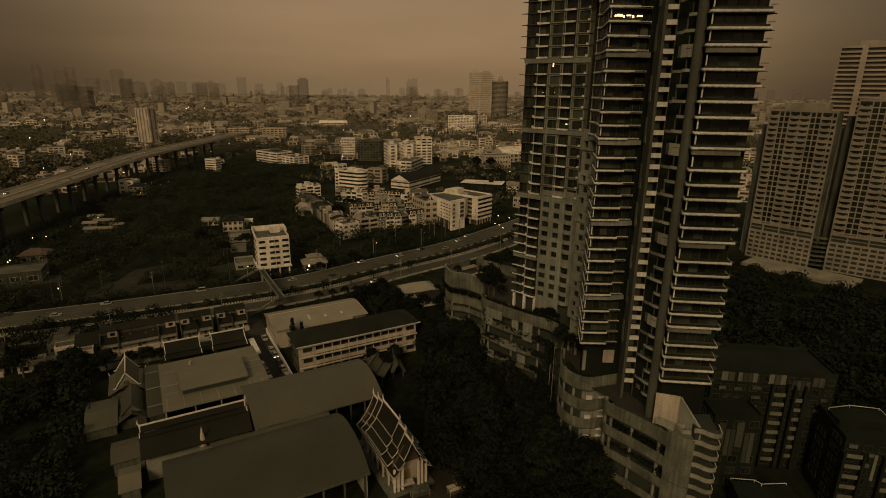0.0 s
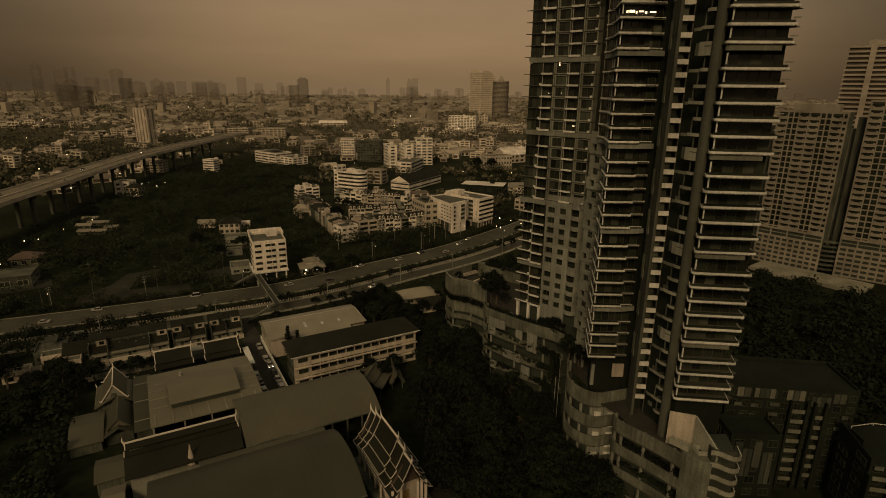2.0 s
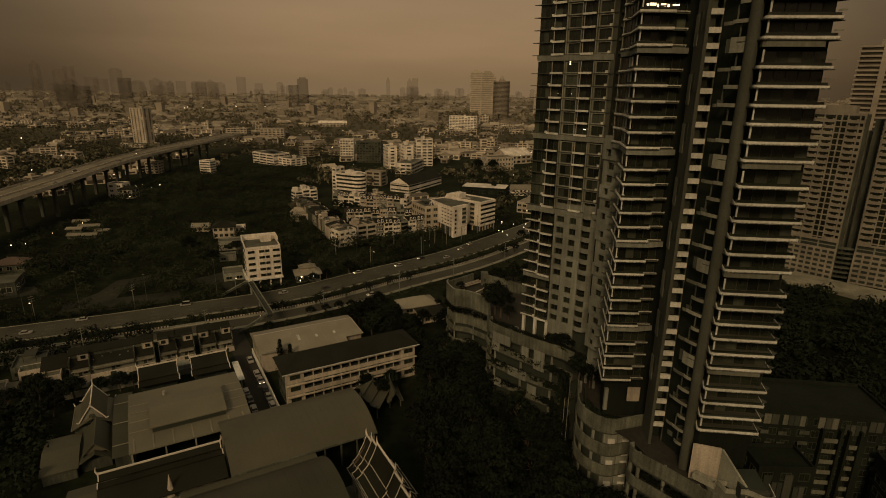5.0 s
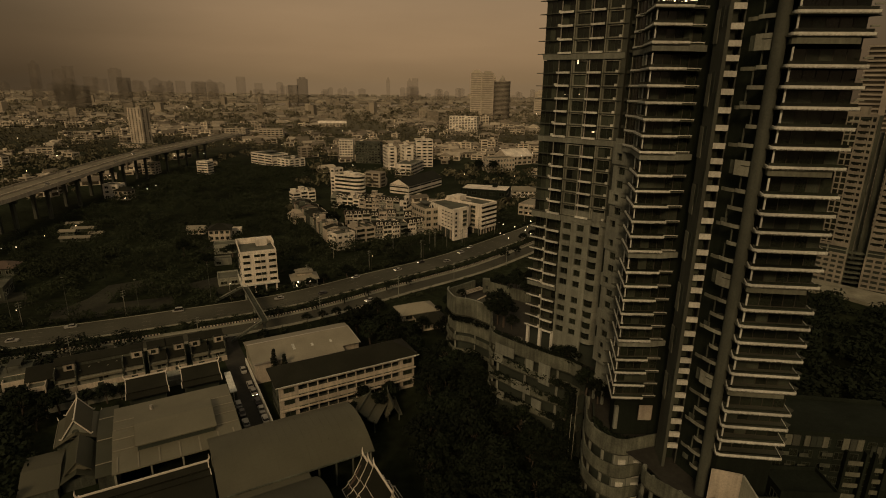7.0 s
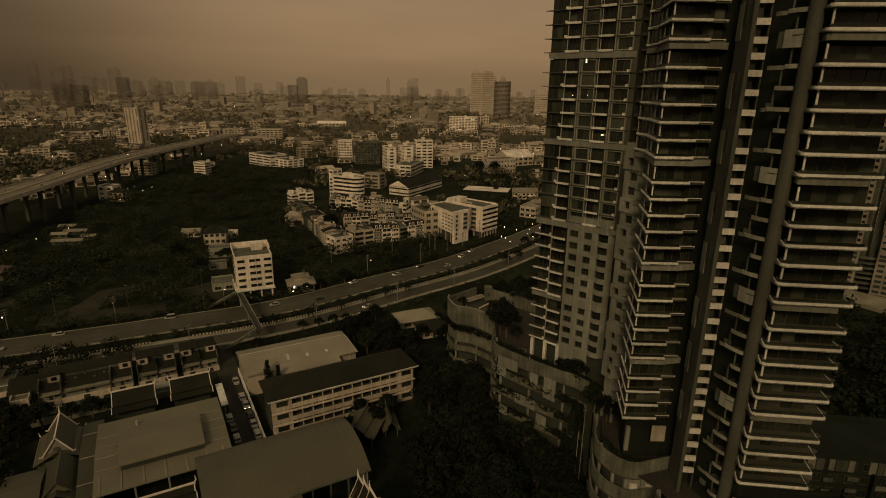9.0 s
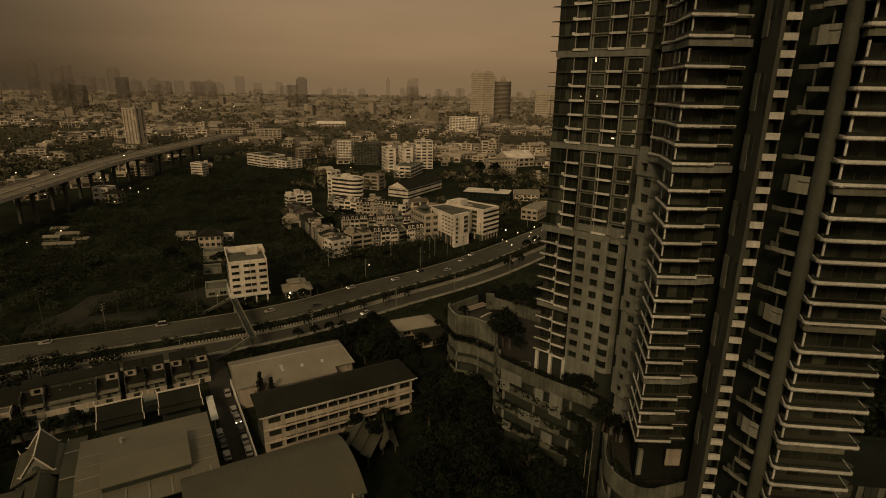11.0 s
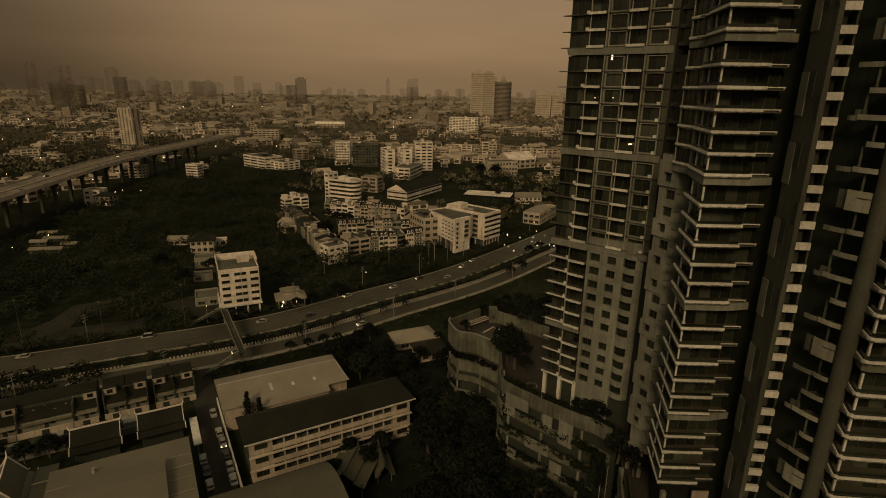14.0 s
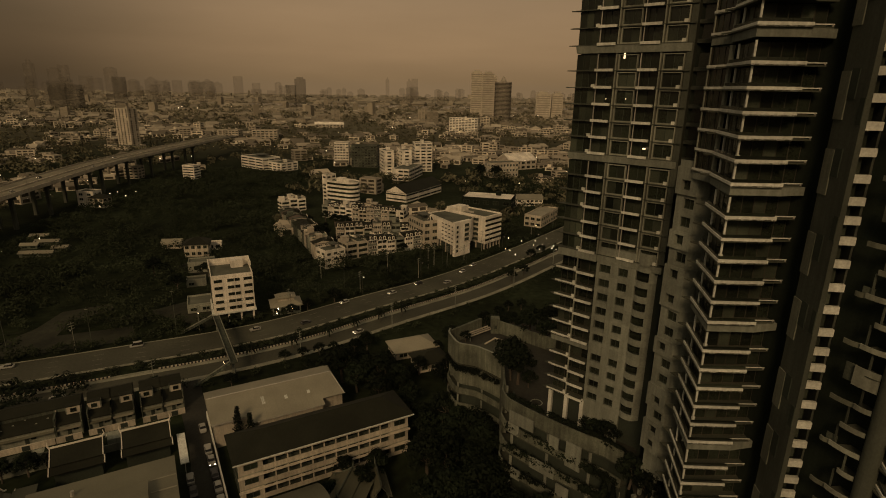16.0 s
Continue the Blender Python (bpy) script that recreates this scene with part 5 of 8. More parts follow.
def school_block():
    root = grid_thing("school_building", 23.4, 7.4, "three-storey pale school block with dark hipped roof and open corridors", "school")
    w, d, H = 44.0, 11.0, 12.0
    # inner wall takes the darker plaster as the shade of the deep corridors
    part("wall", Shape().box(-w / 2, w / 2, -d / 2 + 1.6, d / 2, 0, H), STAINED, root)
    part("roof", hip_roof(w, d, H + 0.1, H + 3.6, 1.3), TILE, root, "dark stained tile roof")
    part("gutter", Shape().box(-w / 2 - 1.35, w / 2 + 1.35, -d / 2 - 1.5, -d / 2 - 1.25, H - 0.15, H + 0.1), SLABPALE, root)
    fh = H / 3
    for f in range(3):
        z = fh * f
        part("corridor_slab", Shape().box(-w / 2, w / 2, -d / 2 - 0.3, -d / 2 + 1.6, z - 0.25, z), GREYWALL, root)
        part("parapet", Shape().box(-w / 2 + 5.4, w / 2 - 5.0, -d / 2 - 0.35, -d / 2 - 0.15, z, z + 1.25), CREAM, root)
        part("canopy", Shape().box(-w / 2 - 0.4, w / 2 + 0.4, -d / 2 - 1.15, -d / 2 - 0.3, z + 3.4, z + 3.52), CREAM, root)
        part("frieze", Shape().box(-w / 2 + 5.4, w / 2 - 5.0, -d / 2 - 0.32, -d / 2 - 0.12, z + 2.75, z + 3.35), CREAM, root)
        for k in range(12):
            x = -w / 2 + 5.4 + (w - 10.4) * k / 11
            part("pillar", Shape().box(x - 0.13, x + 0.13, -d / 2 - 0.28, -d / 2 + 0.1, z, z + 3.8), CREAM, root)
        for x0, x1 in ((-w / 2, -w / 2 + 5.4), (w / 2 - 5.0, w / 2)):
            part("end_bay", Shape().box(x0, x1, -d / 2 - 0.3, -d / 2 + 1.6, z, z + 3.75), CREAM, root)
            part("window", WIN_DARK, None, root, "", pose((x0 + x1) / 2, -d / 2 - 0.3, z + 2.0) @ Matrix.Diagonal((3.2, 1, 1.5, 1)))
        for k in range(3):
            part("window", WIN_DARK, None, root, "", pose(-w / 2, -2.4 + 3.4 * k, z + 2.0, 0, 0, -90) @ Matrix.Diagonal((2.0, 1, 1.6, 1)))
        for k in range(11):
            x = -w / 2 + 5.4 + (w - 10.4) * (k + 0.5) / 11
            part("window", WIN_DARK, None, root, "", pose(x, -d / 2 + 1.6, z + 2.0) @ Matrix.Diagonal((2.7, 1, 2.2, 1)))


school_block()


def assembly_hall():
    root = grid_thing("assembly_hall", 17.0, 33.0, "assembly hall with broad pale metal hipped roof", "hall")
    s = Shape()
    # main roof with a deep near slope, a notch beside it and a hipped end
    s.add([(-18.8, 3.6, 10.4), (17.6, 3.2, 10.4), (-18.9, -6.6, 7.86), (-13.2, -6.5, 7.88), (-8.7, -6.4, 7.9), (-8.7, -9.2, 7.2), (12.1, -9.2, 7.2), (12.1, -6.9, 7.78), (18.8, -6.9, 7.78), (19.4, 12, 8.0), (-18.8, 12, 8.0)],
          [(0, 2, 3, 4, 5, 6, 7, 8, 1), (1, 8, 9), (0, 1, 9, 10), (0, 10, 2)])
    part("roof", s, SHEETPALE, root, "pale weathered metal roof")
    part("ridge_cap", Shape().beam((-18.8, 3.6, 10.44), (17.6, 3.2, 10.44), 0.4, 0.1), METAL, root)
    part("hip_cap", Shape().beam((17.6, 3.2, 10.42), (18.8, -6.9, 7.8), 0.3, 0.08), METAL, root)
    part("fascia", Shape().box(-8.7, 12.1, -9.28, -9.2, 6.85, 7.18), METAL, root)
    part("fascia", Shape().box(-18.8, -8.8, -6.7, -6.62, 7.5, 7.84), METAL, root)
    for x in (-4.1, 2.3, 9.0):
        part("skylight", Shape().add([(x - 0.45, -3.5, 8.67), (x + 0.45, -3.5, 8.67), (x + 0.45, -0.4, 9.45), (x - 0.45, -0.4, 9.45)], [(0, 1, 2, 3)]), SLABPALE, root)
    for k in range(12):
        x = -7.6 + 1.7 * k
        part("roof_seam", Shape().beam((x, -9.1, 7.24), (x, 3.2, 10.34), 0.06, 0.05), SHEETPALE, root)
    part("wall", Shape().box(-18.0, 18.4, -5.8, 11.4, 0, 7.6), CREAM, root)
    part("wall", Shape().box(-8.2, 11.6, -8.7, -5.9, 0, 7.0), CREAM, root)
    for k in range(5):
        part("window", WIN_GREY, None, root, "", pose(-18.0, -3 + 3 * k, 4.5, 0, 0, -90) @ Matrix.Diagonal((1.8, 1, 2.2, 1)))


assembly_hall()
r = grid_thing("walkway_canopy", -9.3, 25.8, "long pale flat canopy beside the lane", "canopy")
part("roof", Shape().box(-1.0, 1.0, -7.0, 7.0, 3.8, 4.05), SLABPALE, r)
for y in (-6.6, 0, 6.6):
    part("post", Shape().box(-0.1, 0.1, y - 0.1, y + 0.1, 0, 3.8), METAL, r)
for u, v, w, d, h, turn in ((23.4, -9.9, 9.2, 10.5, 4.4, -40), (32.0, -9.6, 3.4, 9.0, 2.8, -12)):
    r = grid_thing("sala", u, v, "open pavilion with steep dark roof edged in white", "pavilion", "small pavilions", turn)
    thai_roof(r, w / 2 + 0.8, h - 0.6, h + 2.4, -d / 2, d / 2, trim=STAINED, tile=SHEETSOFT, eave=SHEETSOFT)
    for x in (-w / 2, w / 2):
        for y in (-d / 2 + 0.5, d / 2 - 0.5):
            part("post", Shape().box(x - 0.15, x + 0.15, y - 0.15, y + 0.15, 0, h), STAINED, r)
part_walls = grid_thing("compound_wall", -1.5, 22.0, "white boundary wall along the lane", "wall")
part("wall", Shape().box(-0.15, 0.15, -26, 22, 0, 2.2), SLABPALE, part_walls)


for x, y, turn, tarp in ((-8.6, 114.2, 24, "cream"), (4.4, 113.2, 28, "cream"), (-4.6, 112.0, 20, "dark")):
    r = thing("market_stall", pose(x, y, 0.06, 0, 0, turn), "low market stall under a %s tarpaulin in the dusty yard" % tarp, "stall", "temple stalls")
    part("tarpaulin", Shape().beam((-2.4, -0.55, 2.1), (2.4, -0.55, 2.1), 1.1, 0.05).beam((-2.4, 0.55, 2.25), (2.4, 0.55, 2.25), 1.1, 0.05), CREAM if tarp == "cream" else STAINED, r)
    part("table", Shape().box(-2.2, 2.2, -0.7, 0.7, 0.72, 0.8), STAINED, r)
    for px in (-2.2, 2.2):
        for py in (-0.9, 0.9):
            part("post", Shape().box(px - 0.04, px + 0.04, py - 0.04, py + 0.04, 0, 2.1), METAL, r)


# ---- rows of town houses by the road ----
def town_house(u, v, dormer, w=5.8):
    """dormer: -1 or 1 for the half that carries the white dormer, 0 for a plain roof."""
    r = grid_thing("town_house", u, v, "stained town house with dark roof and cream dormer window" if dormer else "broad town house under a dark stained roof", "house", "town houses")
    h = w / 2
    part("wall", Shape().box(-h, h, -1.6, 5.0, 0, 6.9), STAINED, r)
    part("roof", hip_roof(w, 6.6, 6.9, 8.3, 0.15, 0.0), TILE, r, "", pose(0, 1.7, 0))
    low = Shape()
    low.add([(-h, -1.7, 5.7), (h, -1.7, 5.7), (h, -6.4, 4.0), (-h, -6.4, 4.0), (-h, -1.7, 5.5), (h, -1.7, 5.5), (h, -6.4, 3.8), (-h, -6.4, 3.8)],
            [(3, 2, 1, 0), (4, 5, 6, 7), (0, 1, 5, 4), (1, 2, 6, 5), (2, 3, 7, 6), (3, 0, 4, 7)])
    part("lower_roof", low, TILE, r)
    part("front_wall", Shape().box(-h + 0.1, h - 0.1, -5.9, -5.6, 0, 3.9), GREYWALL, r)
    part("door", Shape().box(-0.55, 0.45, -5.98, -5.91, 0, 2.2), RECESS, r)
    part("window", WIN_DARK, None, r, "", pose(1.5, -5.9, 2.0) @ Matrix.Diagonal((1.2, 1, 1.2, 1)))
    part("awning", Shape().beam((-h + 0.3, -6.5, 2.7), (h - 0.3, -6.5, 2.7), 1.3, 0.08), SHEETPALE if dormer > 0 else SHEETMID, r)
    for x in (-h, h):
        part("party_wall", Shape().box(x - 0.12, x + 0.12, -6.6, 5.0, 0, 6.3), STAINED if dormer else RECESS, r)
        if dormer:
            part("gable_coping", Shape().beam((x, -6.6, 4.2), (x, -1.6, 6.4), 0.26, 0.16), CREAM, r)
    if dormer:
        x0, x1 = (-h + 0.2, 0.3) if dormer < 0 else (-0.3, h - 0.2)
        part("dormer", Shape().box(x0, x1, -3.2, -1.5, 4.9, 7.5), CREAM, r)
        part("window", WIN_DARK, None, r, "", pose((x0 + x1) / 2, -3.2, 6.3) @ Matrix.Diagonal((1.5, 1, 1.2, 1)))
        part("dormer_roof", Shape().box(x0 - 0.2, x1 + 0.2, -3.5, -1.4, 7.5, 7.65), TILE, r)
        xs = x1 + 0.15 if dormer < 0 else x0 - 0.15
        part("dormer_cheek", Shape().box(xs - 0.14, xs + 0.14, -3.1, -1.5, 4.6, 7.3), GREYWALL, r)
    else:
        for k in range(5):
            part("patch_sheet", Shape().box(-h + w * (k + 0.3) / 5, -h + w * (k + 0.3) / 5 + 0.5, -4.4 + (k % 3), -3.9 + (k % 3), 4.98 + 0.36 * (k % 3), 5.04 + 0.36 * (k % 3)), GREYWALL, r)
    part("yard_wall", Shape().box(-h, h, -9.0, -8.75, 0, 1.9), CREAM, r)
    part("gate", Shape().box(-0.9, 0.9, -9.06, -9.01, 0.1, 1.6), RECESS, r)


for u, dormer, w in ((-9.9, 1, 5.7), (-15.6, -1, 5.7), (-23.3, 1, 5.8), (-29.1, -1, 5.8), (-36.7, 1, 6.2), (-46.6, 0, 13.2), (-56.3, 1, 5.8), (-93.0, 0, 10.0)):
    town_house(u, 58.6, dormer, w)
for x, y, rot, w, d, h, wall, roof, m, label in ((-143.0, 190.0, 27, 9.5, 11, 3.6, STAINED, "flat", FLATROOF, "low stained house with dusty flat roof"), (-132.5, 189.5, 27, 8.5, 11, 4.0, STAINED, "gable", TILE, "low house with dark patched roof"),
                                                 (-141.5, 174.5, 20, 9.0, 5.0, 2.4, GREYWALL, "gable", SHEETMID, "open shed with patched sheet roof"), (-121.5, 196.5, 27, 6.5, 12, 5.0, GREYWALL, "gable", TILE, "narrow grey house with dark roof")):
    building("house", label, x, y, rot, w, d, h, 2 if h > 5 else 1, wall, (3, 3), WIN_DARK, (0.45, 0.4), roof, m, ("canopy",) if roof == "flat" else (), "old houses beside the temple", deck=FLATROOF)
r = grid_thing("shed_row", -38.0, 39.0, "long low cream wall and shed roofs behind the houses", "shed")
part("wall", Shape().box(-22, 18, -0.2, 0.2, 0, 2.2), GREYWALL, r)
part("roof", Shape().box(-18, 10, 0.3, 3.4, 2.6, 2.8), SHEET, r)
part("store", Shape().box(11, 17.5, 0.5, 4.5, 0, 3.4), GREYWALL, r)
for k in range(6):
    part("lean_to", Shape().beam((-17 + 5.2 * k, 4.6, 2.2 + 0.2 * (k % 3)), (-14 + 5.2 * k, 4.6, 2.3 + 0.2 * (k % 3)), 2.4, 0.1), (SHEETPALE, SHEET, GREYWALL)[k % 3], r)

# ---- single buildings of the middle distance ----
def office_block():
    root = thing("office_building", pose(-91.5, 283.0, 0, 0, 0, 24.8), "white six-storey office block raised on columns with dark strip windows", "office building")
    w, d = 16.4, 18.4
    part("ground_floor", Shape().box(-w / 2 + 1.2, w / 2 - 1.2, -d / 2 + 2, d / 2 - 0.5, 0, 4.6), RECESS, root)
    for x in (-7.4, -2.5, 2.5, 7.4):
        part("column", Shape().box(x - 0.35, x + 0.35, -d / 2 + 0.4, -d / 2 + 1.1, 0, 4.6), WHITE, root)
    s = Shape().box(-w / 2, w / 2, -d / 2, d / 2, 4.6, 20.0)
    s.box(-w / 2 + 0.3, w / 2 - 0.3, -d / 2 + 0.3, d / 2 - 0.3, 20.0, 20.12, 1)
    part("wall", s, [WHITE, FLATROOF], root)
    part("canopy", Shape().box(-w / 2 - 0.9, w / 2 + 0.5, -d / 2 - 0.7, d / 2, 4.2, 4.75), SLABPALE, root)
    P = [(-w / 2, -d / 2), (w / 2, -d / 2), (w / 2, d / 2), (-w / 2, d / 2)]
    part("parapet", Shape().wall(P, 0.3, 20.12, 21.2, closed=True), WHITE, root)
    part("roof_frame", Shape().wall([(-w / 2, 2), (-w / 2, d / 2), (w / 2, d / 2), (w / 2, 0)][::-1], -0.35, 21.2, 23.0), WHITE, root)
    part("stair_hut", Shape().box(0.5, 5.5, 2.5, 7.5, 20.12, 23.4), WHITE, root)
    part("roof_arch", Shape().wall(arc((5.6, 3.4), (w / 2 - 0.1, 6.2), -0.8, 6), 0.3, 20.2, 22.6), WHITE, root)
    for f in range(5):
        z = 4.75 + 3.05 * f
        for x, ww in ((-5.6, 3.2), (-0.7, 2.6), (1.9, 2.0), (6.1, 3.3)):
            part("window", WIN_DARK, None, root, "", pose(x, -d / 2, z + 1.75) @ Matrix.Diagonal((ww, 1, 1.25, 1)))
        for y in (-5, 0.5):
            part("window", WIN_DARK, None, root, "", pose(-w / 2, y, z + 1.75, 0, 0, -90) @ Matrix.Diagonal((2.2, 1, 1.25, 1)))
    part("service_strip", Shape().box(-w / 2 - 0.25, -w / 2 - 0.02, 3.6, 6.6, 4.8, 20.0), RECESS, root)
    part("service_strip", Shape().box(w / 2 + 0.02, w / 2 + 0.25, -6, -3, 4.8, 20.0), RECESS, root)


office_block()
WIN_STRIP = window_mesh("window", [RECESS, GLASS], 3)
B = building
def corner_office():
    """Three joined white wings on the bend of the road."""
    r = thing("office_building", pose(26.0, 388.0, 0, 0, 0, -41), "white corner office building with long dark strip windows", "office building")
    part("wall", Shape().box(-33, -0.5, 0, 16.8, 3.7, 20.0), WHITE, r)
    # dark solid under the block, coloured as the shade of its open floor
    part("undercroft", Shape().box(-32, -1.4, 1.0, 16.0, 0, 3.7), RECESS, r)
    for k in range(6):
        for x, y in ((-32.6 + 6.4 * k, 0.3), (-0.6, 0.6 + 3.2 * k)):
            part("column", Shape().box(x - 0.3, x + 0.3, y - 0.3, y + 0.3, 0, 3.7), CREAM, r)
    part("glazing", Shape().box(-0.5, -0.2, 0.9, 16.4, 3.75, 19.9), GLASS, r)
    for f in range(6):
        z = 3.6 + 3.1 * f
        part("spandrel", Shape().box(-0.49, 0.3, 0.02, 16.8, z, z + 1.5), WHITE, r)
        if f < 5:
            # flat dark box, a loggia's shade put into the colour
            part("loggia", Shape().box(-10.2, -5.4, -0.05, 0.25, z + 1.4, z + 3.2), RECESS, r)
            part("loggia_sill", Shape().box(-10.4, -5.2, -0.5, -0.06, z + 0.7, z + 1.4), CREAM, r)
            part("window", WIN_DARK, None, r, "", pose(-13.2, 0, z + 2.3) @ Matrix.Diagonal((1.4, 1, 1.3, 1)))
    part("parapet", Shape().wall([(-32.8, 0.2), (-0.2, 0.2), (-0.2, 16.6), (-32.8, 16.6)], 0.4, 20.02, 21.0, closed=True), WHITE, r)
    part("roof", Shape().box(-32.5, -0.5, 0.5, 16.3, 20.0, 20.1), FLATROOF, r)
    part("stair_hut", Shape().box(-32.4, -25, 1, 14, 20.1, 22.4).box(-27, -21.5, 3, 10, 20.1, 23.6), WHITE, r)
    part("roof_bar", Shape().box(-24, -14, 6, 6.2, 20.1, 21.2), METAL, r)
    # wing pointing to the road, raised over an open ground floor
    r = thing("office_wing", pose(7.3, 371.5, 0, 0, 0, -60.7), "white office wing with small ledged windows over an open ground floor", "office building")
    P = [(7.3, 371.5), (16.3, 381.0), (19.0, 394.0), (1.0, 410.0), (-9.8, 402.0)]
    part("wall", Shape().prism(P, 6.2, 19.4), WHITE, r, world=True)
    part("roof", Shape().prism([(7.2, 373.0), (15.6, 381.2), (18.4, 393.8), (0.8, 409.2), (-8.8, 401.8)], 19.4, 19.5), FLATROOF, r, world=True)
    part("parapet", Shape().wall(P, 0.35, 19.42, 20.1, closed=True), WHITE, r, world=True)
    part("front_shaft", Shape().prism([(7.1, 371.2), (16.5, 380.9), (15.2, 382.4), (5.8, 372.8)], 0, 20.9), WHITE, r, world=True)
    # dark solid fills the open ground floor in place of its shade
    part("undercroft", Shape().prism([(5.0, 377.5), (14.0, 385.0), (0.5, 408.0), (-8.0, 401.5)], 0, 6.2), RECESS, r, world=True)
    for k in range(5):
        part("column", Shape().box(-6 - 6.5 * k, -5.4 - 6.5 * k, 0.2, 0.8, 0, 6.2), CREAM, r)
    for f in range(5):
        z = 7.6 + 2.35 * f
        for k in range(4):
            x = -3.4 - 4.0 * k
            part("window", WIN_DARK, None, r, "", pose(x, 0, z + 0.5) @ Matrix.Diagonal((1.9, 1, 0.75, 1)))
            part("ledge", Shape().box(x - 1.2, x + 1.2, -0.55, -0.02, z + 0.95, z + 1.1), WHITE, r)
    turn = pose(7.3, 371.5, 0, 0, 0, -60.7).inverted() @ pose(7.1, 371.2, 0, 0, 0, 45.9)
    for f in range(6):
        z = 3.4 + 2.9 * f
        part("window", WIN_DARK, None, r, "", turn @ pose(2.0, 0, z) @ Matrix.Diagonal((1.5, 1, 1.5, 1)))
        if f > 1:
            # another dark box that stands for a shaded loggia
            part("loggia", Shape().box(8.4, 12.2, -0.06, 0.2, z - 0.7, z + 1.1), RECESS, r, "", turn)
            part("loggia_sill", Shape().box(8.2, 12.4, -0.5, -0.07, z - 1.3, z - 0.7), CREAM, r, "", turn)
    part("turret", Shape().box(-30.2, -24.2, -4.6, 0.4, 5.0, 13.6), WHITE, r)
    for k in range(3):
        part("window", WIN_DARK, None, r, "", pose(-27.2, -4.6, 7 + 2.4 * k) @ Matrix.Diagonal((2.6, 1, 1.2, 1)))
    q = [(-30.4, -4.8), (-24.0, -4.8), (-24.0, 0.6), (-30.4, 0.6)]
    part("glass_pyramid", Shape().prism(q, 13.6, 20.2, 0, [(-27.3, -2.2), (-27.1, -2.2), (-27.1, -2.0), (-27.3, -2.0)]), GLASS, r)
    rib = Shape()
    for a in q:
        rib.beam((a[0], a[1], 13.7), (-27.2, -2.1, 20.3), 0.3)
    part("pyramid_rib", rib, WHITE, r)
    # low wing behind the terraces
    r = thing("office_annex", pose(-21.8, 405.0, 0, 0, 0, -28), "pale office annex with tall pilasters and dark top windows", "office building")
    part("wall", Shape().box(0, 13.4, 0, 14, 0, 14.2), CREAM, r)
    part("roof", Shape().box(0.4, 13, 0.4, 13.6, 14.2, 14.3), FLATROOF, r)
    part("parapet", Shape().wall([(0.1, 0.1), (13.3, 0.1), (13.3, 13.9), (0.1, 13.9)], 0.3, 14.22, 15.0, closed=True), WHITE, r)
    for k in range(5):
        part("pilaster", Shape().box(0.2 + 2.9 * k, 1.0 + 2.9 * k, -0.6, -0.01, 0, 14.4), WHITE, r)
        part("window", WIN_DARK, None, r, "", pose(2.05 + 2.85 * k if k < 4 else 12.9, -0.01, 12.0) @ Matrix.Diagonal((1.8 if k < 4 else 0.8, 1, 2.0, 1)))
        part("window", WIN_DARK, None, r, "", pose(0, 12.6 - 2.8 * k, 11.6, 0, 0, -90) @ Matrix.Diagonal((1.7, 1, 1.6, 1)))
    part("water_tank", Shape().box(2, 5, 4, 8, 14.3, 16.2), GREYWALL, r)


corner_office()
B("shop_hall", "long pale two-storey shop building beside the road", 74.3, 464.0, -30, 13, 36, 8.0, 2, CREAM, (3, 9), WIN_GREY, (0.7, 0.5), sides=(0, 1, 2), deck=SHEETPALE)
B("office_building", "pale low office wing with square windows", -10.0, 399.0, 29, 16, 20, 17.0, 4, CREAM, (3, 6), WIN_GREY, top=("canopy",))
def strip_block(name, label, m, poly, h, floors, wall=WHITE, band=0.5):
    """A block of continuous pale bands over set-back dark glazing; poly: its footprint, counter-clockwise."""
    r = thing(name, m, label, "apartment block")
    c = sum((Vector(p) for p in poly), Vector((0, 0))) / len(poly)
    inner = [tuple(c + (Vector(p) - c) * 0.95) for p in poly]
    part("glazing", Shape().prism(inner, 0, h - 0.4), GLASS, r)
    fh = h / floors
    for f in range(floors + 1):
        part("spandrel", Shape().wall(poly, 0.4, max(0, fh * f - fh * band * 0.4), min(h + 0.9, fh * f + fh * band * 0.6), closed=True), wall, r)
    part("roof", Shape().prism(inner, h - 0.38, h - 0.1), FLATROOF, r)
    return r


r = strip_block("apartment_block", "white apartment block with rounded end and strip balconies", pose(-82.5, 511.0, 0, 0, 0, -27),
                [(-13, -7), (9, -7)] + arc((10, -7), (10, 7), 4.5, 8)[1:-1] + [(9, 7), (-13, 7)], 20.5, 6)
part("stair_hut", Shape().box(-6, 0, -2, 4, 20.2, 23.2), WHITE, r)
part("penthouse", Shape().box(1, 8, -4, 4, 20.2, 22.4), WHITE, r)
B("tower_stair", "white stair tower of the strip-balcony block", -95.5, 516.0, -34, 5, 11, 25, 8, WHITE, (1, 2), WIN_GREY)
B("apartment_block", "white end block with small dark windows", -65.0, 692.0, 20, 11, 24, 26.5, 7, WHITE, (1, 4), WIN_DARK, (0.4, 0.4), top=("hut",), group="white slab blocks")
B("apartment_block", "white end block with small dark windows", -45.0, 690.0, 20, 11, 24, 27.5, 7, WHITE, (1, 4), WIN_DARK, (0.4, 0.4), top=("hut", "tank"), group="white slab blocks")
B("apartment_block", "white slab block with strip windows", -25.0, 716.0, 12, 21, 15, 33, 9, WHITE, (3, 2), WIN_STRIP, (0.7, 0.4), top=("hut",), group="white slab blocks")
B("apartment_block", "grey slab block with dark window rows", -96.0, 742.0, -5, 32, 16, 26, 8, STAINED, (8, 2), WIN_GREY, (0.8, 0.6), group="white slab blocks")
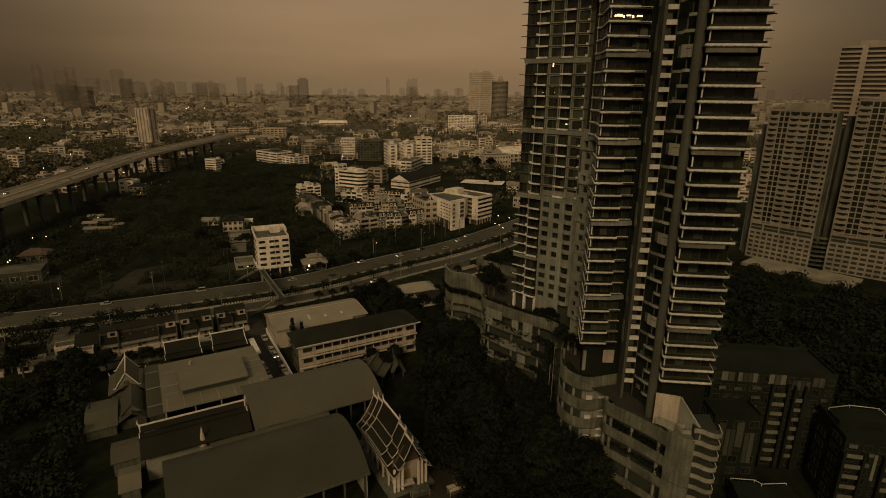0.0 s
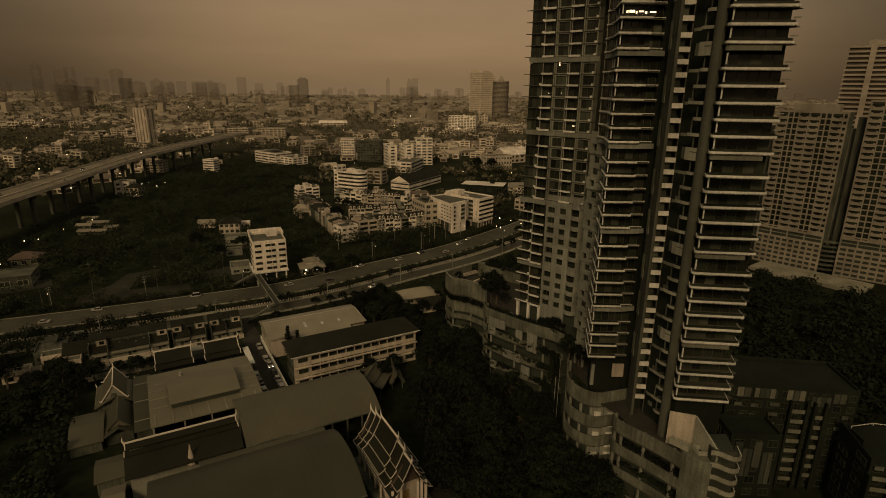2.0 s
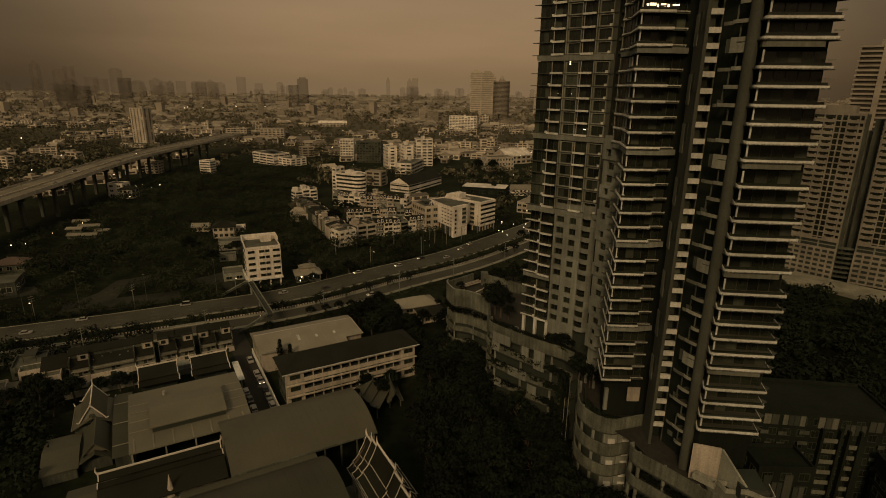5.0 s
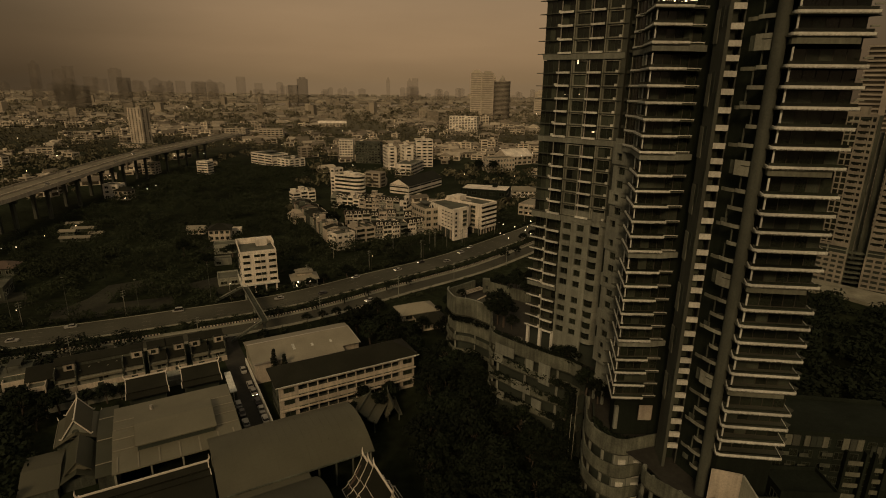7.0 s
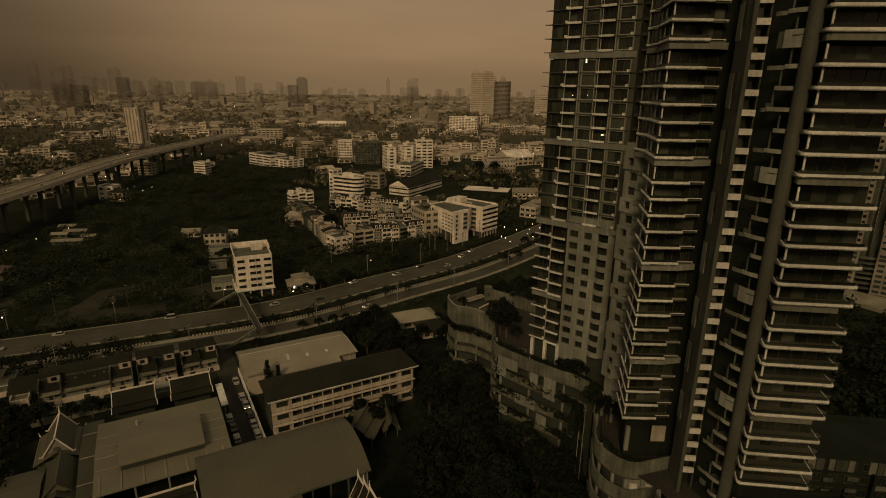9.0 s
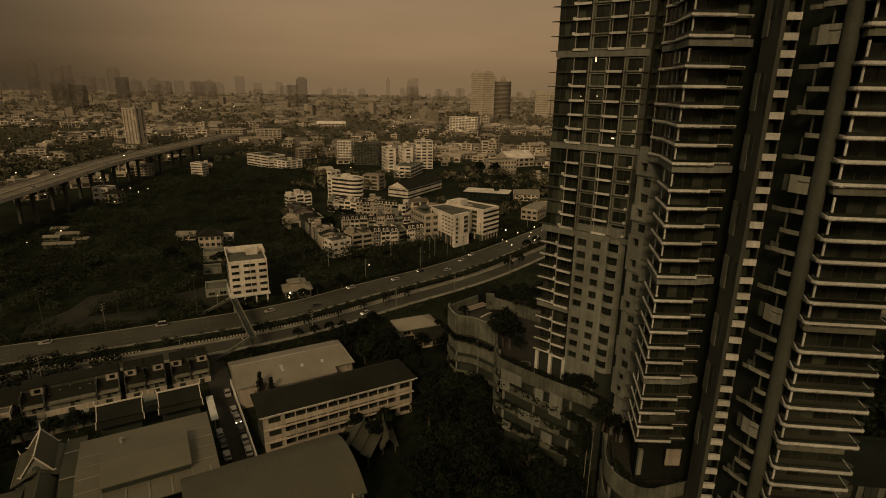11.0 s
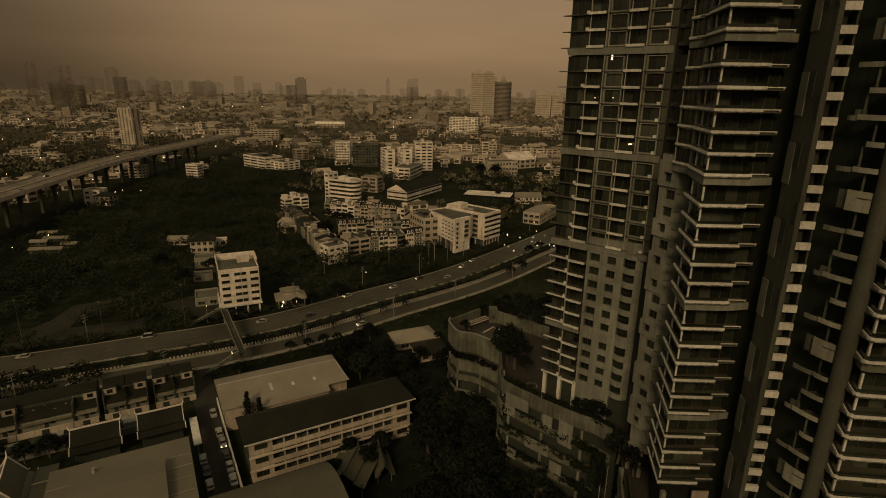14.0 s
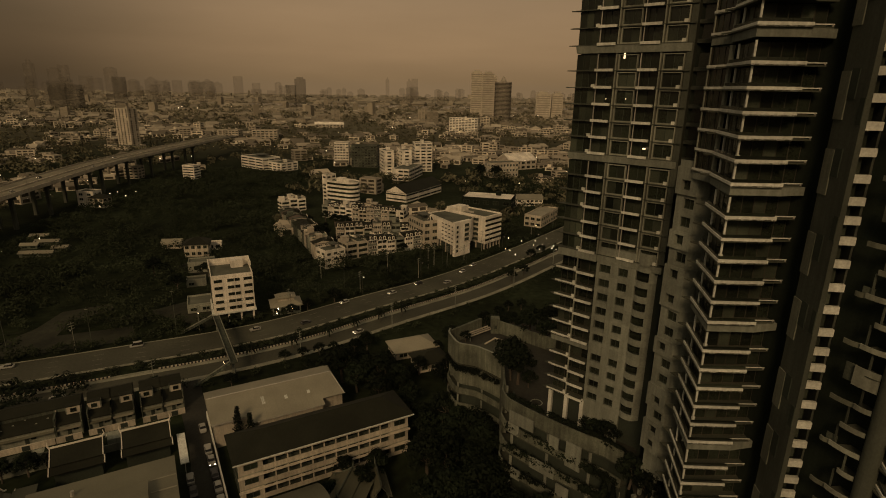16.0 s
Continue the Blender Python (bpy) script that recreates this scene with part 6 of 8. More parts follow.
B("apartment_block", "pale slab block with window grid", -128.0, 760.0, 0, 18, 14, 27, 8, WHITE, (5, 2), WIN_GREY)
B("school_building", "low school with dark gabled roof and white end wall", -26.0, 559.0, 60.8, 62, 21, 8.0, 2, WHITE, (3, 1), WIN_STRIP, (0.96, 0.3), "gable", TILE)
B("office_building", "white low office with dark glazed flank below the slab blocks", -39.0, 663.0, 75, 48, 19, 12.0, 3, WHITE, (8, 3), WIN_STRIP, (0.8, 0.45), top=("hut",))
B("hospital", "long white hospital block with rows of dark windows", 46.0, 1302.0, -16, 64, 18, 31, 9, WHITE, (9, 2), WIN_GREY, (0.7, 0.45), top=("hut",))
B("warehouse", "long low warehouse with white sheet roof", -267.0, 1371.0, 12, 66, 18, 8, 2, CREAM, (8, 2), WIN_GREY, roof="gable", roofmat=WHITE)
B("warehouse", "broad dark warehouse with pale flat roof edge", 37.6, 502.0, -15, 40, 26, 12, 2, BLACKWALL, (5, 3), WIN_DARK, deck=WHITE, top=("hut",))
B("warehouse", "pale flat roofed shop hall", 74.0, 527.0, 4, 22, 12, 6.0, 2, WHITE, (6, 2), WIN_GREY, roof="gable", roofmat=SHEETPALE)
B("office_building", "pale office with deep square window grid", 66.0, 684.0, 18, 34, 18, 16, 3, CREAM, (9, 4), WIN_PALE, (0.6, 0.55))
B("gymnasium", "hall with broad white gabled roof", 92.0, 752.0, 30, 40, 28, 11, 2, CREAM, (5, 3), WIN_GREY, roof="gable", roofmat=WHITE)
B("clinic", "stepped white clinic complex", -219.0, 720.0, -38, 44, 24, 13.0, 4, WHITE, (3, 3), WIN_STRIP, (0.85, 0.4), top=("canopy",))
B("clinic_wing", "lower white clinic wing with terraces", -188.0, 705.0, -38, 24, 24, 9, 3, WHITE, (3, 3), WIN_GREY, top=("canopy", "hut"))
B("apartment_block", "small white apartment block with strip windows", -264.0, 634.0, -15, 14, 10, 13.5, 5, WHITE, (1, 1), WIN_STRIP, (0.9, 0.36))
B("house", "ruined pale house with open upper floor", -284.0, 494.0, -6, 14, 10, 12, 3, WHITE, (2, 2), WIN_PALE, (0.5, 0.5))
B("house", "dark roofed house behind the pale house", -274.0, 491.0, -6, 12, 10, 8, 2, CREAM, (3, 2), WIN_GREY, roof="hip", roofmat=TILE)
B("house", "small pale house by the viaduct", -322.0, 630.0, 0, 15, 12, 12, 4, CREAM, (3, 2), WIN_GREY)
B("house", "villa with dark hipped roof and pale columns", -144.0, 369.0, 14, 13, 11, 7.5, 2, CREAM, (4, 3), WIN_GREY, roof="hip", roofmat=TILE, top=())
B("shed", "workshop with curved pale roof edge", -130.0, 341.0, 20, 13, 9, 5.0, 1, GREYWALL, (1, 1), WIN_GREY, deck=FLATROOF)
B("shed", "low pale outbuilding behind the office", -123.0, 318.0, 22, 9, 6, 3.0, 1, GREYWALL, (2, 1), WIN_GREY)
B("shed", "low workshop with dusty flat roof", -109.0, 289.0, 24, 10, 12, 3.2, 1, GREYWALL, (2, 2), WIN_GREY)
B("house", "small house with pale lean-to roofs", -165.0, 382.0, 10, 11, 7, 3.4, 1, CREAM, (3, 2), WIN_GREY, roof="gable", roofmat=SHEETPALE)
r = B("pavilion", "two-tier pale roofed roadside pavilion with lit front", -70.0, 287.5, 22, 12, 9, 4.0, 1, GREYWALL, (4, 3), WIN_DARK, roof="hip", roofmat=SHEETPALE)
part("upper_wall", Shape().box(-3.6, 3.6, -2.2, 2.6, 4.6, 7.0), CREAM, r)
part("upper_roof", hip_roof(7.2, 4.8, 7.0, 8.5, 0.8), SHEETPALE, r, "", pose(0, 0.2, 0))
for x, z0, w in ((-4.6, 0.6, 0.5), (-3.9, 2.6, 0.5), (1.6, 2.4, 0.7)):
    part("lit_sign", Shape().box(x, x + w, -4.75, -4.66, z0, z0 + 1.1), LAMP, r)
B("shed", "pale flat roofed roadside workshop", -214.0, 263.0, 24, 22, 16, 5.5, 1, STAINED, (3, 2), WIN_GREY)
B("house", "pale bungalow with tile roof", -229.0, 296.0, 18, 13, 10, 4.5, 1, STAINED, (3, 2), WIN_GREY, roof="hip", roofmat=TILE2)
for u, v, w in ((-70.5, 60.5, 7), (-64.0, 53.0, 5), (-80.0, 52.0, 8)):
    B("shed", "low stained roadside shed with pale wall", *place(u, v), 29, w, 5, 3.0, 1, CREAM, (2, 1), WIN_DARK, roofmat=SHEET, group="roadside sheds")
B("shed", "small white shed beside the villa", -138.5, 380.0, 14, 8, 4, 4.0, 1, WHITE, (2, 1), WIN_GREY)
for x, y, w in ((-255.4, 395.2, 10), (-246.7, 374.5, 9), (-232.0, 359.5, 17), (-242.0, 383.0, 13), (-226.0, 371.0, 8)):
    B("shed", "low hut with pale sheet roof in the scrub", x, y, 10, w, 4, 2.4, 1, STAINED, (2, 1), WIN_DARK, roof="gable", roofmat=SHEETPALE, group="scrub huts")
B("house", "house with brown hipped roof", -4.6, 239.5, 24, 11, 9, 3.3, 1, CREAM, (3, 3), WIN_GREY, roof="hip", roofmat=TILE, group="roadside houses")
B("house", "house with pale hipped roof", -11.5, 250.0, 24, 16, 10, 3.2, 1, CREAM, (3, 3), WIN_GREY, roof="hip", roofmat=SHEETPALE, group="roadside houses")
B("apartment_tower", "pale high-rise slab with dark window grid", -472.0, 896.0, -24, 29, 15, 57.5, 18, CREAM, (4, 2), WIN_VEIL, (0.4, 0.8), top=("hut",))
B("office_building", "pale office block with dark window rows by the expressway end", -367.0, 1038.0, -8, 25, 16, 18, 5, CREAM, (4, 2), WIN_GREY, (0.7, 0.5), sides=(0, 2))
B("office_building", "long pale office block with dark window rows", -309.0, 1030.0, 8, 42, 18, 19, 5, CREAM, (6, 2), WIN_GREY, (0.7, 0.5), sides=(0,))
B("parking_base", "pale low base of the high-rise slab", -474.0, 886.0, -24, 50, 30, 5, 2, CREAM, (8, 3), WIN_GREY)

# the dark low-rise condominium beside the podium: boarded top storeys, stacks of small balconies
def dark_condo(x, y, rot, w, d, h, floors, boards, stacks, strays=()):
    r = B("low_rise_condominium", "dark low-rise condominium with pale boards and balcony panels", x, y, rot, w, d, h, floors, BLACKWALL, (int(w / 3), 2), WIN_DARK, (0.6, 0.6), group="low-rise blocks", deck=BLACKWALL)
    f = -d / 2
    for x0, x1, z0, z1 in boards:
        n = max(1, int((x1 - x0) / 1.1))
        for k in range(n):
            a = x0 + (x1 - x0) * k / n
            part("board", Shape().box(a, a + (x1 - x0) / n - 0.12, f - 0.3 - 0.06 * (k % 2), f - 0.12, z0, z1), rng.choice((BALCONY, RECESS, SHAFT, SHAFT)), r)
    for x0, x1, z1, n in stacks:
        part("pilaster", Shape().box(x0 - 0.7, x0 - 0.2, f - 1.3, f, 0, h - 2.6), BLACKWALL, r)
        part("pilaster", Shape().box(x1 + 0.2, x1 + 0.7, f - 1.3, f, 0, h - 2.6), BLACKWALL, r)
        for k in range(n):
            z = z1 - 2.75 * k
            part("balcony_panel", Shape().box(x0, x1, f - 1.1, f - 0.95, z - 1.0, z), BALCONY, r)
            part("balcony_floor", Shape().box(x0, x1, f - 0.95, f, z - 1.15, z - 1.02), BLACKWALL, r)
    for x0, x1, z in strays:
        part("balcony_panel", Shape().box(x0, x1, f - 0.6, f - 0.45, z - 0.9, z), STAINED, r)
        part("balcony_floor", Shape().box(x0, x1, f - 0.45, f, z - 1.0, z - 0.88), BLACKWALL, r)
    return r


dark_condo(86.5, 132.5, -7, 30, 15, 27.5, 9, ((-12.8, -9.6, 24.9, 27.4), (-8.8, -4.0, 24.9, 27.4), (-1.3, 2.9, 24.7, 27.4), (4.4, 8.8, 23.5, 26.1), (9.2, 12.1, 24.7, 27.2)),
           ((0.1, 3.0, 22.7, 8), (5.6, 7.2, 21.4, 7)), ((-13.2, -11.5, 23.4), (-9.4, -7.6, 23.3), (-5.0, -2.9, 23.9), (-12.0, -10.6, 20.4), (-9.4, -7.9, 20.5), (-5.0, -2.9, 21.2), (-5.2, -3.2, 18.4), (11.8, 13.2, 21.6), (11.4, 13.0, 16.0), (10.6, 11.8, 18.4)))
dark_condo(73.4, 120.6, -2, 11.6, 8.0, 20.0, 6, ((-4.6, -2.9, 13.0, 18.8), (-2.7, -0.4, 9.5, 17.0), (-0.2, 1.6, 12.0, 19.0), (2.0, 4.4, 7.5, 16.0)), ())
dark_condo(105, 112, -12, 22, 14, 20.5, 7, ((-4.6, -3.8, 11.0, 17.8),), ((-10.6, -7.4, 17.8, 5), (-2.4, 0.8, 15.4, 4)), ((-6.0, -4.9, 18.2), (-6.6, -5.4, 15.4), (-10.4, -8.6, 20.0)))
for path, z in (([(70.9, 111.7), (76.4, 111.1), (77.3, 109.7), (83.5, 110.1), (84.4, 104.0), (69.5, 104.5)], 6.0), ([(95.4, 117.6), (101.4, 118.8), (107.6, 117.4), (106.5, 112.0), (95.0, 113.0)], 22.0)):
    r = thing("roof_terrace", pose(path[0][0], path[0][1], 0), "dark roof terrace with pale edge rails", "terrace", "roof terraces")
    part("floor", Shape().prism(path[::-1], 0 if z < 10 else 20.5, z), BLACKWALL, r, world=True)
    part("rail", Shape().wall(path[:4], 0.12, z + 0.45, z + 0.6), SLABPALE, r, world=True)
    for a in path[:4]:
        part("post", Shape().box(a[0] - 0.05, a[0] + 0.05, a[1] - 0.05, a[1] + 0.05, z, z + 0.45), SLABPALE, r, world=True)


# ---- shop-house quarter ----
def inside(x, y, poly):
    hit = False
    for i in range(len(poly)):
        (x0, y0), (x1, y1) = poly[i - 1], poly[i]
        if (y0 > y) != (y1 > y) and x < (x1 - x0) * (y - y0) / (y1 - y0) + x0:
            hit = not hit
    return hit


WIN_BAND2 = window_mesh("window", [STAINED, GLASS], 2)
QUARTER = [(-132, 486), (-104, 432), (-84, 380), (-72, 357), (-34, 369), (-22, 384), (-22, 420), (-30, 450), (-20, 486), (-60, 500)]
rng = random.Random(5)
QUARTER_TREES = [(-75, 452), (-78, 444), (-70, 446), (-82, 432), (-66, 430), (-58, 425), (-48, 428), (-36, 424), (-62, 385), (-56, 382), (-44, 388), (-96, 442), (-30, 432), (-86, 452)]


def arched_dormer():
    """A white round-headed dormer, one metre wide and two high, with a dark pane; it looks to -y."""
    s = Shape()
    for r0, y, mat in ((0.5, -0.3, 0), (0.3, -0.34, 1)):
        ring = [(-r0, 0.0 if mat == 0 else 0.3), (r0, 0.0 if mat == 0 else 0.3)] + [(r0 * math.cos(radians(a)), 1.4 + r0 * math.sin(radians(a))) for a in range(0, 181, 30)]
        n = len(ring)
        s.add([(x, y, z) for x, z in ring] + [(x, 1.5, z) for x, z in ring], [tuple(range(n))] + [((i + 1) % n, i, n + i, n + (i + 1) % n) for i in range(n)], mat)
    return s.mesh("dormer", [WHITE, GLASS])


DORMER = arched_dormer()


def shop_row(points, depth, low, high, walls=(WHITE, WHITE, CREAM, CREAM, GREYWALL)):
    """A terrace of narrow shop-houses whose fronts follow a line and look to its right."""
    for a, c in zip(points, points[1:]):
        d = Vector((c[0] - a[0], c[1] - a[1]))
        n = max(1, round(d.length / 5.8))
        w = d.length / n
        k = d.normalized()
        for i in range(n):
            q = Vector(a) + k * w * (i + 0.5) + Vector((-k.y, k.x)) * depth / 2
            h = rng.uniform(low, high)
            kind = rng.random()
            wall = rng.choice(walls)
            end = [0] + ([1] if i == 0 else []) + ([2] if i == n - 1 else [])
            r = B("shop_house", "pale concrete shop-house with cluttered flat roof" if kind < 0.32 else "pale shop-house with dark pitched roof", q.x, q.y, math.degrees(math.atan2(k.y, k.x)), w - 0.02, depth + rng.uniform(-0.8, 0.8), h, 3,
                  wall, (2 if rng.random() < 0.4 else 1, 2), rng.choice((WIN_BAND, WIN_BAND2, WIN_DARK)), (0.82, 0.52), "flat" if kind < 0.32 else "gable", rng.choice((TILE, TILE2, TILE)),
                  rng.sample(("hut", "tank", "canopy"), 2) if kind < 0.32 else (), "shop-houses", sides=end, deck=rng.choice((FLATROOF, STAINED, LANEASPH)))
            if kind >= 0.32:
                f = -depth / 2 - 0.9
                part("mansard", Shape().add([(-w / 2, f, h - 0.1), (w / 2, f, h - 0.1), (w / 2, f + 1.0, h + 2.3), (-w / 2, f + 1.0, h + 2.3), (-w / 2, f + 2.6, h - 0.1), (w / 2, f + 2.6, h - 0.1), (w / 2, f + 2.6, h + 2.3), (-w / 2, f + 2.6, h + 2.3)],
                                            [(0, 1, 2, 3), (3, 2, 6, 7), (1, 5, 6, 2), (4, 0, 3, 7), (5, 4, 7, 6), (1, 0, 4, 5)]), TILE, r)
                for x in (-w * 0.22, w * 0.22):
                    part("dormer", DORMER, None, r, "", pose(x, f + 0.25, h) @ Matrix.Diagonal((1.5, 1, 1.0, 1)))
                part("eave", Shape().box(-w / 2, w / 2, f - 0.3, f + 0.2, h - 0.35, h - 0.12), WHITE, r)
            if rng.random() < 0.6:
                part("fire_wall", Shape().box(w / 2 - 0.24, w / 2 - 0.03, -depth / 2 + 0.3, depth / 2 - 0.3, h, h + rng.uniform(1.0, 2.4)), rng.choice((WHITE, CREAM, STAINED)), r)


shop_row([(-64.4, 367), (-81.8, 404), (-109.8, 455)], 10.5, 8.2, 10.0, (CREAM, GREYWALL, STAINED, CREAM))
shop_row([(-55, 361), (-44, 369.5), (-8, 391)], 11, 8.0, 10.5)
shop_row([(-126, 480), (-110, 492)], 9, 8.5, 10.5)
shop_row([(-92, 468), (-67.5, 457.5), (-28.6, 448.5)], 11, 8.5, 10.8)
shop_row([(-69, 402), (-22, 408)], 11, 8.5, 10.5)
shop_row([(-84, 481), (-50, 474)], 10, 6.5, 9)
B("corner_house", "white four-storey corner house with square windows and roof terrace", -62.6, 353.0, 42, 12.5, 10, 9.6, 3, WHITE, (3, 2), WIN_GREY, (0.55, 0.42), top=("canopy", "tank"))


# ---- the city beyond ----
PARK = [(-262, 190), (-150, 240), (-60, 285), (2, 345), (-8, 392), (-60, 352), (-88, 366), (-110, 425), (-140, 495), (-138, 640), (-230, 690), (-300, 660), (-285, 500), (-272, 380)]
WOODS = ((-160, 60, 590, 655), (80, 180, 500, 640), (-330, -60, 1190, 1330), (-120, 150, 980, 1090), (-430, -180, 800, 900))
BLOCKS = [(-26, 559, 34, 40), (46, 1302, 40, 22), (-267, 1371, 40, 20), (-39, 663, 26, 32), (-95, 510, 55, 40), (-40, 700, 95, 45), (-20, 530, 34, 30), (40, 520, 40, 40), (75, 715, 50, 55), (-210, 715, 60, 45), (-466, 892, 40, 30), (10, 393, 45, 40), (-284, 494, 25, 20), (-263, 634, 16, 12)]


def near_line(x, y, line, r):
    return any((p.x - x) ** 2 + (p.y - y) ** 2 < r * r for p in line)


def far_city():
    rc = random.Random(21)
    near, dim = Shape(), Shape()
    trees, veiled = [], []
    y = 395.0
    while y < 4750:
        cell = 11.5 + 0.0125 * y + (22 if y > 2600 else 0)
        x = -0.95 * y - 60
        while x < 0.95 * y + 60:
            px, py = x + rc.uniform(-0.4, 0.4) * cell, y + rc.uniform(-0.4, 0.4) * cell
            x += cell
            if inside(px, py, PARK) or inside(px, py, QUARTER) or any(abs(px - a) < c and abs(py - b) < d for a, b, c, d in BLOCKS):
                continue
            if near_line(px, py, VIADUCT, 24) or near_line(px, py, ROAD, 24) or (py < 470 and (px < -250 or px > 60)) or (140 < px < 420 and 230 < py < 460):
                continue
            if 2550 < py < 2960 and -900 < px < 1100:
                continue
            woods = any(x0 < px < x1 and y0 < py < y1 for x0, x1, y0, y1 in WOODS)
            green = woods + noise.noise(Vector((px * 0.006, py * 0.004, 3.1))) + rc.uniform(-0.35, 0.35)
            if green > (-0.05 if py < 1500 else 0.12):
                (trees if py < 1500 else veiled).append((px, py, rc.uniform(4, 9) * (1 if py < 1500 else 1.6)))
                continue
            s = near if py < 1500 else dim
            w, d = rc.uniform(0.45, 1.0) * cell, rc.uniform(0.4, 0.8) * cell
            k = rc.random()
            h = rc.uniform(3.5, 6.8) if k < 0.8 else rc.uniform(7, 14) if k < 0.975 or py < 1400 else rc.uniform(18, 42)
            if h > 22:
                w, d = rc.uniform(14, 26), rc.uniform(12, 20)
            a = radians(rc.choice((12, 30, 30, -20, 75)) + rc.uniform(-4, 4))
            c, q = math.cos(a), math.sin(a)

            def tr(u, v):
                return (px + u * c - v * q, py + u * q + v * c)
            base = [tr(-w / 2, -d / 2), tr(w / 2, -d / 2), tr(w / 2, d / 2), tr(-w / 2, d / 2)]
            roof = rc.random()
            if roof < 0.5 or h > 11:
                s.prism(base, 0, h, 0)
                s.prism([tr(-w * 0.47, -d * 0.46), tr(w * 0.47, -d * 0.46), tr(w * 0.47, d * 0.46), tr(-w * 0.47, d * 0.46)], h, h + 0.4, 1)
                if rc.random() < 0.6:
                    u, v = rc.uniform(-0.2, 0.2) * w, rc.uniform(-0.1, 0.2) * d
                    s.prism([tr(u - 2, v - 2), tr(u + 2, v - 2), tr(u + 2, v + 2), tr(u - 2, v + 2)], h + 0.4, h + 3.2, 0)
            else:
                s.prism(base, 0, h * 0.8, 0)
                z0, z1 = h * 0.8, h * 0.8 + d * 0.26
                A = [tr(-w * 0.53, -d * 0.56), tr(w * 0.53, -d * 0.56), tr(w * 0.53, d * 0.56), tr(-w * 0.53, d * 0.56), tr(-w * 0.48, 0), tr(w * 0.48, 0)]
                s.add([(*p, z0) for p in A[:4]] + [(*p, z1) for p in A[4:]], [(0, 1, 5, 4), (1, 2, 5), (2, 3, 4, 5), (3, 0, 4), (3, 2, 1, 0)], 1)
            # window rows
            n = max(1, int(h / 3.3))
            if py < 1700:
                for f in range(n):
                    z = h * (0.8 if roof >= 0.5 and h <= 11 else 1.0) * (f + 0.5) / n
                    hh = 0.28 * h / n
                    for (u0, v0), (u1, v1) in (((-w * 0.45, -d / 2 - 0.12), (w * 0.45, -d / 2 - 0.12)), ((w / 2 + 0.12, -d * 0.42), (w / 2 + 0.12, d * 0.42)), ((-w / 2 - 0.12, d * 0.42), (-w / 2 - 0.12, -d * 0.42))):
                        m = max(1, int((abs(u1 - u0) + abs(v1 - v0)) / 6))
                        for g in range(m):
                            t0, t1 = (g + 0.12) / m, (g + 0.88) / m
                            p, r = tr(u0 + (u1 - u0) * t0, v0 + (v1 - v0) * t0), tr(u0 + (u1 - u0) * t1, v0 + (v1 - v0) * t1)
                            s.add([(*p, z - hh), (*r, z - hh), (*r, z + hh), (*p, z + hh)], [(0, 1, 2, 3)], 2)
        y += cell
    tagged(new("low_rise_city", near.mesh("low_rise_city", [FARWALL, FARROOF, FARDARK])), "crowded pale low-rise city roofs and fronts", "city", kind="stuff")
    tagged(new("distant_city", dim.mesh("distant_city", [VEILWALL, VEILROOF, VEILROOF])), "far city spread with haze put into its colours", "city", kind="stuff")
    return trees, veiled


CITY_TREES, VEILED_TREES = far_city()


def skyline_tower(x, y, w, d, h, rot, crown, mat=TOWERFAR):
    root = thing("skyline_tower", pose(x, y, 0, 0, 0, rot), "hazy high-rise on the skyline", "high-rise", "skyline towers")
    part("shaft", Shape().box(-w / 2, w / 2, -d / 2, d / 2, 0, h), mat, root)
    if crown == 1:
        part("crown", Shape().prism([(-w * 0.35, -d * 0.35), (w * 0.35, -d * 0.35), (w * 0.35, d * 0.35), (-w * 0.35, d * 0.35)], h, h * 1.12, 0, [(-w * 0.1, -d * 0.1), (w * 0.1, -d * 0.1), (w * 0.1, d * 0.1), (-w * 0.1, d * 0.1)]), mat, root)
    elif crown == 2:
        part("crown", Shape().box(-w * 0.3, w * 0.3, -d * 0.3, d * 0.3, h, h + 6), mat, root)
    if mat is not SKY and mat is not SKY2:
        for k in range(int(h / 7)):
            part("window_band", Shape().box(-w * 0.44, w * 0.44, -d / 2 - 0.2, -d / 2, 7 * k + 2, 7 * k + 4.6), VEILROOF, root)
    return root


TOWERPALE = surface("pale_tower_render", (0.50, 0.455, 0.385), 0.9, grain=0.03, amount=0.2, vary=0.1, bump=0)
# skyline haze put in as transparency, stronger for the farther set
SKY = surface("skyline_haze_far", (0.20, 0.18, 0.15), 0.95, grain=0.02, amount=0.15, vary=0.12, bump=0, faint=0.83)
SKY2 = surface("skyline_haze_near", (0.13, 0.12, 0.10), 0.95, grain=0.02, amount=0.15, vary=0.12, bump=0, faint=0.66)
rs = random.Random(8)
# tall neighbours of the river, a round tower beside twin slabs
for dx, w, h in ((-20, 37, 143), (18, 39, 140), (42, 9, 126)):
    skyline_tower(128 + dx, 1950, w, 30, h, -4, 2, TOWERPALE)


def round_tower():
    root = thing("round_tower", pose(166, 1660, 0), "round hazy high-rise with banded floors and domed top", "high-rise")
    part("shaft", Shape().cone((0, 0, 0), (0, 0, 112), 23, 23, 28), TOWERFAR, root)
    for k in range(30):
        part("floor_band", Shape().cone((0, 0, 6 + 3.5 * k), (0, 0, 7.6 + 3.5 * k), 23.5, 23.5, 28), FARDARK, root)
    part("crown", Shape().cone((0, 0, 112), (0, 0, 119), 9, 6, 16), TOWERFAR, root)
    part("dome", Shape().cone((0, 0, 119), (0, 0, 127), 6, 1, 16), TOWERFAR, root)


round_tower()
skyline_tower(312, 1840, 46, 24, 82, -6, 2, TOWERPALE)
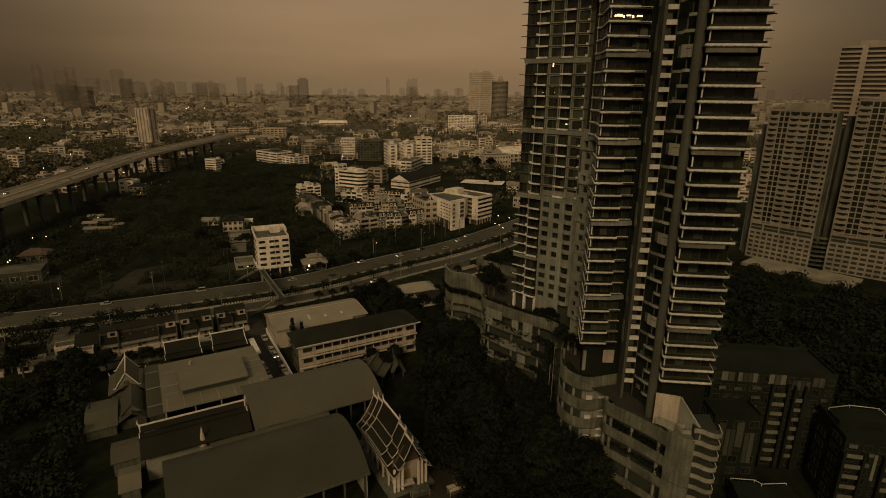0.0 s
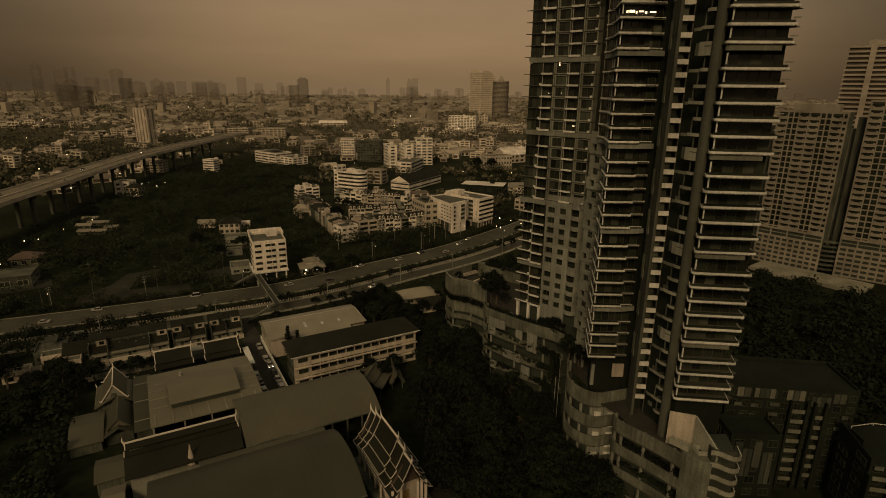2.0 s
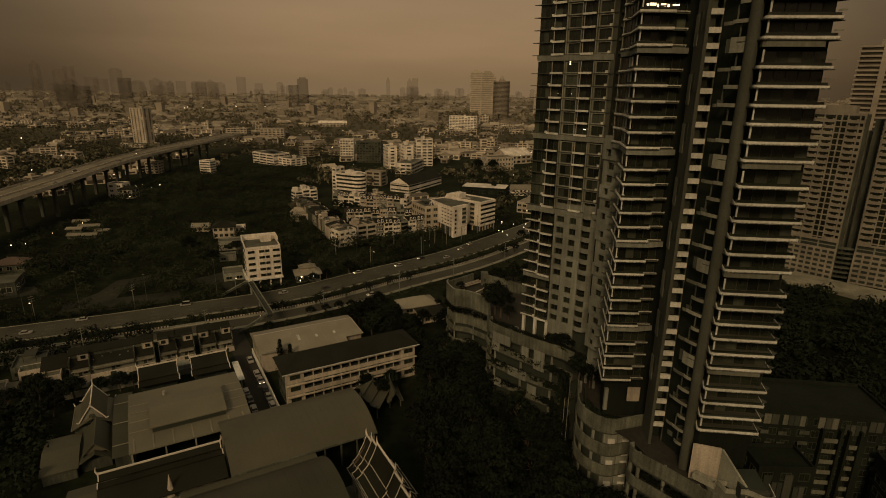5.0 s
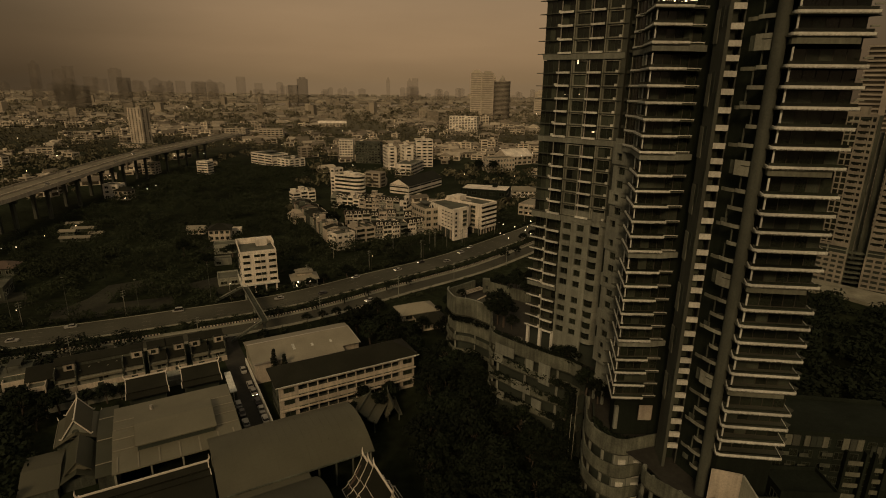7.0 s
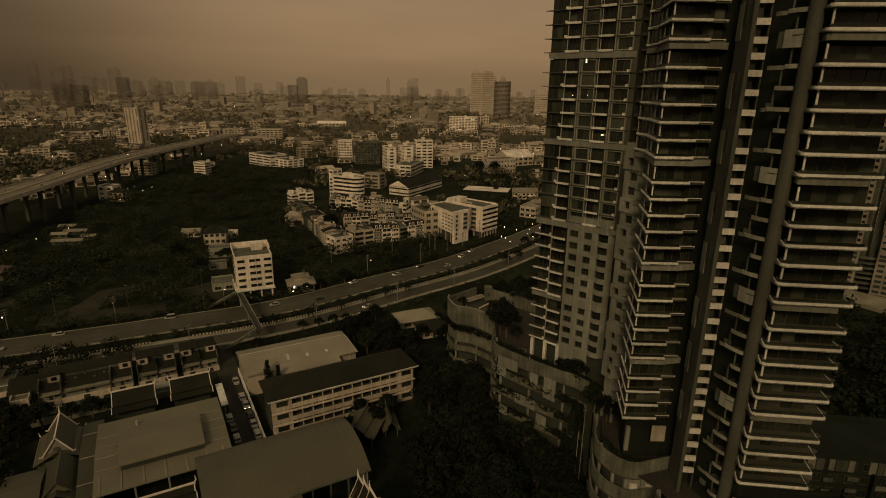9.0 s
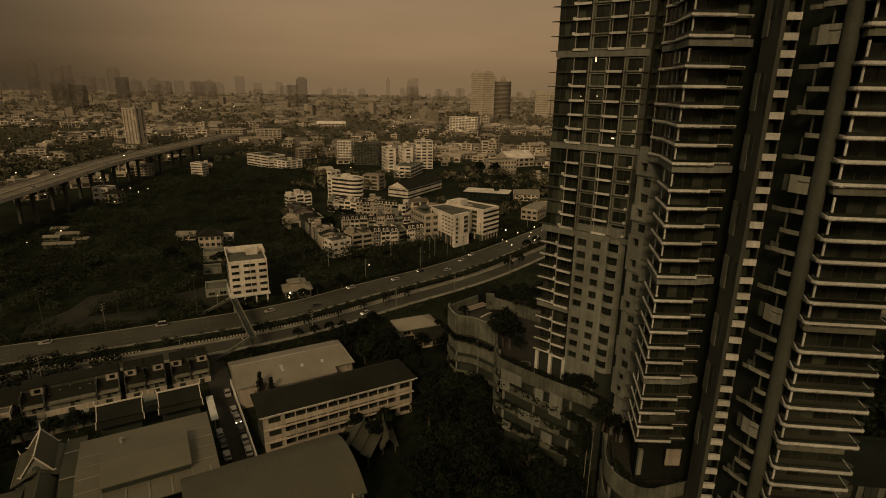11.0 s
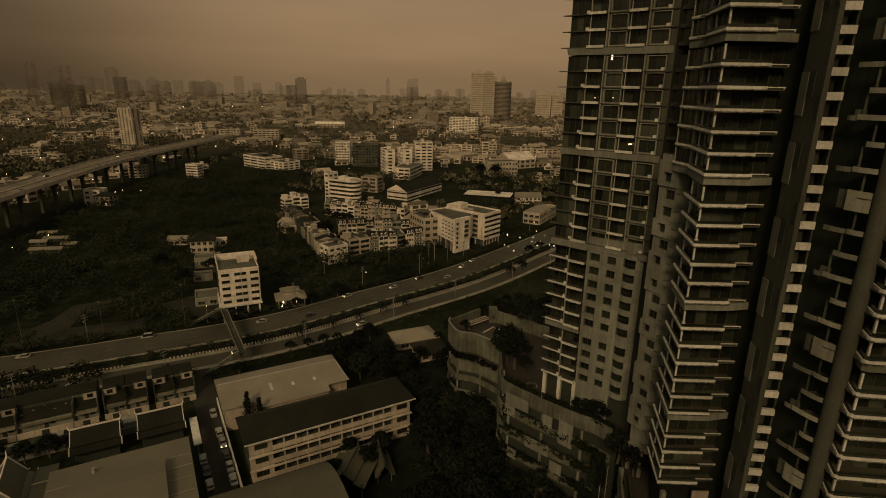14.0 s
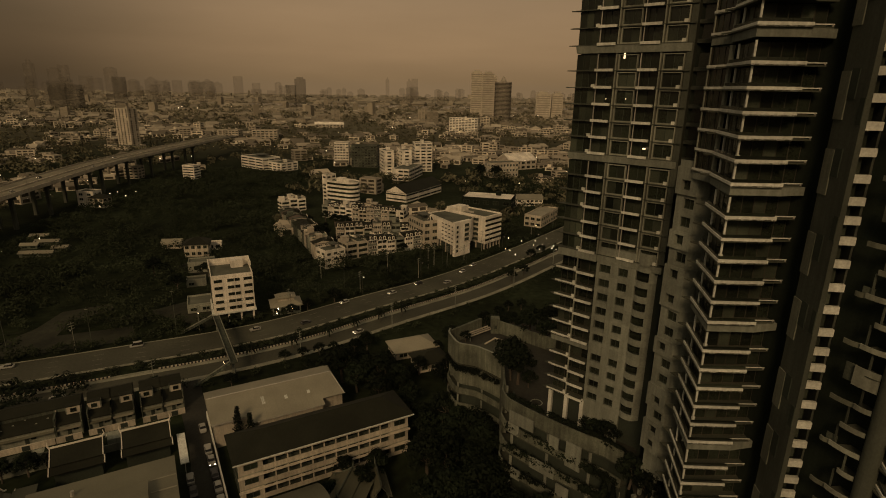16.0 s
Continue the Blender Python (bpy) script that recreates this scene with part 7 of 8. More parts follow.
skyline_tower(358, 1850, 34, 24, 80, -6, 2, TOWERPALE)
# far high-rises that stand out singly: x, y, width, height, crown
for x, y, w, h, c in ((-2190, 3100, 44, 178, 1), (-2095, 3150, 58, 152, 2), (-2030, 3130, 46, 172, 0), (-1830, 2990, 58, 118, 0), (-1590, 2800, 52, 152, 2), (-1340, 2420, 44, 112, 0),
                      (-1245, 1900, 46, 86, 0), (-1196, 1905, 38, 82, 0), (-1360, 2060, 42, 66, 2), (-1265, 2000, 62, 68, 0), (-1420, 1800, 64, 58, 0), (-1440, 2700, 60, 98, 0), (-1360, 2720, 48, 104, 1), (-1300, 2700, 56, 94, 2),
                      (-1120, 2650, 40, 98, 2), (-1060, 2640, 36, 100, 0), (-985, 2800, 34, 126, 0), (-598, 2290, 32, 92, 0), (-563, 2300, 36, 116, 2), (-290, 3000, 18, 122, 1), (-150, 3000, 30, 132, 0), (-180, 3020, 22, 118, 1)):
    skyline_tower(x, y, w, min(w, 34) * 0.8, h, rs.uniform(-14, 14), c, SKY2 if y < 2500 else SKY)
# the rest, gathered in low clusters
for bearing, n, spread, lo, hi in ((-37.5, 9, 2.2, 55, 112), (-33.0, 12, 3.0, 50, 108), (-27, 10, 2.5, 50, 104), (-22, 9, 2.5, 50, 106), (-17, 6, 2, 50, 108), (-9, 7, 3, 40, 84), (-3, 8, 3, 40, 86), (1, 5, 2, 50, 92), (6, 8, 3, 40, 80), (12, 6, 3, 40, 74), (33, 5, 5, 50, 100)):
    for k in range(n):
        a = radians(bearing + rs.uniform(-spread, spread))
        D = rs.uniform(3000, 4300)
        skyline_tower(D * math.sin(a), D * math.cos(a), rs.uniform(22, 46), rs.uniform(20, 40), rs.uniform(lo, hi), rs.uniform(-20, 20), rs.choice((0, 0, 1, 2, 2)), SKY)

# ---- trees ----
rt = random.Random(31)


def leaf_cloud(s, centre, radius, n, size, flat=0.7, mat=0):
    """A clump of small leaf sprays in a loose shell."""
    c = Vector(centre)
    for _ in range(n):
        d = Vector((rt.gauss(0, 1), rt.gauss(0, 1), rt.gauss(0, 1))).normalized()
        p = c + Vector((d.x, d.y, d.z * flat)) * radius * rt.uniform(0.45, 1.08)
        nrm = (d + Vector((rt.uniform(-0.7, 0.7), rt.uniform(-0.7, 0.7), rt.uniform(0, 0.9)))).normalized()
        a = nrm.orthogonal().normalized()
        b = nrm.cross(a)
        t = rt.uniform(0, 6.28)
        a, b = a * math.cos(t) + b * math.sin(t), b * math.cos(t) - a * math.sin(t)
        k = size * rt.uniform(0.6, 1.3)
        s.add([p - a * k, p - b * k * 0.55, p + a * k, p + b * k * 0.55], [(0, 1, 2, 3)], mat)


def tree_meshes(h, r, clumps, leaves, size):
    """Trunk with limbs, and the crown over them."""
    wood, crown = Shape(), Shape()
    fork = h * 0.36
    lean = Vector((rt.uniform(-0.4, 0.4), rt.uniform(-0.4, 0.4), 0))
    wood.cone((0, 0, -0.2), Vector((0, 0, fork)) + lean, 0.035 * h, 0.024 * h, 8)
    for k in range(clumps):
        a = 2.4 * k + rt.uniform(-0.4, 0.4)
        q = math.sqrt((k + 0.5) / clumps)
        R = r * q * rt.uniform(0.7, 0.95)
        tip = Vector((R * math.cos(a), R * math.sin(a), h * (0.86 - 0.34 * q * q) * rt.uniform(0.9, 1.06)))
        mid = (Vector((0, 0, fork)) + lean) * 0.5 + tip * 0.5 + Vector((0, 0, -0.05 * h))
        if k % 2 == 0 or clumps < 12:
            wood.cone(Vector((0, 0, fork * 0.92)) + lean, mid, 0.014 * h, 0.009 * h, 5)
            wood.cone(mid, tip, 0.009 * h, 0.003 * h, 5)
        leaf_cloud(crown, tip, r * rt.uniform(0.26, 0.42), leaves, size)
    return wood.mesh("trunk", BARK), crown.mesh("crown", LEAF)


KINDS = [tree_meshes(11, 5.0, 16, 95, 0.42), tree_meshes(14, 6.0, 20, 95, 0.46), tree_meshes(9, 3.6, 13, 90, 0.36), tree_meshes(12, 4.2, 15, 95, 0.4)]


def cypress_meshes():
    wood, crown = Shape().cone((0, 0, 0), (0, 0, 8), 0.16, 0.04, 6), Shape()
    for k in range(16):
        z = 1.2 + 0.48 * k
        leaf_cloud(crown, (0, 0, z), 1.15 * (1 - (k / 18) ** 1.4) + 0.1, 55, 0.22, 0.6)
    return wood.mesh("trunk", BARK), crown.mesh("crown", LEAF)


def palm_meshes():
    wood, crown = Shape(), Shape()
    for k in range(6):
        wood.cone((0.03 * k * k / 3, 0, 0.9 * k), (0.03 * (k + 1) ** 2 / 3, 0, 0.9 * (k + 1)), 0.17 - 0.01 * k, 0.16 - 0.01 * k, 8)
    for k in range(16):
        a = 2.4 * k
        up = 0.9 - 0.09 * k
        p = Vector((0.36, 0, 5.3))
        for j in range(6):
            q = p + Vector((math.cos(a), math.sin(a), up - 0.32 * j)) * 0.42
            side = Vector((-math.sin(a), math.cos(a), 0)) * (0.42 - 0.03 * j)
            dn = Vector((0, 0, -0.16))
            crown.add([p, p + side + dn, q + side + dn, q], [(0, 1, 2, 3)])
            crown.add([p, q, q - side + dn, p - side + dn], [(0, 1, 2, 3)])
            p = q
    return wood.mesh("trunk", BARK), crown.mesh("crown", LEAF)


CYPRESS, PALM = cypress_meshes(), palm_meshes()


def tree(x, y, kind, scale=1.0, z=0.0, name="tree", label="broad dark-leaved tree with an uneven crown", group="trees"):
    r = thing(name, pose(x, y, z, 0, 0, rt.uniform(0, 360)), label, "tree", group)
    r.scale = (scale * rt.uniform(0.92, 1.1), scale * rt.uniform(0.92, 1.1), scale * rt.uniform(0.9, 1.12))
    part("trunk", kind[0], None, r)
    part("crown", kind[1], None, r)
    return r


# the grove between the temple and the tower
GROVE = [(4, 96), (40, 88), (44, 112), (34, 128), (31, 150), (14, 172), (10, 196), (-2, 206), (-8, 190), (-2, 172), (-6, 150), (-2, 128), (6, 112)]
count = 0
for i in range(-3, 12):
    for j in range(0, 20):
        x, y = i * 5.6 + (j % 2) * 2.8 + rt.uniform(-1.4, 1.4), 88 + j * 6.0 + rt.uniform(-1.4, 1.4)
        if inside(x, y, GROVE):
            tree(x, y, KINDS[rt.randrange(4)], rt.uniform(0.8, 1.15), group="grove beside the temple")
# by the road, the school and the houses
for x, y, k, sc in ((-34, 226, 1, 0.95), (-28, 220, 0, 1.0), (-40, 228, 0, 0.8), (-22, 226, 1, 0.85), (-20, 214, 0, 0.9), (-14, 222, 3, 0.9), (-27, 232, 2, 0.9), (-10, 210, 0, 0.9), (2, 222, 1, 0.9), (-8, 232, 2, 0.9), (8, 240, 0, 1.0), (4, 252, 3, 0.9),
                    (12, 228, 1, 0.8), (-45, 224, 2, 0.8), (-52, 222, 2, 0.7), (-16, 200, 1, 0.9), (-6, 200, 0, 0.95), (-27, 170, 2, 0.75), (-20, 174, 2, 0.85), (-17, 182, 2, 0.7), (-93, 217, 2, 0.8), (-70, 222, 2, 0.6),
                    (-95, 277, 2, 0.7), (-88, 272, 2, 0.5), (-66, 282, 2, 0.7), (-60, 287, 2, 0.7), (-50, 297, 0, 0.8), (-77, 392, 1, 1.1), (-66, 420, 1, 1.0), (-24, 376, 2, 0.9), (58, 660, 1, 1.2), (40, 655, 1, 1.2),
                    (52, 368, 2, 0.9), (60, 380, 2, 0.8), (36, 330, 2, 0.8), (44, 340, 2, 0.8), (-122, 330, 0, 0.9), (-128, 308, 0, 0.9), (-150, 330, 0, 1.0), (-100, 310, 2, 0.9), (-104, 322, 0, 0.9)):
    tree(x, y, KINDS[k], sc)
for p in [q for q in beside(ROAD, 22.0) if -76 < q.x < -14][::2]:
    tree(p.x, p.y, PALM, 0.95, name="palm", label="small fan palm with a thin trunk by the road", group="roadside palms")
for u, v in ((4.9, 25.2), (7.7, 22.6)):
    x, y = place(u, v)
    tree(x, y, CYPRESS, 1.4, name="cypress", label="slim dark cypress beside the assembly hall", group="cypresses")
TEMPLE_TREES = ((-50, 37, 0, 0.6), (-44.5, 37, 1, 0.55), (-40.5, 37.4, 2, 0.6), (-57, 37, 1, 0.65), (-63, 43, 0, 0.6), (-69, 46, 2, 0.8), (-86, 52, 0, 0.7), (-90, 60, 1, 0.6), (-66, 38, 1, 0.8), (-74, 40, 0, 0.8), (-82, 46, 1, 0.8), (-62, 30, 0, 0.7), (-60, 36, 3, 0.8), (26.3, -1.0, 2, 0.8), (34.5, -3.6, 0, 0.7))
# planting on the podium decks
for x, y, z, k, sc in ((17.8, 189, 24.86, 0, 1.05), (19.0, 184, 24.86, 3, 1.0), (17.4, 186.0, 24.86, 2, 0.9), (21.5, 182.5, 24.86, 2, 0.6), (6.6, 207.4, 24.86, 2, 0.5), (34, 158.5, 24.86, 2, 0.75), (32.5, 161.5, 24.86, 2, 0.65), (37, 151, 21.3, 2, 0.9), (31.5, 164.6, 24.86, 2, 0.5), (39, 147, 21.3, 2, 0.85), (24.5, 228, 0, 1, 1.5), (19, 232, 0, 1, 1.6), (30, 222, 0, 1, 1.7), (9, 178, 0, 1, 0.7), (11, 186, 0, 1, 0.9), (12, 167, 0, 0, 0.8), (18, 160, 0, 3, 0.7), (24, 152, 0, 1, 0.75), (28, 147, 0, 3, 0.9), (30, 139, 0, 1, 0.8),
                       (25, 212, 24.86, 0, 0.7), (30, 208, 24.86, 0, 0.7), (36, 204, 24.86, 0, 0.8), (21, 216, 24.86, 0, 0.6), (33, 214, 24.86, 1, 0.7), (27, 217, 24.86, 3, 0.7), (38, 198, 24.86, 1, 0.6)):
    if z:
        tree(x, y, KINDS[k], sc, z, label="leafy tree planted on the podium deck", group="podium trees")
    else:
        tree(x, y, KINDS[k], sc)
for i, (x, y) in enumerate(((32.2, 154.6), (33.5, 152.8), (34.6, 150.8), (33.0, 153.6), (34.2, 151.6), (31.4, 155.6))):
    tree(x, y, CYPRESS, 1.25 if i < 4 else 0.9, (1.0, 2.0, 0.0, 12.0, 14.0, 6.0)[i], name="climber", label="narrow dark creeper climbing the podium wall", group="podium creepers")


def planter(path, z, n, label, off=0.5):
    s = Shape()
    for _ in range(n):
        k = rt.randrange(len(path) - 1)
        t = rt.random()
        x, y = along(path[k], path[k + 1], t)
        leaf_cloud(s, (x + off, y + off, z + rt.uniform(-0.9 if off < 0 else -0.2, 0.5)), rt.uniform(0.5, 1.1), 30, 0.24)
    return tagged(new("hedge", s.mesh("hedge", LEAF)), label, "hedge", kind="stuff")


planter([(14.6, 172.6), (30.2, 158.2), (35.4, 152.6)], 28.4, 170, "dark trailing hedge along the podium parapet")
planter([(43.4, 119.2), (52.0, 108.6)], 16.0, 60, "dark planting in the podium openings")
planter([(43.4, 119.2), (52.0, 108.6)], 10.2, 60, "dark planting in the lower podium openings")
planter([(14.6, 171.8), (29.8, 157.6), (35.0, 152.2)], 22.0, 90, "dark plants spilling from the parking deck", -0.3)
planter([(14.6, 171.8), (29.8, 157.6), (35.0, 152.2)], 16.6, 120, "dark plants spilling from the lower parking deck", -0.3)
planter([(1.6, 205.8), (4.2, 198.6), (8.6, 197.2), (15.2, 190.6)], 21.8, 90, "dark plants on the curved deck", -0.3)
planter([(14.6, 171.8), (29.8, 157.6), (35.0, 152.2)], 11.0, 120, "dark planting on the podium ledge", -0.3)
planter([(34.5, 137.8), (37.2, 130.4), (42, 129.2)], 23.0, 40, "dark planting on the rounded podium")


# ---- woods and scrub ----
def wood(name, spots, label, mat, leaves, size):
    s = Shape()
    for x, y, r in spots:
        h = r * rt.uniform(1.0, 1.5)
        for k in range(4):
            a = 1.6 * k + rt.random()
            leaf_cloud(s, (x + 0.5 * r * math.cos(a), y + 0.5 * r * math.sin(a), h * rt.uniform(0.55, 0.9)), r * rt.uniform(0.45, 0.7), leaves // 4, size * r / 4, 0.8)
    return tagged(new(name, s.mesh(name, mat)), label, "woodland", kind="stuff")


for x, y, k in ((-57.4, 240.2, 2), (-51.4, 243.0, 2), (-45.7, 244.8, 2), (-40.8, 246.5, 2), (-32.9, 247, 0), (-28.6, 249, 1), (-28.9, 236.2, 1), (-24.5, 236.4, 0), (-19.8, 231.7, 1), (-25.5, 227.0, 1), (2.5, 262, 0), (7.5, 265, 2), (12, 262, 0), (-1.9, 249.4, 2), (-41.8, 235.8, 0), (-35.3, 236.0, 0), (-15.9, 222.9, 1), (-12.6, 218.7, 1), (-11.1, 227.4, 3), (24.9, 285, 0), (29.7, 290, 2), (18, 272, 1), (-48, 234, 2), (36, 292, 0)):
    if not near_line(x, y, ROAD, 10):
        tree(x, y, KINDS[k], rt.uniform(0.5, 0.7) if k != 2 else 0.6, group="roadside trees")
for u, v, k, sc in TEMPLE_TREES:
    x, y = place(u, v)
    tree(x, y, KINDS[k], sc, group="temple trees")
DIRT = [(-169.7, 249.1), (-164.9, 264.2), (-165.8, 281.3), (-150.4, 291.4), (-145.3, 285.0), (-155.9, 271.5), (-150.7, 249.7), (-160.5, 241.0)]
spots = []
for i in range(2900):
    x, y = rt.uniform(-300, 2), rt.uniform(190, 690)
    if inside(x, y, PARK) and not near_line(x, y, ROAD, 13) and not near_line(x, y, VIADUCT, 15):
        clear = any(abs(x - a) < w and abs(y - b) < d for a, b, w, d in ((-144, 367, 12, 11), (-130, 338, 9, 10), (-123, 315, 9, 9), (-110, 290, 10, 16), (-138, 378, 6, 6), (-165, 380, 8, 7), (-92, 283, 12, 14), (-70, 287, 8, 7), (-232, 356, 10, 5), (-247, 371, 7, 5), (-242, 380, 8, 4), (-255, 392, 7, 4), (-214, 263, 16, 12), (-229, 296, 9, 8), (-284, 492, 14, 12), (-263, 630, 14, 12),
                                                                            (-145, 252, 26, 8), (-205, 262, 20, 12)))
        if not clear and not inside(x, y, DIRT):
            spots.append((x, y, rt.uniform(3.0, 5.4)))
wood("park_woods", spots, "dense dark scrub woodland inside the road bend", LEAFWOOD, 100, 0.5)
spots = []
for i in range(1500):
    x, y = rt.uniform(-300, -60), rt.uniform(70, 216)
    u, v = (TM.inverted() @ Vector((x, y, 0))).xy
    if (u < -62 or v < -50) and not (v > 36) and x < -78 and not near_line(x, y, ROAD, 34):
        spots.append((x, y, rt.uniform(2.2, 5.0)))
spots += [(p.x + rt.uniform(-2, 2), p.y + rt.uniform(-3, 3), rt.uniform(2.6, 4.0)) for o in (21, 30) for p in beside(ROAD, o) if -200 < p.x < -116 for k in range(2)]
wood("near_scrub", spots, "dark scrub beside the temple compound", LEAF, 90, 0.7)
spots = []
for i in range(1500):
    x, y = rt.uniform(66, 330), rt.uniform(90, 330)
    if x - 40 > (330 - y) * 0.12 and (x > 118 or y > 128) and not (x > 165 and y > 495 - 1.2 * x + 30 - 25) and not near_line(x, y, ROAD, 34):
        spots.append((x, y, rt.uniform(3, 6)))
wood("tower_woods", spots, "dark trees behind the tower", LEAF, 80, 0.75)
spots = [(rt.uniform(20, 125), rt.uniform(545, 650), rt.uniform(3.5, 6)) for k in range(110)]
spots += [(rt.uniform(38, 56), rt.uniform(418, 470), rt.uniform(2.5, 4.5)) for k in range(26)]
spots += [(rt.uniform(60, 110), rt.uniform(492, 515), rt.uniform(3, 5)) for k in range(24)]
wood("block_trees", [q for q in spots if not near_line(q[0], q[1], ROAD, 12)], "dark trees between the warehouses", LEAFWOOD, 70, 0.6)
spots = []
for (x0, y0), (x1, y1) in (((-130, 462), (-98, 402)), ((-98, 402), (-80, 360)), ((-54, 350), (-38, 358)), ((-38, 358), (-2, 382))):
    for k in range(22):
        t = rt.random()
        spots.append((x0 + (x1 - x0) * t + rt.uniform(-4, 2), y0 + (y1 - y0) * t + rt.uniform(-5, 1), rt.uniform(2.6, 4.4)))
wood("quarter_woods", [q for q in spots if not near_line(q[0], q[1], ROAD, 13)], "dark trees crowding the foot of the shop-houses", LEAFWOOD, 90, 0.55)
wood("city_trees", CITY_TREES, "trees with haze-paled leaves scattered between far roofs", LEAFFAR, 36, 1.0)
wood("veiled_trees", VEILED_TREES, "trees of the far city with haze painted into their leaves", VEILLEAF, 16, 1.5)
for x, y in QUARTER_TREES:
    tree(x, y, KINDS[rt.randrange(4)], rt.uniform(0.6, 0.85), group="quarter trees")
spots = []
for off in (12.8,):
    for p in beside(ROAD, off)[10:-8]:
        for k in range(11):
            spots.append((p.x + rt.uniform(-2.6, 2.6), p.y + rt.uniform(-2.6, 2.6), rt.uniform(0.7, 1.5)))
wood("median_shrubs", spots, "dark shrubs and weeds in the road median", LEAFWOOD, 60, 0.8)
spots = [(p.x + rt.uniform(-3, 3), p.y + rt.uniform(-3, 3), rt.uniform(1.0, 2.4)) for p in beside(ROAD, -12.4) for k in range(6)]
spots += [(p.x + rt.uniform(-2, 2), p.y + rt.uniform(-2, 2), rt.uniform(0.8, 2.0)) for p in beside(ROAD, 35)[20:-14] for k in range(2)]
wood("verge_shrubs", spots, "dark shrubs along the road verges", LEAFWOOD, 60, 0.8)


# ---- cars, lamps, poles ----
def car(m, paint, label, lights=False, van=False):
    r = thing("car", m, label, "car", "cars")
    s = Shape()
    L, W, H = (2.3, 0.88, 1.95) if van else (2.2, 0.88, 1.45)
    s.prism([(-W, -L + 0.2), (-W + 0.2, -L), (W - 0.2, -L), (W, -L + 0.2), (W, L - 0.3), (W - 0.25, L), (-W + 0.25, L), (-W, L - 0.3)], 0.3, 0.88)
    part("body", s, paint, r)
    a, c = (-L + 0.15, L - 0.7) if van else (-L + 0.5, L - 1.3)
    part("cabin", Shape().prism([(-W + 0.06, a), (W - 0.06, a), (W - 0.06, c), (-W + 0.06, c)], 0.88, H - 0.08, 0, [(-W + 0.2, a + 0.35), (W - 0.2, a + 0.35), (W - 0.2, c - 0.5), (-W + 0.2, c - 0.5)]), CARGLASS, r)
    part("roof", Shape().box(-W + 0.2, W - 0.2, a + 0.36, c - 0.5, H - 0.08, H), paint, r)
    for x in (-W + 0.02, W - 0.24):
        for y in (-L + 0.75, L - 0.8):
            part("wheel", Shape().cone((x, y, 0.32), (x + 0.22, y, 0.32), 0.32, 0.32, 12), TYRE, r)
    if lights:
        for x in (-0.62, 0.62):
            part("headlight", Shape().box(x - 0.2, x + 0.2, L - 0.02, L + 0.06, 0.58, 0.8), LAMP, r)
    return r


def road_pose(off, i, back=False, z=0.06):
    line = beside(ROAD, off)
    p, q = line[i], line[i + 1]
    a = math.degrees(math.atan2(q.y - p.y, q.x - p.x)) - 90 + (180 if back else 0)
    return pose(p.x, p.y, z, 0, 0, a)


for off, i, back, kind, lit in ((-5.5, 34, True, 0, False), (-2, 37, True, 1, False), (-6, 44, True, 0, True), (2.5, 41, False, 1, False), (-2, 49, True, 0, False), (-6, 57, True, 1, False), (-5, 63, True, 0, False), (2, 60, False, 0, False), (-6, 69, True, 2, False),
                                (-2, 75, True, 0, False), (3, 78, False, 1, False), (-6, 82, True, 0, True), (-2, 86, True, 0, True), (-5, 89, True, 1, True), (3, 91, False, 0, False), (-3, 94, True, 0, True), (-6, 96, True, 0, True), (24, 49, True, 0, True),
                                (23, 54, False, 1, False), (25, 66, False, 0, False), (22, 73, True, 1, True), (25, 80, True, 0, True), (-6, 29, True, 1, False), (3, 27, False, 0, False)):
    if i < len(ROAD) - 2:
        car(road_pose(off, i, back), (CARWHITE, CARDARK, CARWHITE)[kind], ("white car driving on the wide road", "dark car driving on the wide road", "white van driving on the wide road")[kind], lit, kind == 2)
for k, (u, v) in enumerate(((-3.2, 27.0), (-3.0, 21.6), (-2.9, 15.8), (-2.8, 10.1), (-2.8, 4.6), (-8.4, 10.9), (-8.3, 5.1), (-3.4, 38.0), (-8.6, 16.4))):
    x, y = place(u, v)
    car(pose(x, y, 0.06, 0, 0, 29 + 180 * (k % 2)), CARDARK if k in (2, 5) else CARWHITE, "dark car parked in the narrow lane" if k in (2, 5) else "white car parked in the narrow lane", k == 1)
for k in range(7):
    x, y = place(36 + 1.0 * k, 15.5 + (k % 2) * 4.5)
    car(pose(x, y, 0.02, 0, 0, 29 + 90 * (k % 2)), CARDARK, "dark car parked behind the school")
for k, i in enumerate(range(1, len(VIADUCT) - 20, 4)):
    p, q = VIADUCT[i + 3], VIADUCT[i + 4]
    d = (q - p).normalized()
    n = Vector((d.y, -d.x)) * (6.5 if k % 2 else -6)
    a = math.degrees(math.atan2(d.y, d.x)) - 90 + (0 if k % 2 else 180)
    car(pose(p.x + n.x, p.y + n.y, 25.2, 0, 0, a), CARWHITE if k % 3 else CARDARK, "car on the elevated expressway", k % 2 == 0)


def street_lamp(x, y, rot, h=9.0, z=0.0, lit=True):
    r = thing("street_lamp", pose(x, y, z, 0, 0, rot), "tall thin street lamp with a curved arm" + (", lit" if lit else ""), "street lamp", "street lamps")
    part("pole", Shape().cone((0, 0, 0), (0, 0, h), 0.09, 0.05, 8), DARKFRAME, r)
    part("arm", Shape().beam((0, 0, h), (1.8, 0, h + 0.35), 0.09), DARKFRAME, r)
    part("lamp_head", Shape().box(1.4, 2.2, -0.16, 0.16, h + 0.22, h + 0.42), METAL, r)
    if lit:
        part("bulb", Shape().cone((1.8, 0, h - 0.12), (1.8, 0, h + 0.2), 0.16, 0.2, 8), LAMP, r)


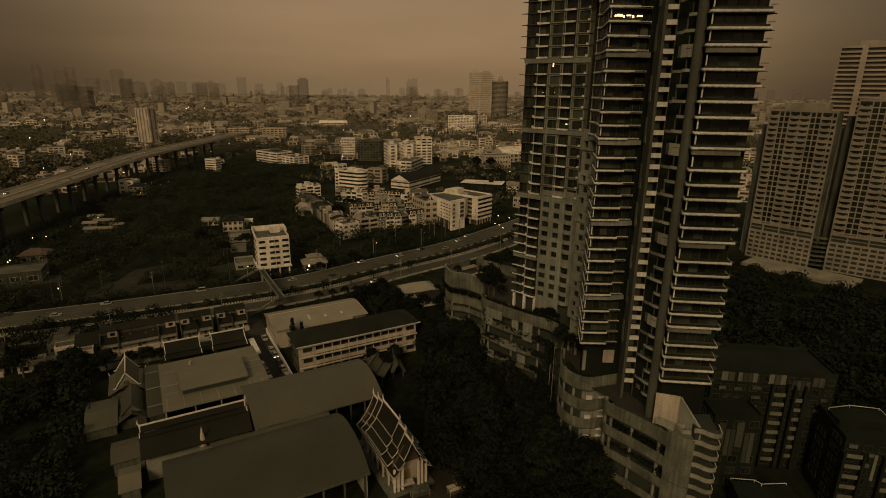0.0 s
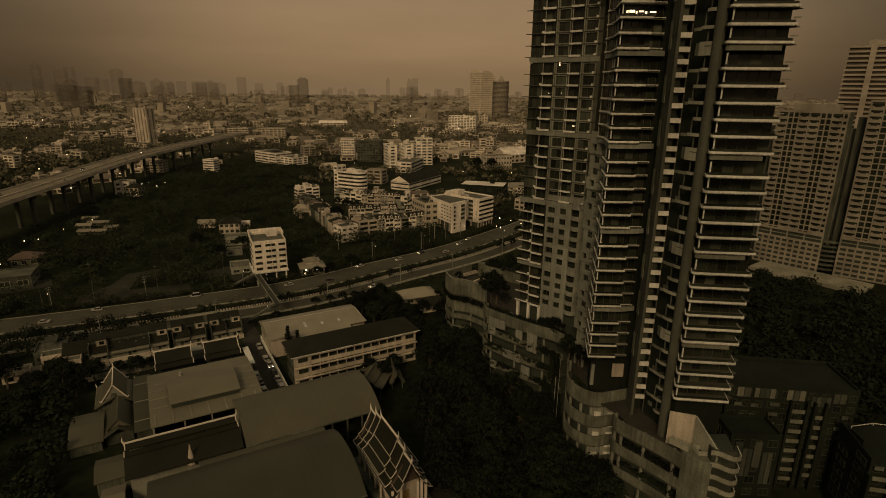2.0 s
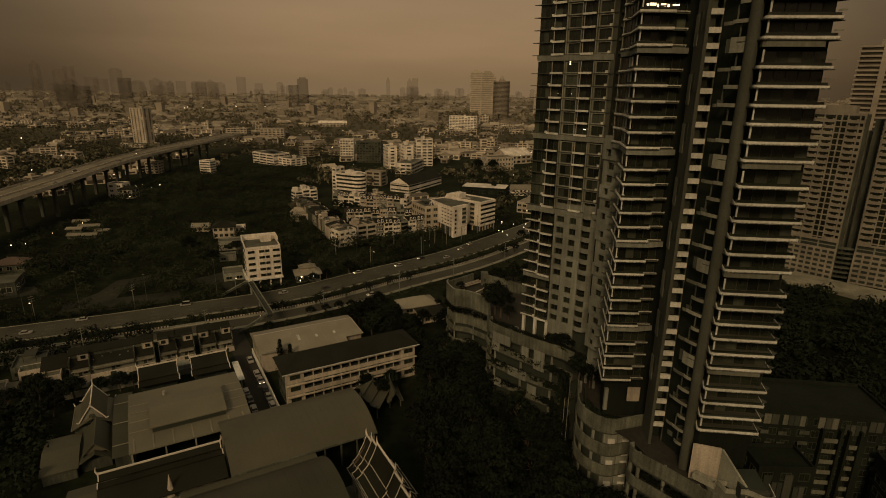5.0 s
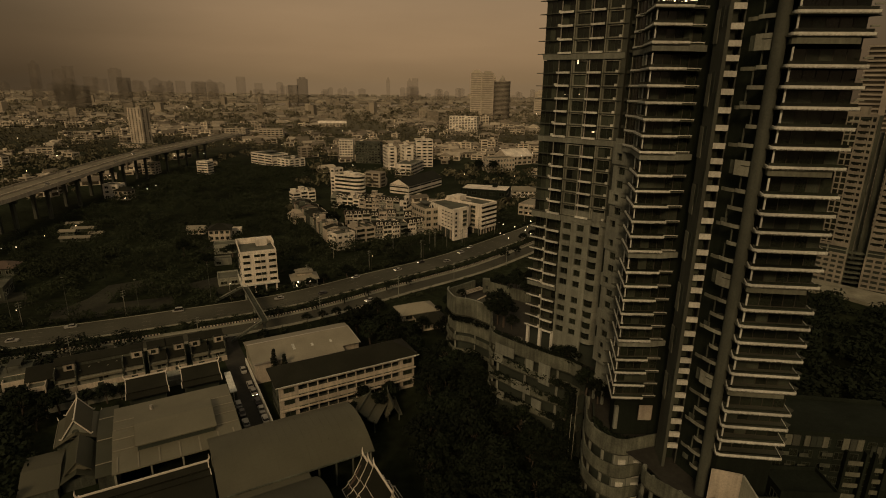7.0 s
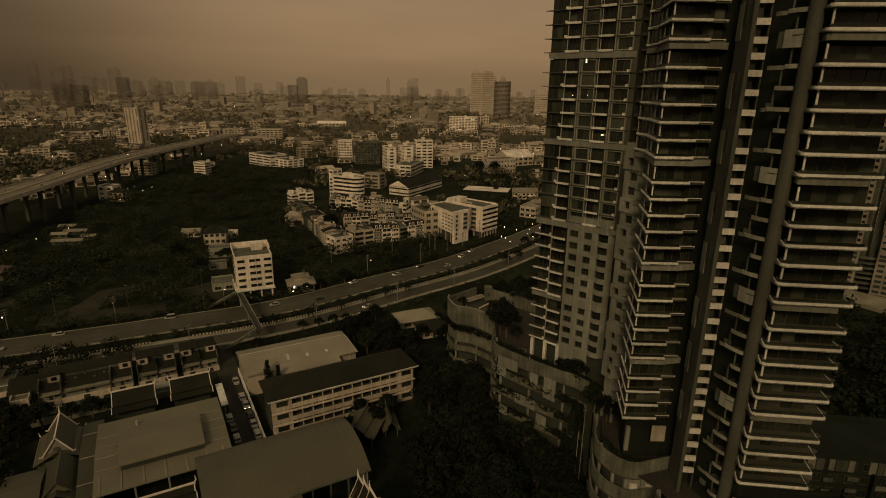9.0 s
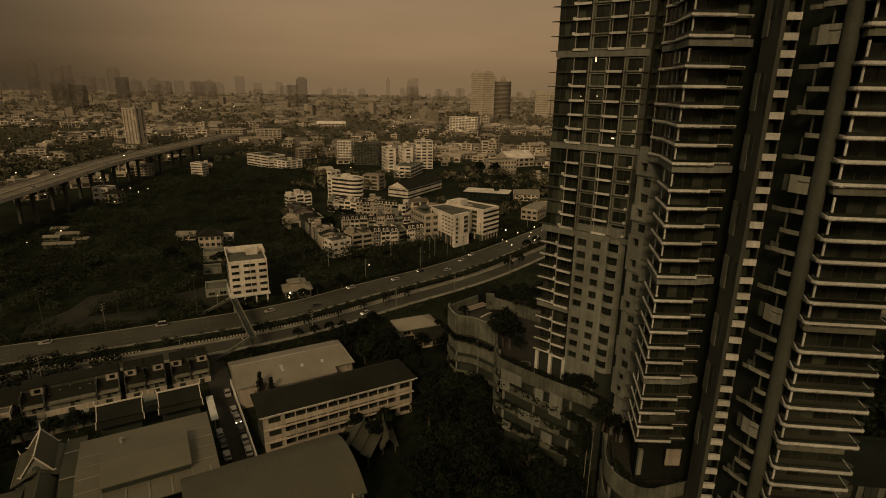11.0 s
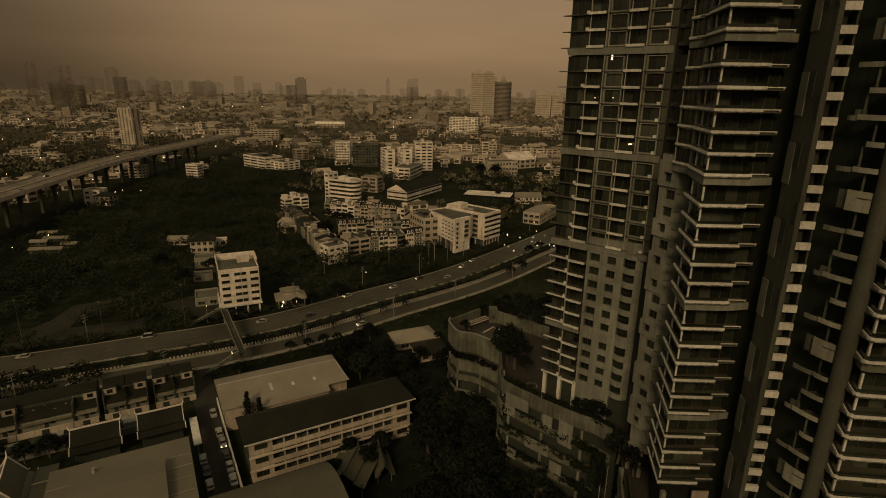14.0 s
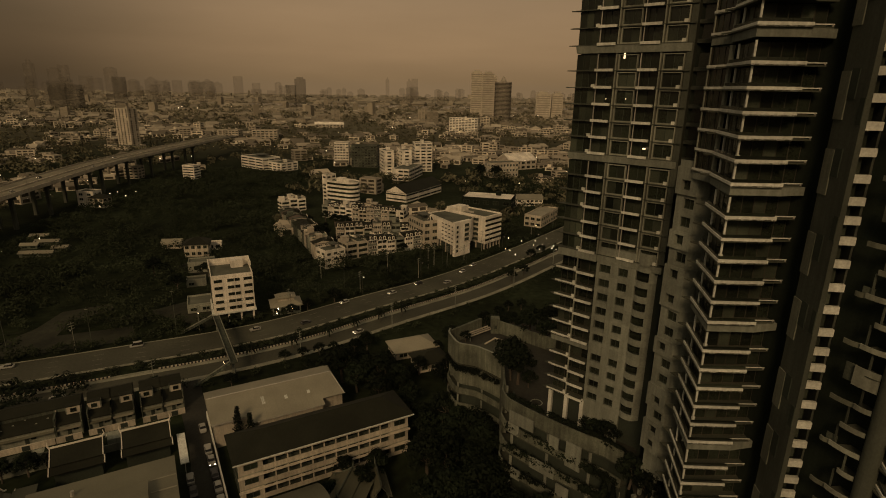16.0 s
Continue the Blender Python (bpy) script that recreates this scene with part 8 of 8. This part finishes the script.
for i in range(30, len(ROAD) - 10, 6):
    p = beside(ROAD, -10.5)[i]
    street_lamp(p.x, p.y, -60, lit=i % 12 == 0)
for i in range(6, len(VIADUCT) - 10, 4):
    p = VIADUCT[i]
    street_lamp(p.x, p.y, 0 if i % 8 else 180, 8.0, 25.2, False)


def utility_pole(x, y, rot, h=11.0):
    r = thing("utility_pole", pose(x, y, 0, 0, 0, rot), "grey concrete utility pole with crossarms", "utility pole", "utility poles")
    part("pole", Shape().cone((0, 0, 0), (0, 0, h), 0.17, 0.1, 8), GREYWALL, r)
    for z in (h - 0.5, h - 1.5, h - 2.6):
        part("crossarm", Shape().box(-1.1, 1.1, -0.07, 0.07, z, z + 0.14), GREYWALL, r)
    return r


for x, y in ((-8.1, 349.3), (-4.9, 353.1), (-29.5, 337.7), (2.4, 349.8), (-63.5, 330.5), (24.0, 385.0), (29.0, 388.0)):
    utility_pole(x, y, 40, 13.0)
for off, i0 in ((-12.6, 30), (30.6, 46)):
    row = beside(ROAD, off)[i0:len(ROAD) - 8:6]
    for p in row:
        utility_pole(p.x, p.y, 60)
    w = Shape()
    for a, c in zip(row, row[1:]):
        for o, z in ((-1.0, 10.6), (1.0, 10.6), (0.9, 9.6), (-0.8, 8.5)):
            for k in range(5):
                t0, t1 = k / 5, (k + 1) / 5
                A, C = a + (c - a) * t0, a + (c - a) * t1
                w.beam((A.x, A.y + o, z - 2.0 * t0 * (1 - t0)), (C.x, C.y + o, z - 2.0 * t1 * (1 - t1)), 0.035)
    tagged(new("power_lines", w.mesh("power_lines", TYRE)), "sagging black power lines along the road", "cable", kind="stuff")
for x, y, h in ((-107, 262, 19), (-158, 240, 20), (-135, 252, 15), (-176, 232, 16), (-48, 312, 14), (-12, 345, 15), (0, 358, 16)):
    r = thing("mast", pose(x, y, 0), "thin grey steel mast in the scrub", "mast", "masts")
    part("pole", Shape().cone((0, 0, 0), (0, 0, h), 0.12, 0.06, 6), STAINED, r)
    part("bracket", Shape().box(-0.6, 0.6, -0.06, 0.06, h - 1, h - 0.85), GREYWALL, r)

# scattered lights of the town at dusk
lights = Shape()
rl = random.Random(4)
for k in range(48):
    b = radians(rl.uniform(-37, 12))
    D = rl.choice((rl.uniform(480, 900), rl.uniform(700, 2400)))
    x, y, z = D * math.sin(b), D * math.cos(b), rl.uniform(7, 20)
    if inside(x, y, PARK):
        continue
    q = 0.00048 * D
    lights.cone((x, y, z - q), (x, y, z + q), q, q * 0.6, 6)
for k in range(16):
    x, y = 38 + rl.uniform(0, 34), 372 + rl.uniform(-8, 44)
    lights.cone((x, y, 3), (x, y, 3.5), 0.24, 0.14, 6)
for k in range(14):
    p = VIADUCT[rl.randrange(12, 34)]
    x, y = p.x + rl.uniform(18, 46), p.y + rl.uniform(-10, 10)
    lights.cone((x, y, 5), (x, y, 5.5), 0.25, 0.15, 6)
tagged(new("town_lights", lights.mesh("town_lights", LAMP)), "scattered small white lamps of the town", "light", kind="stuff")
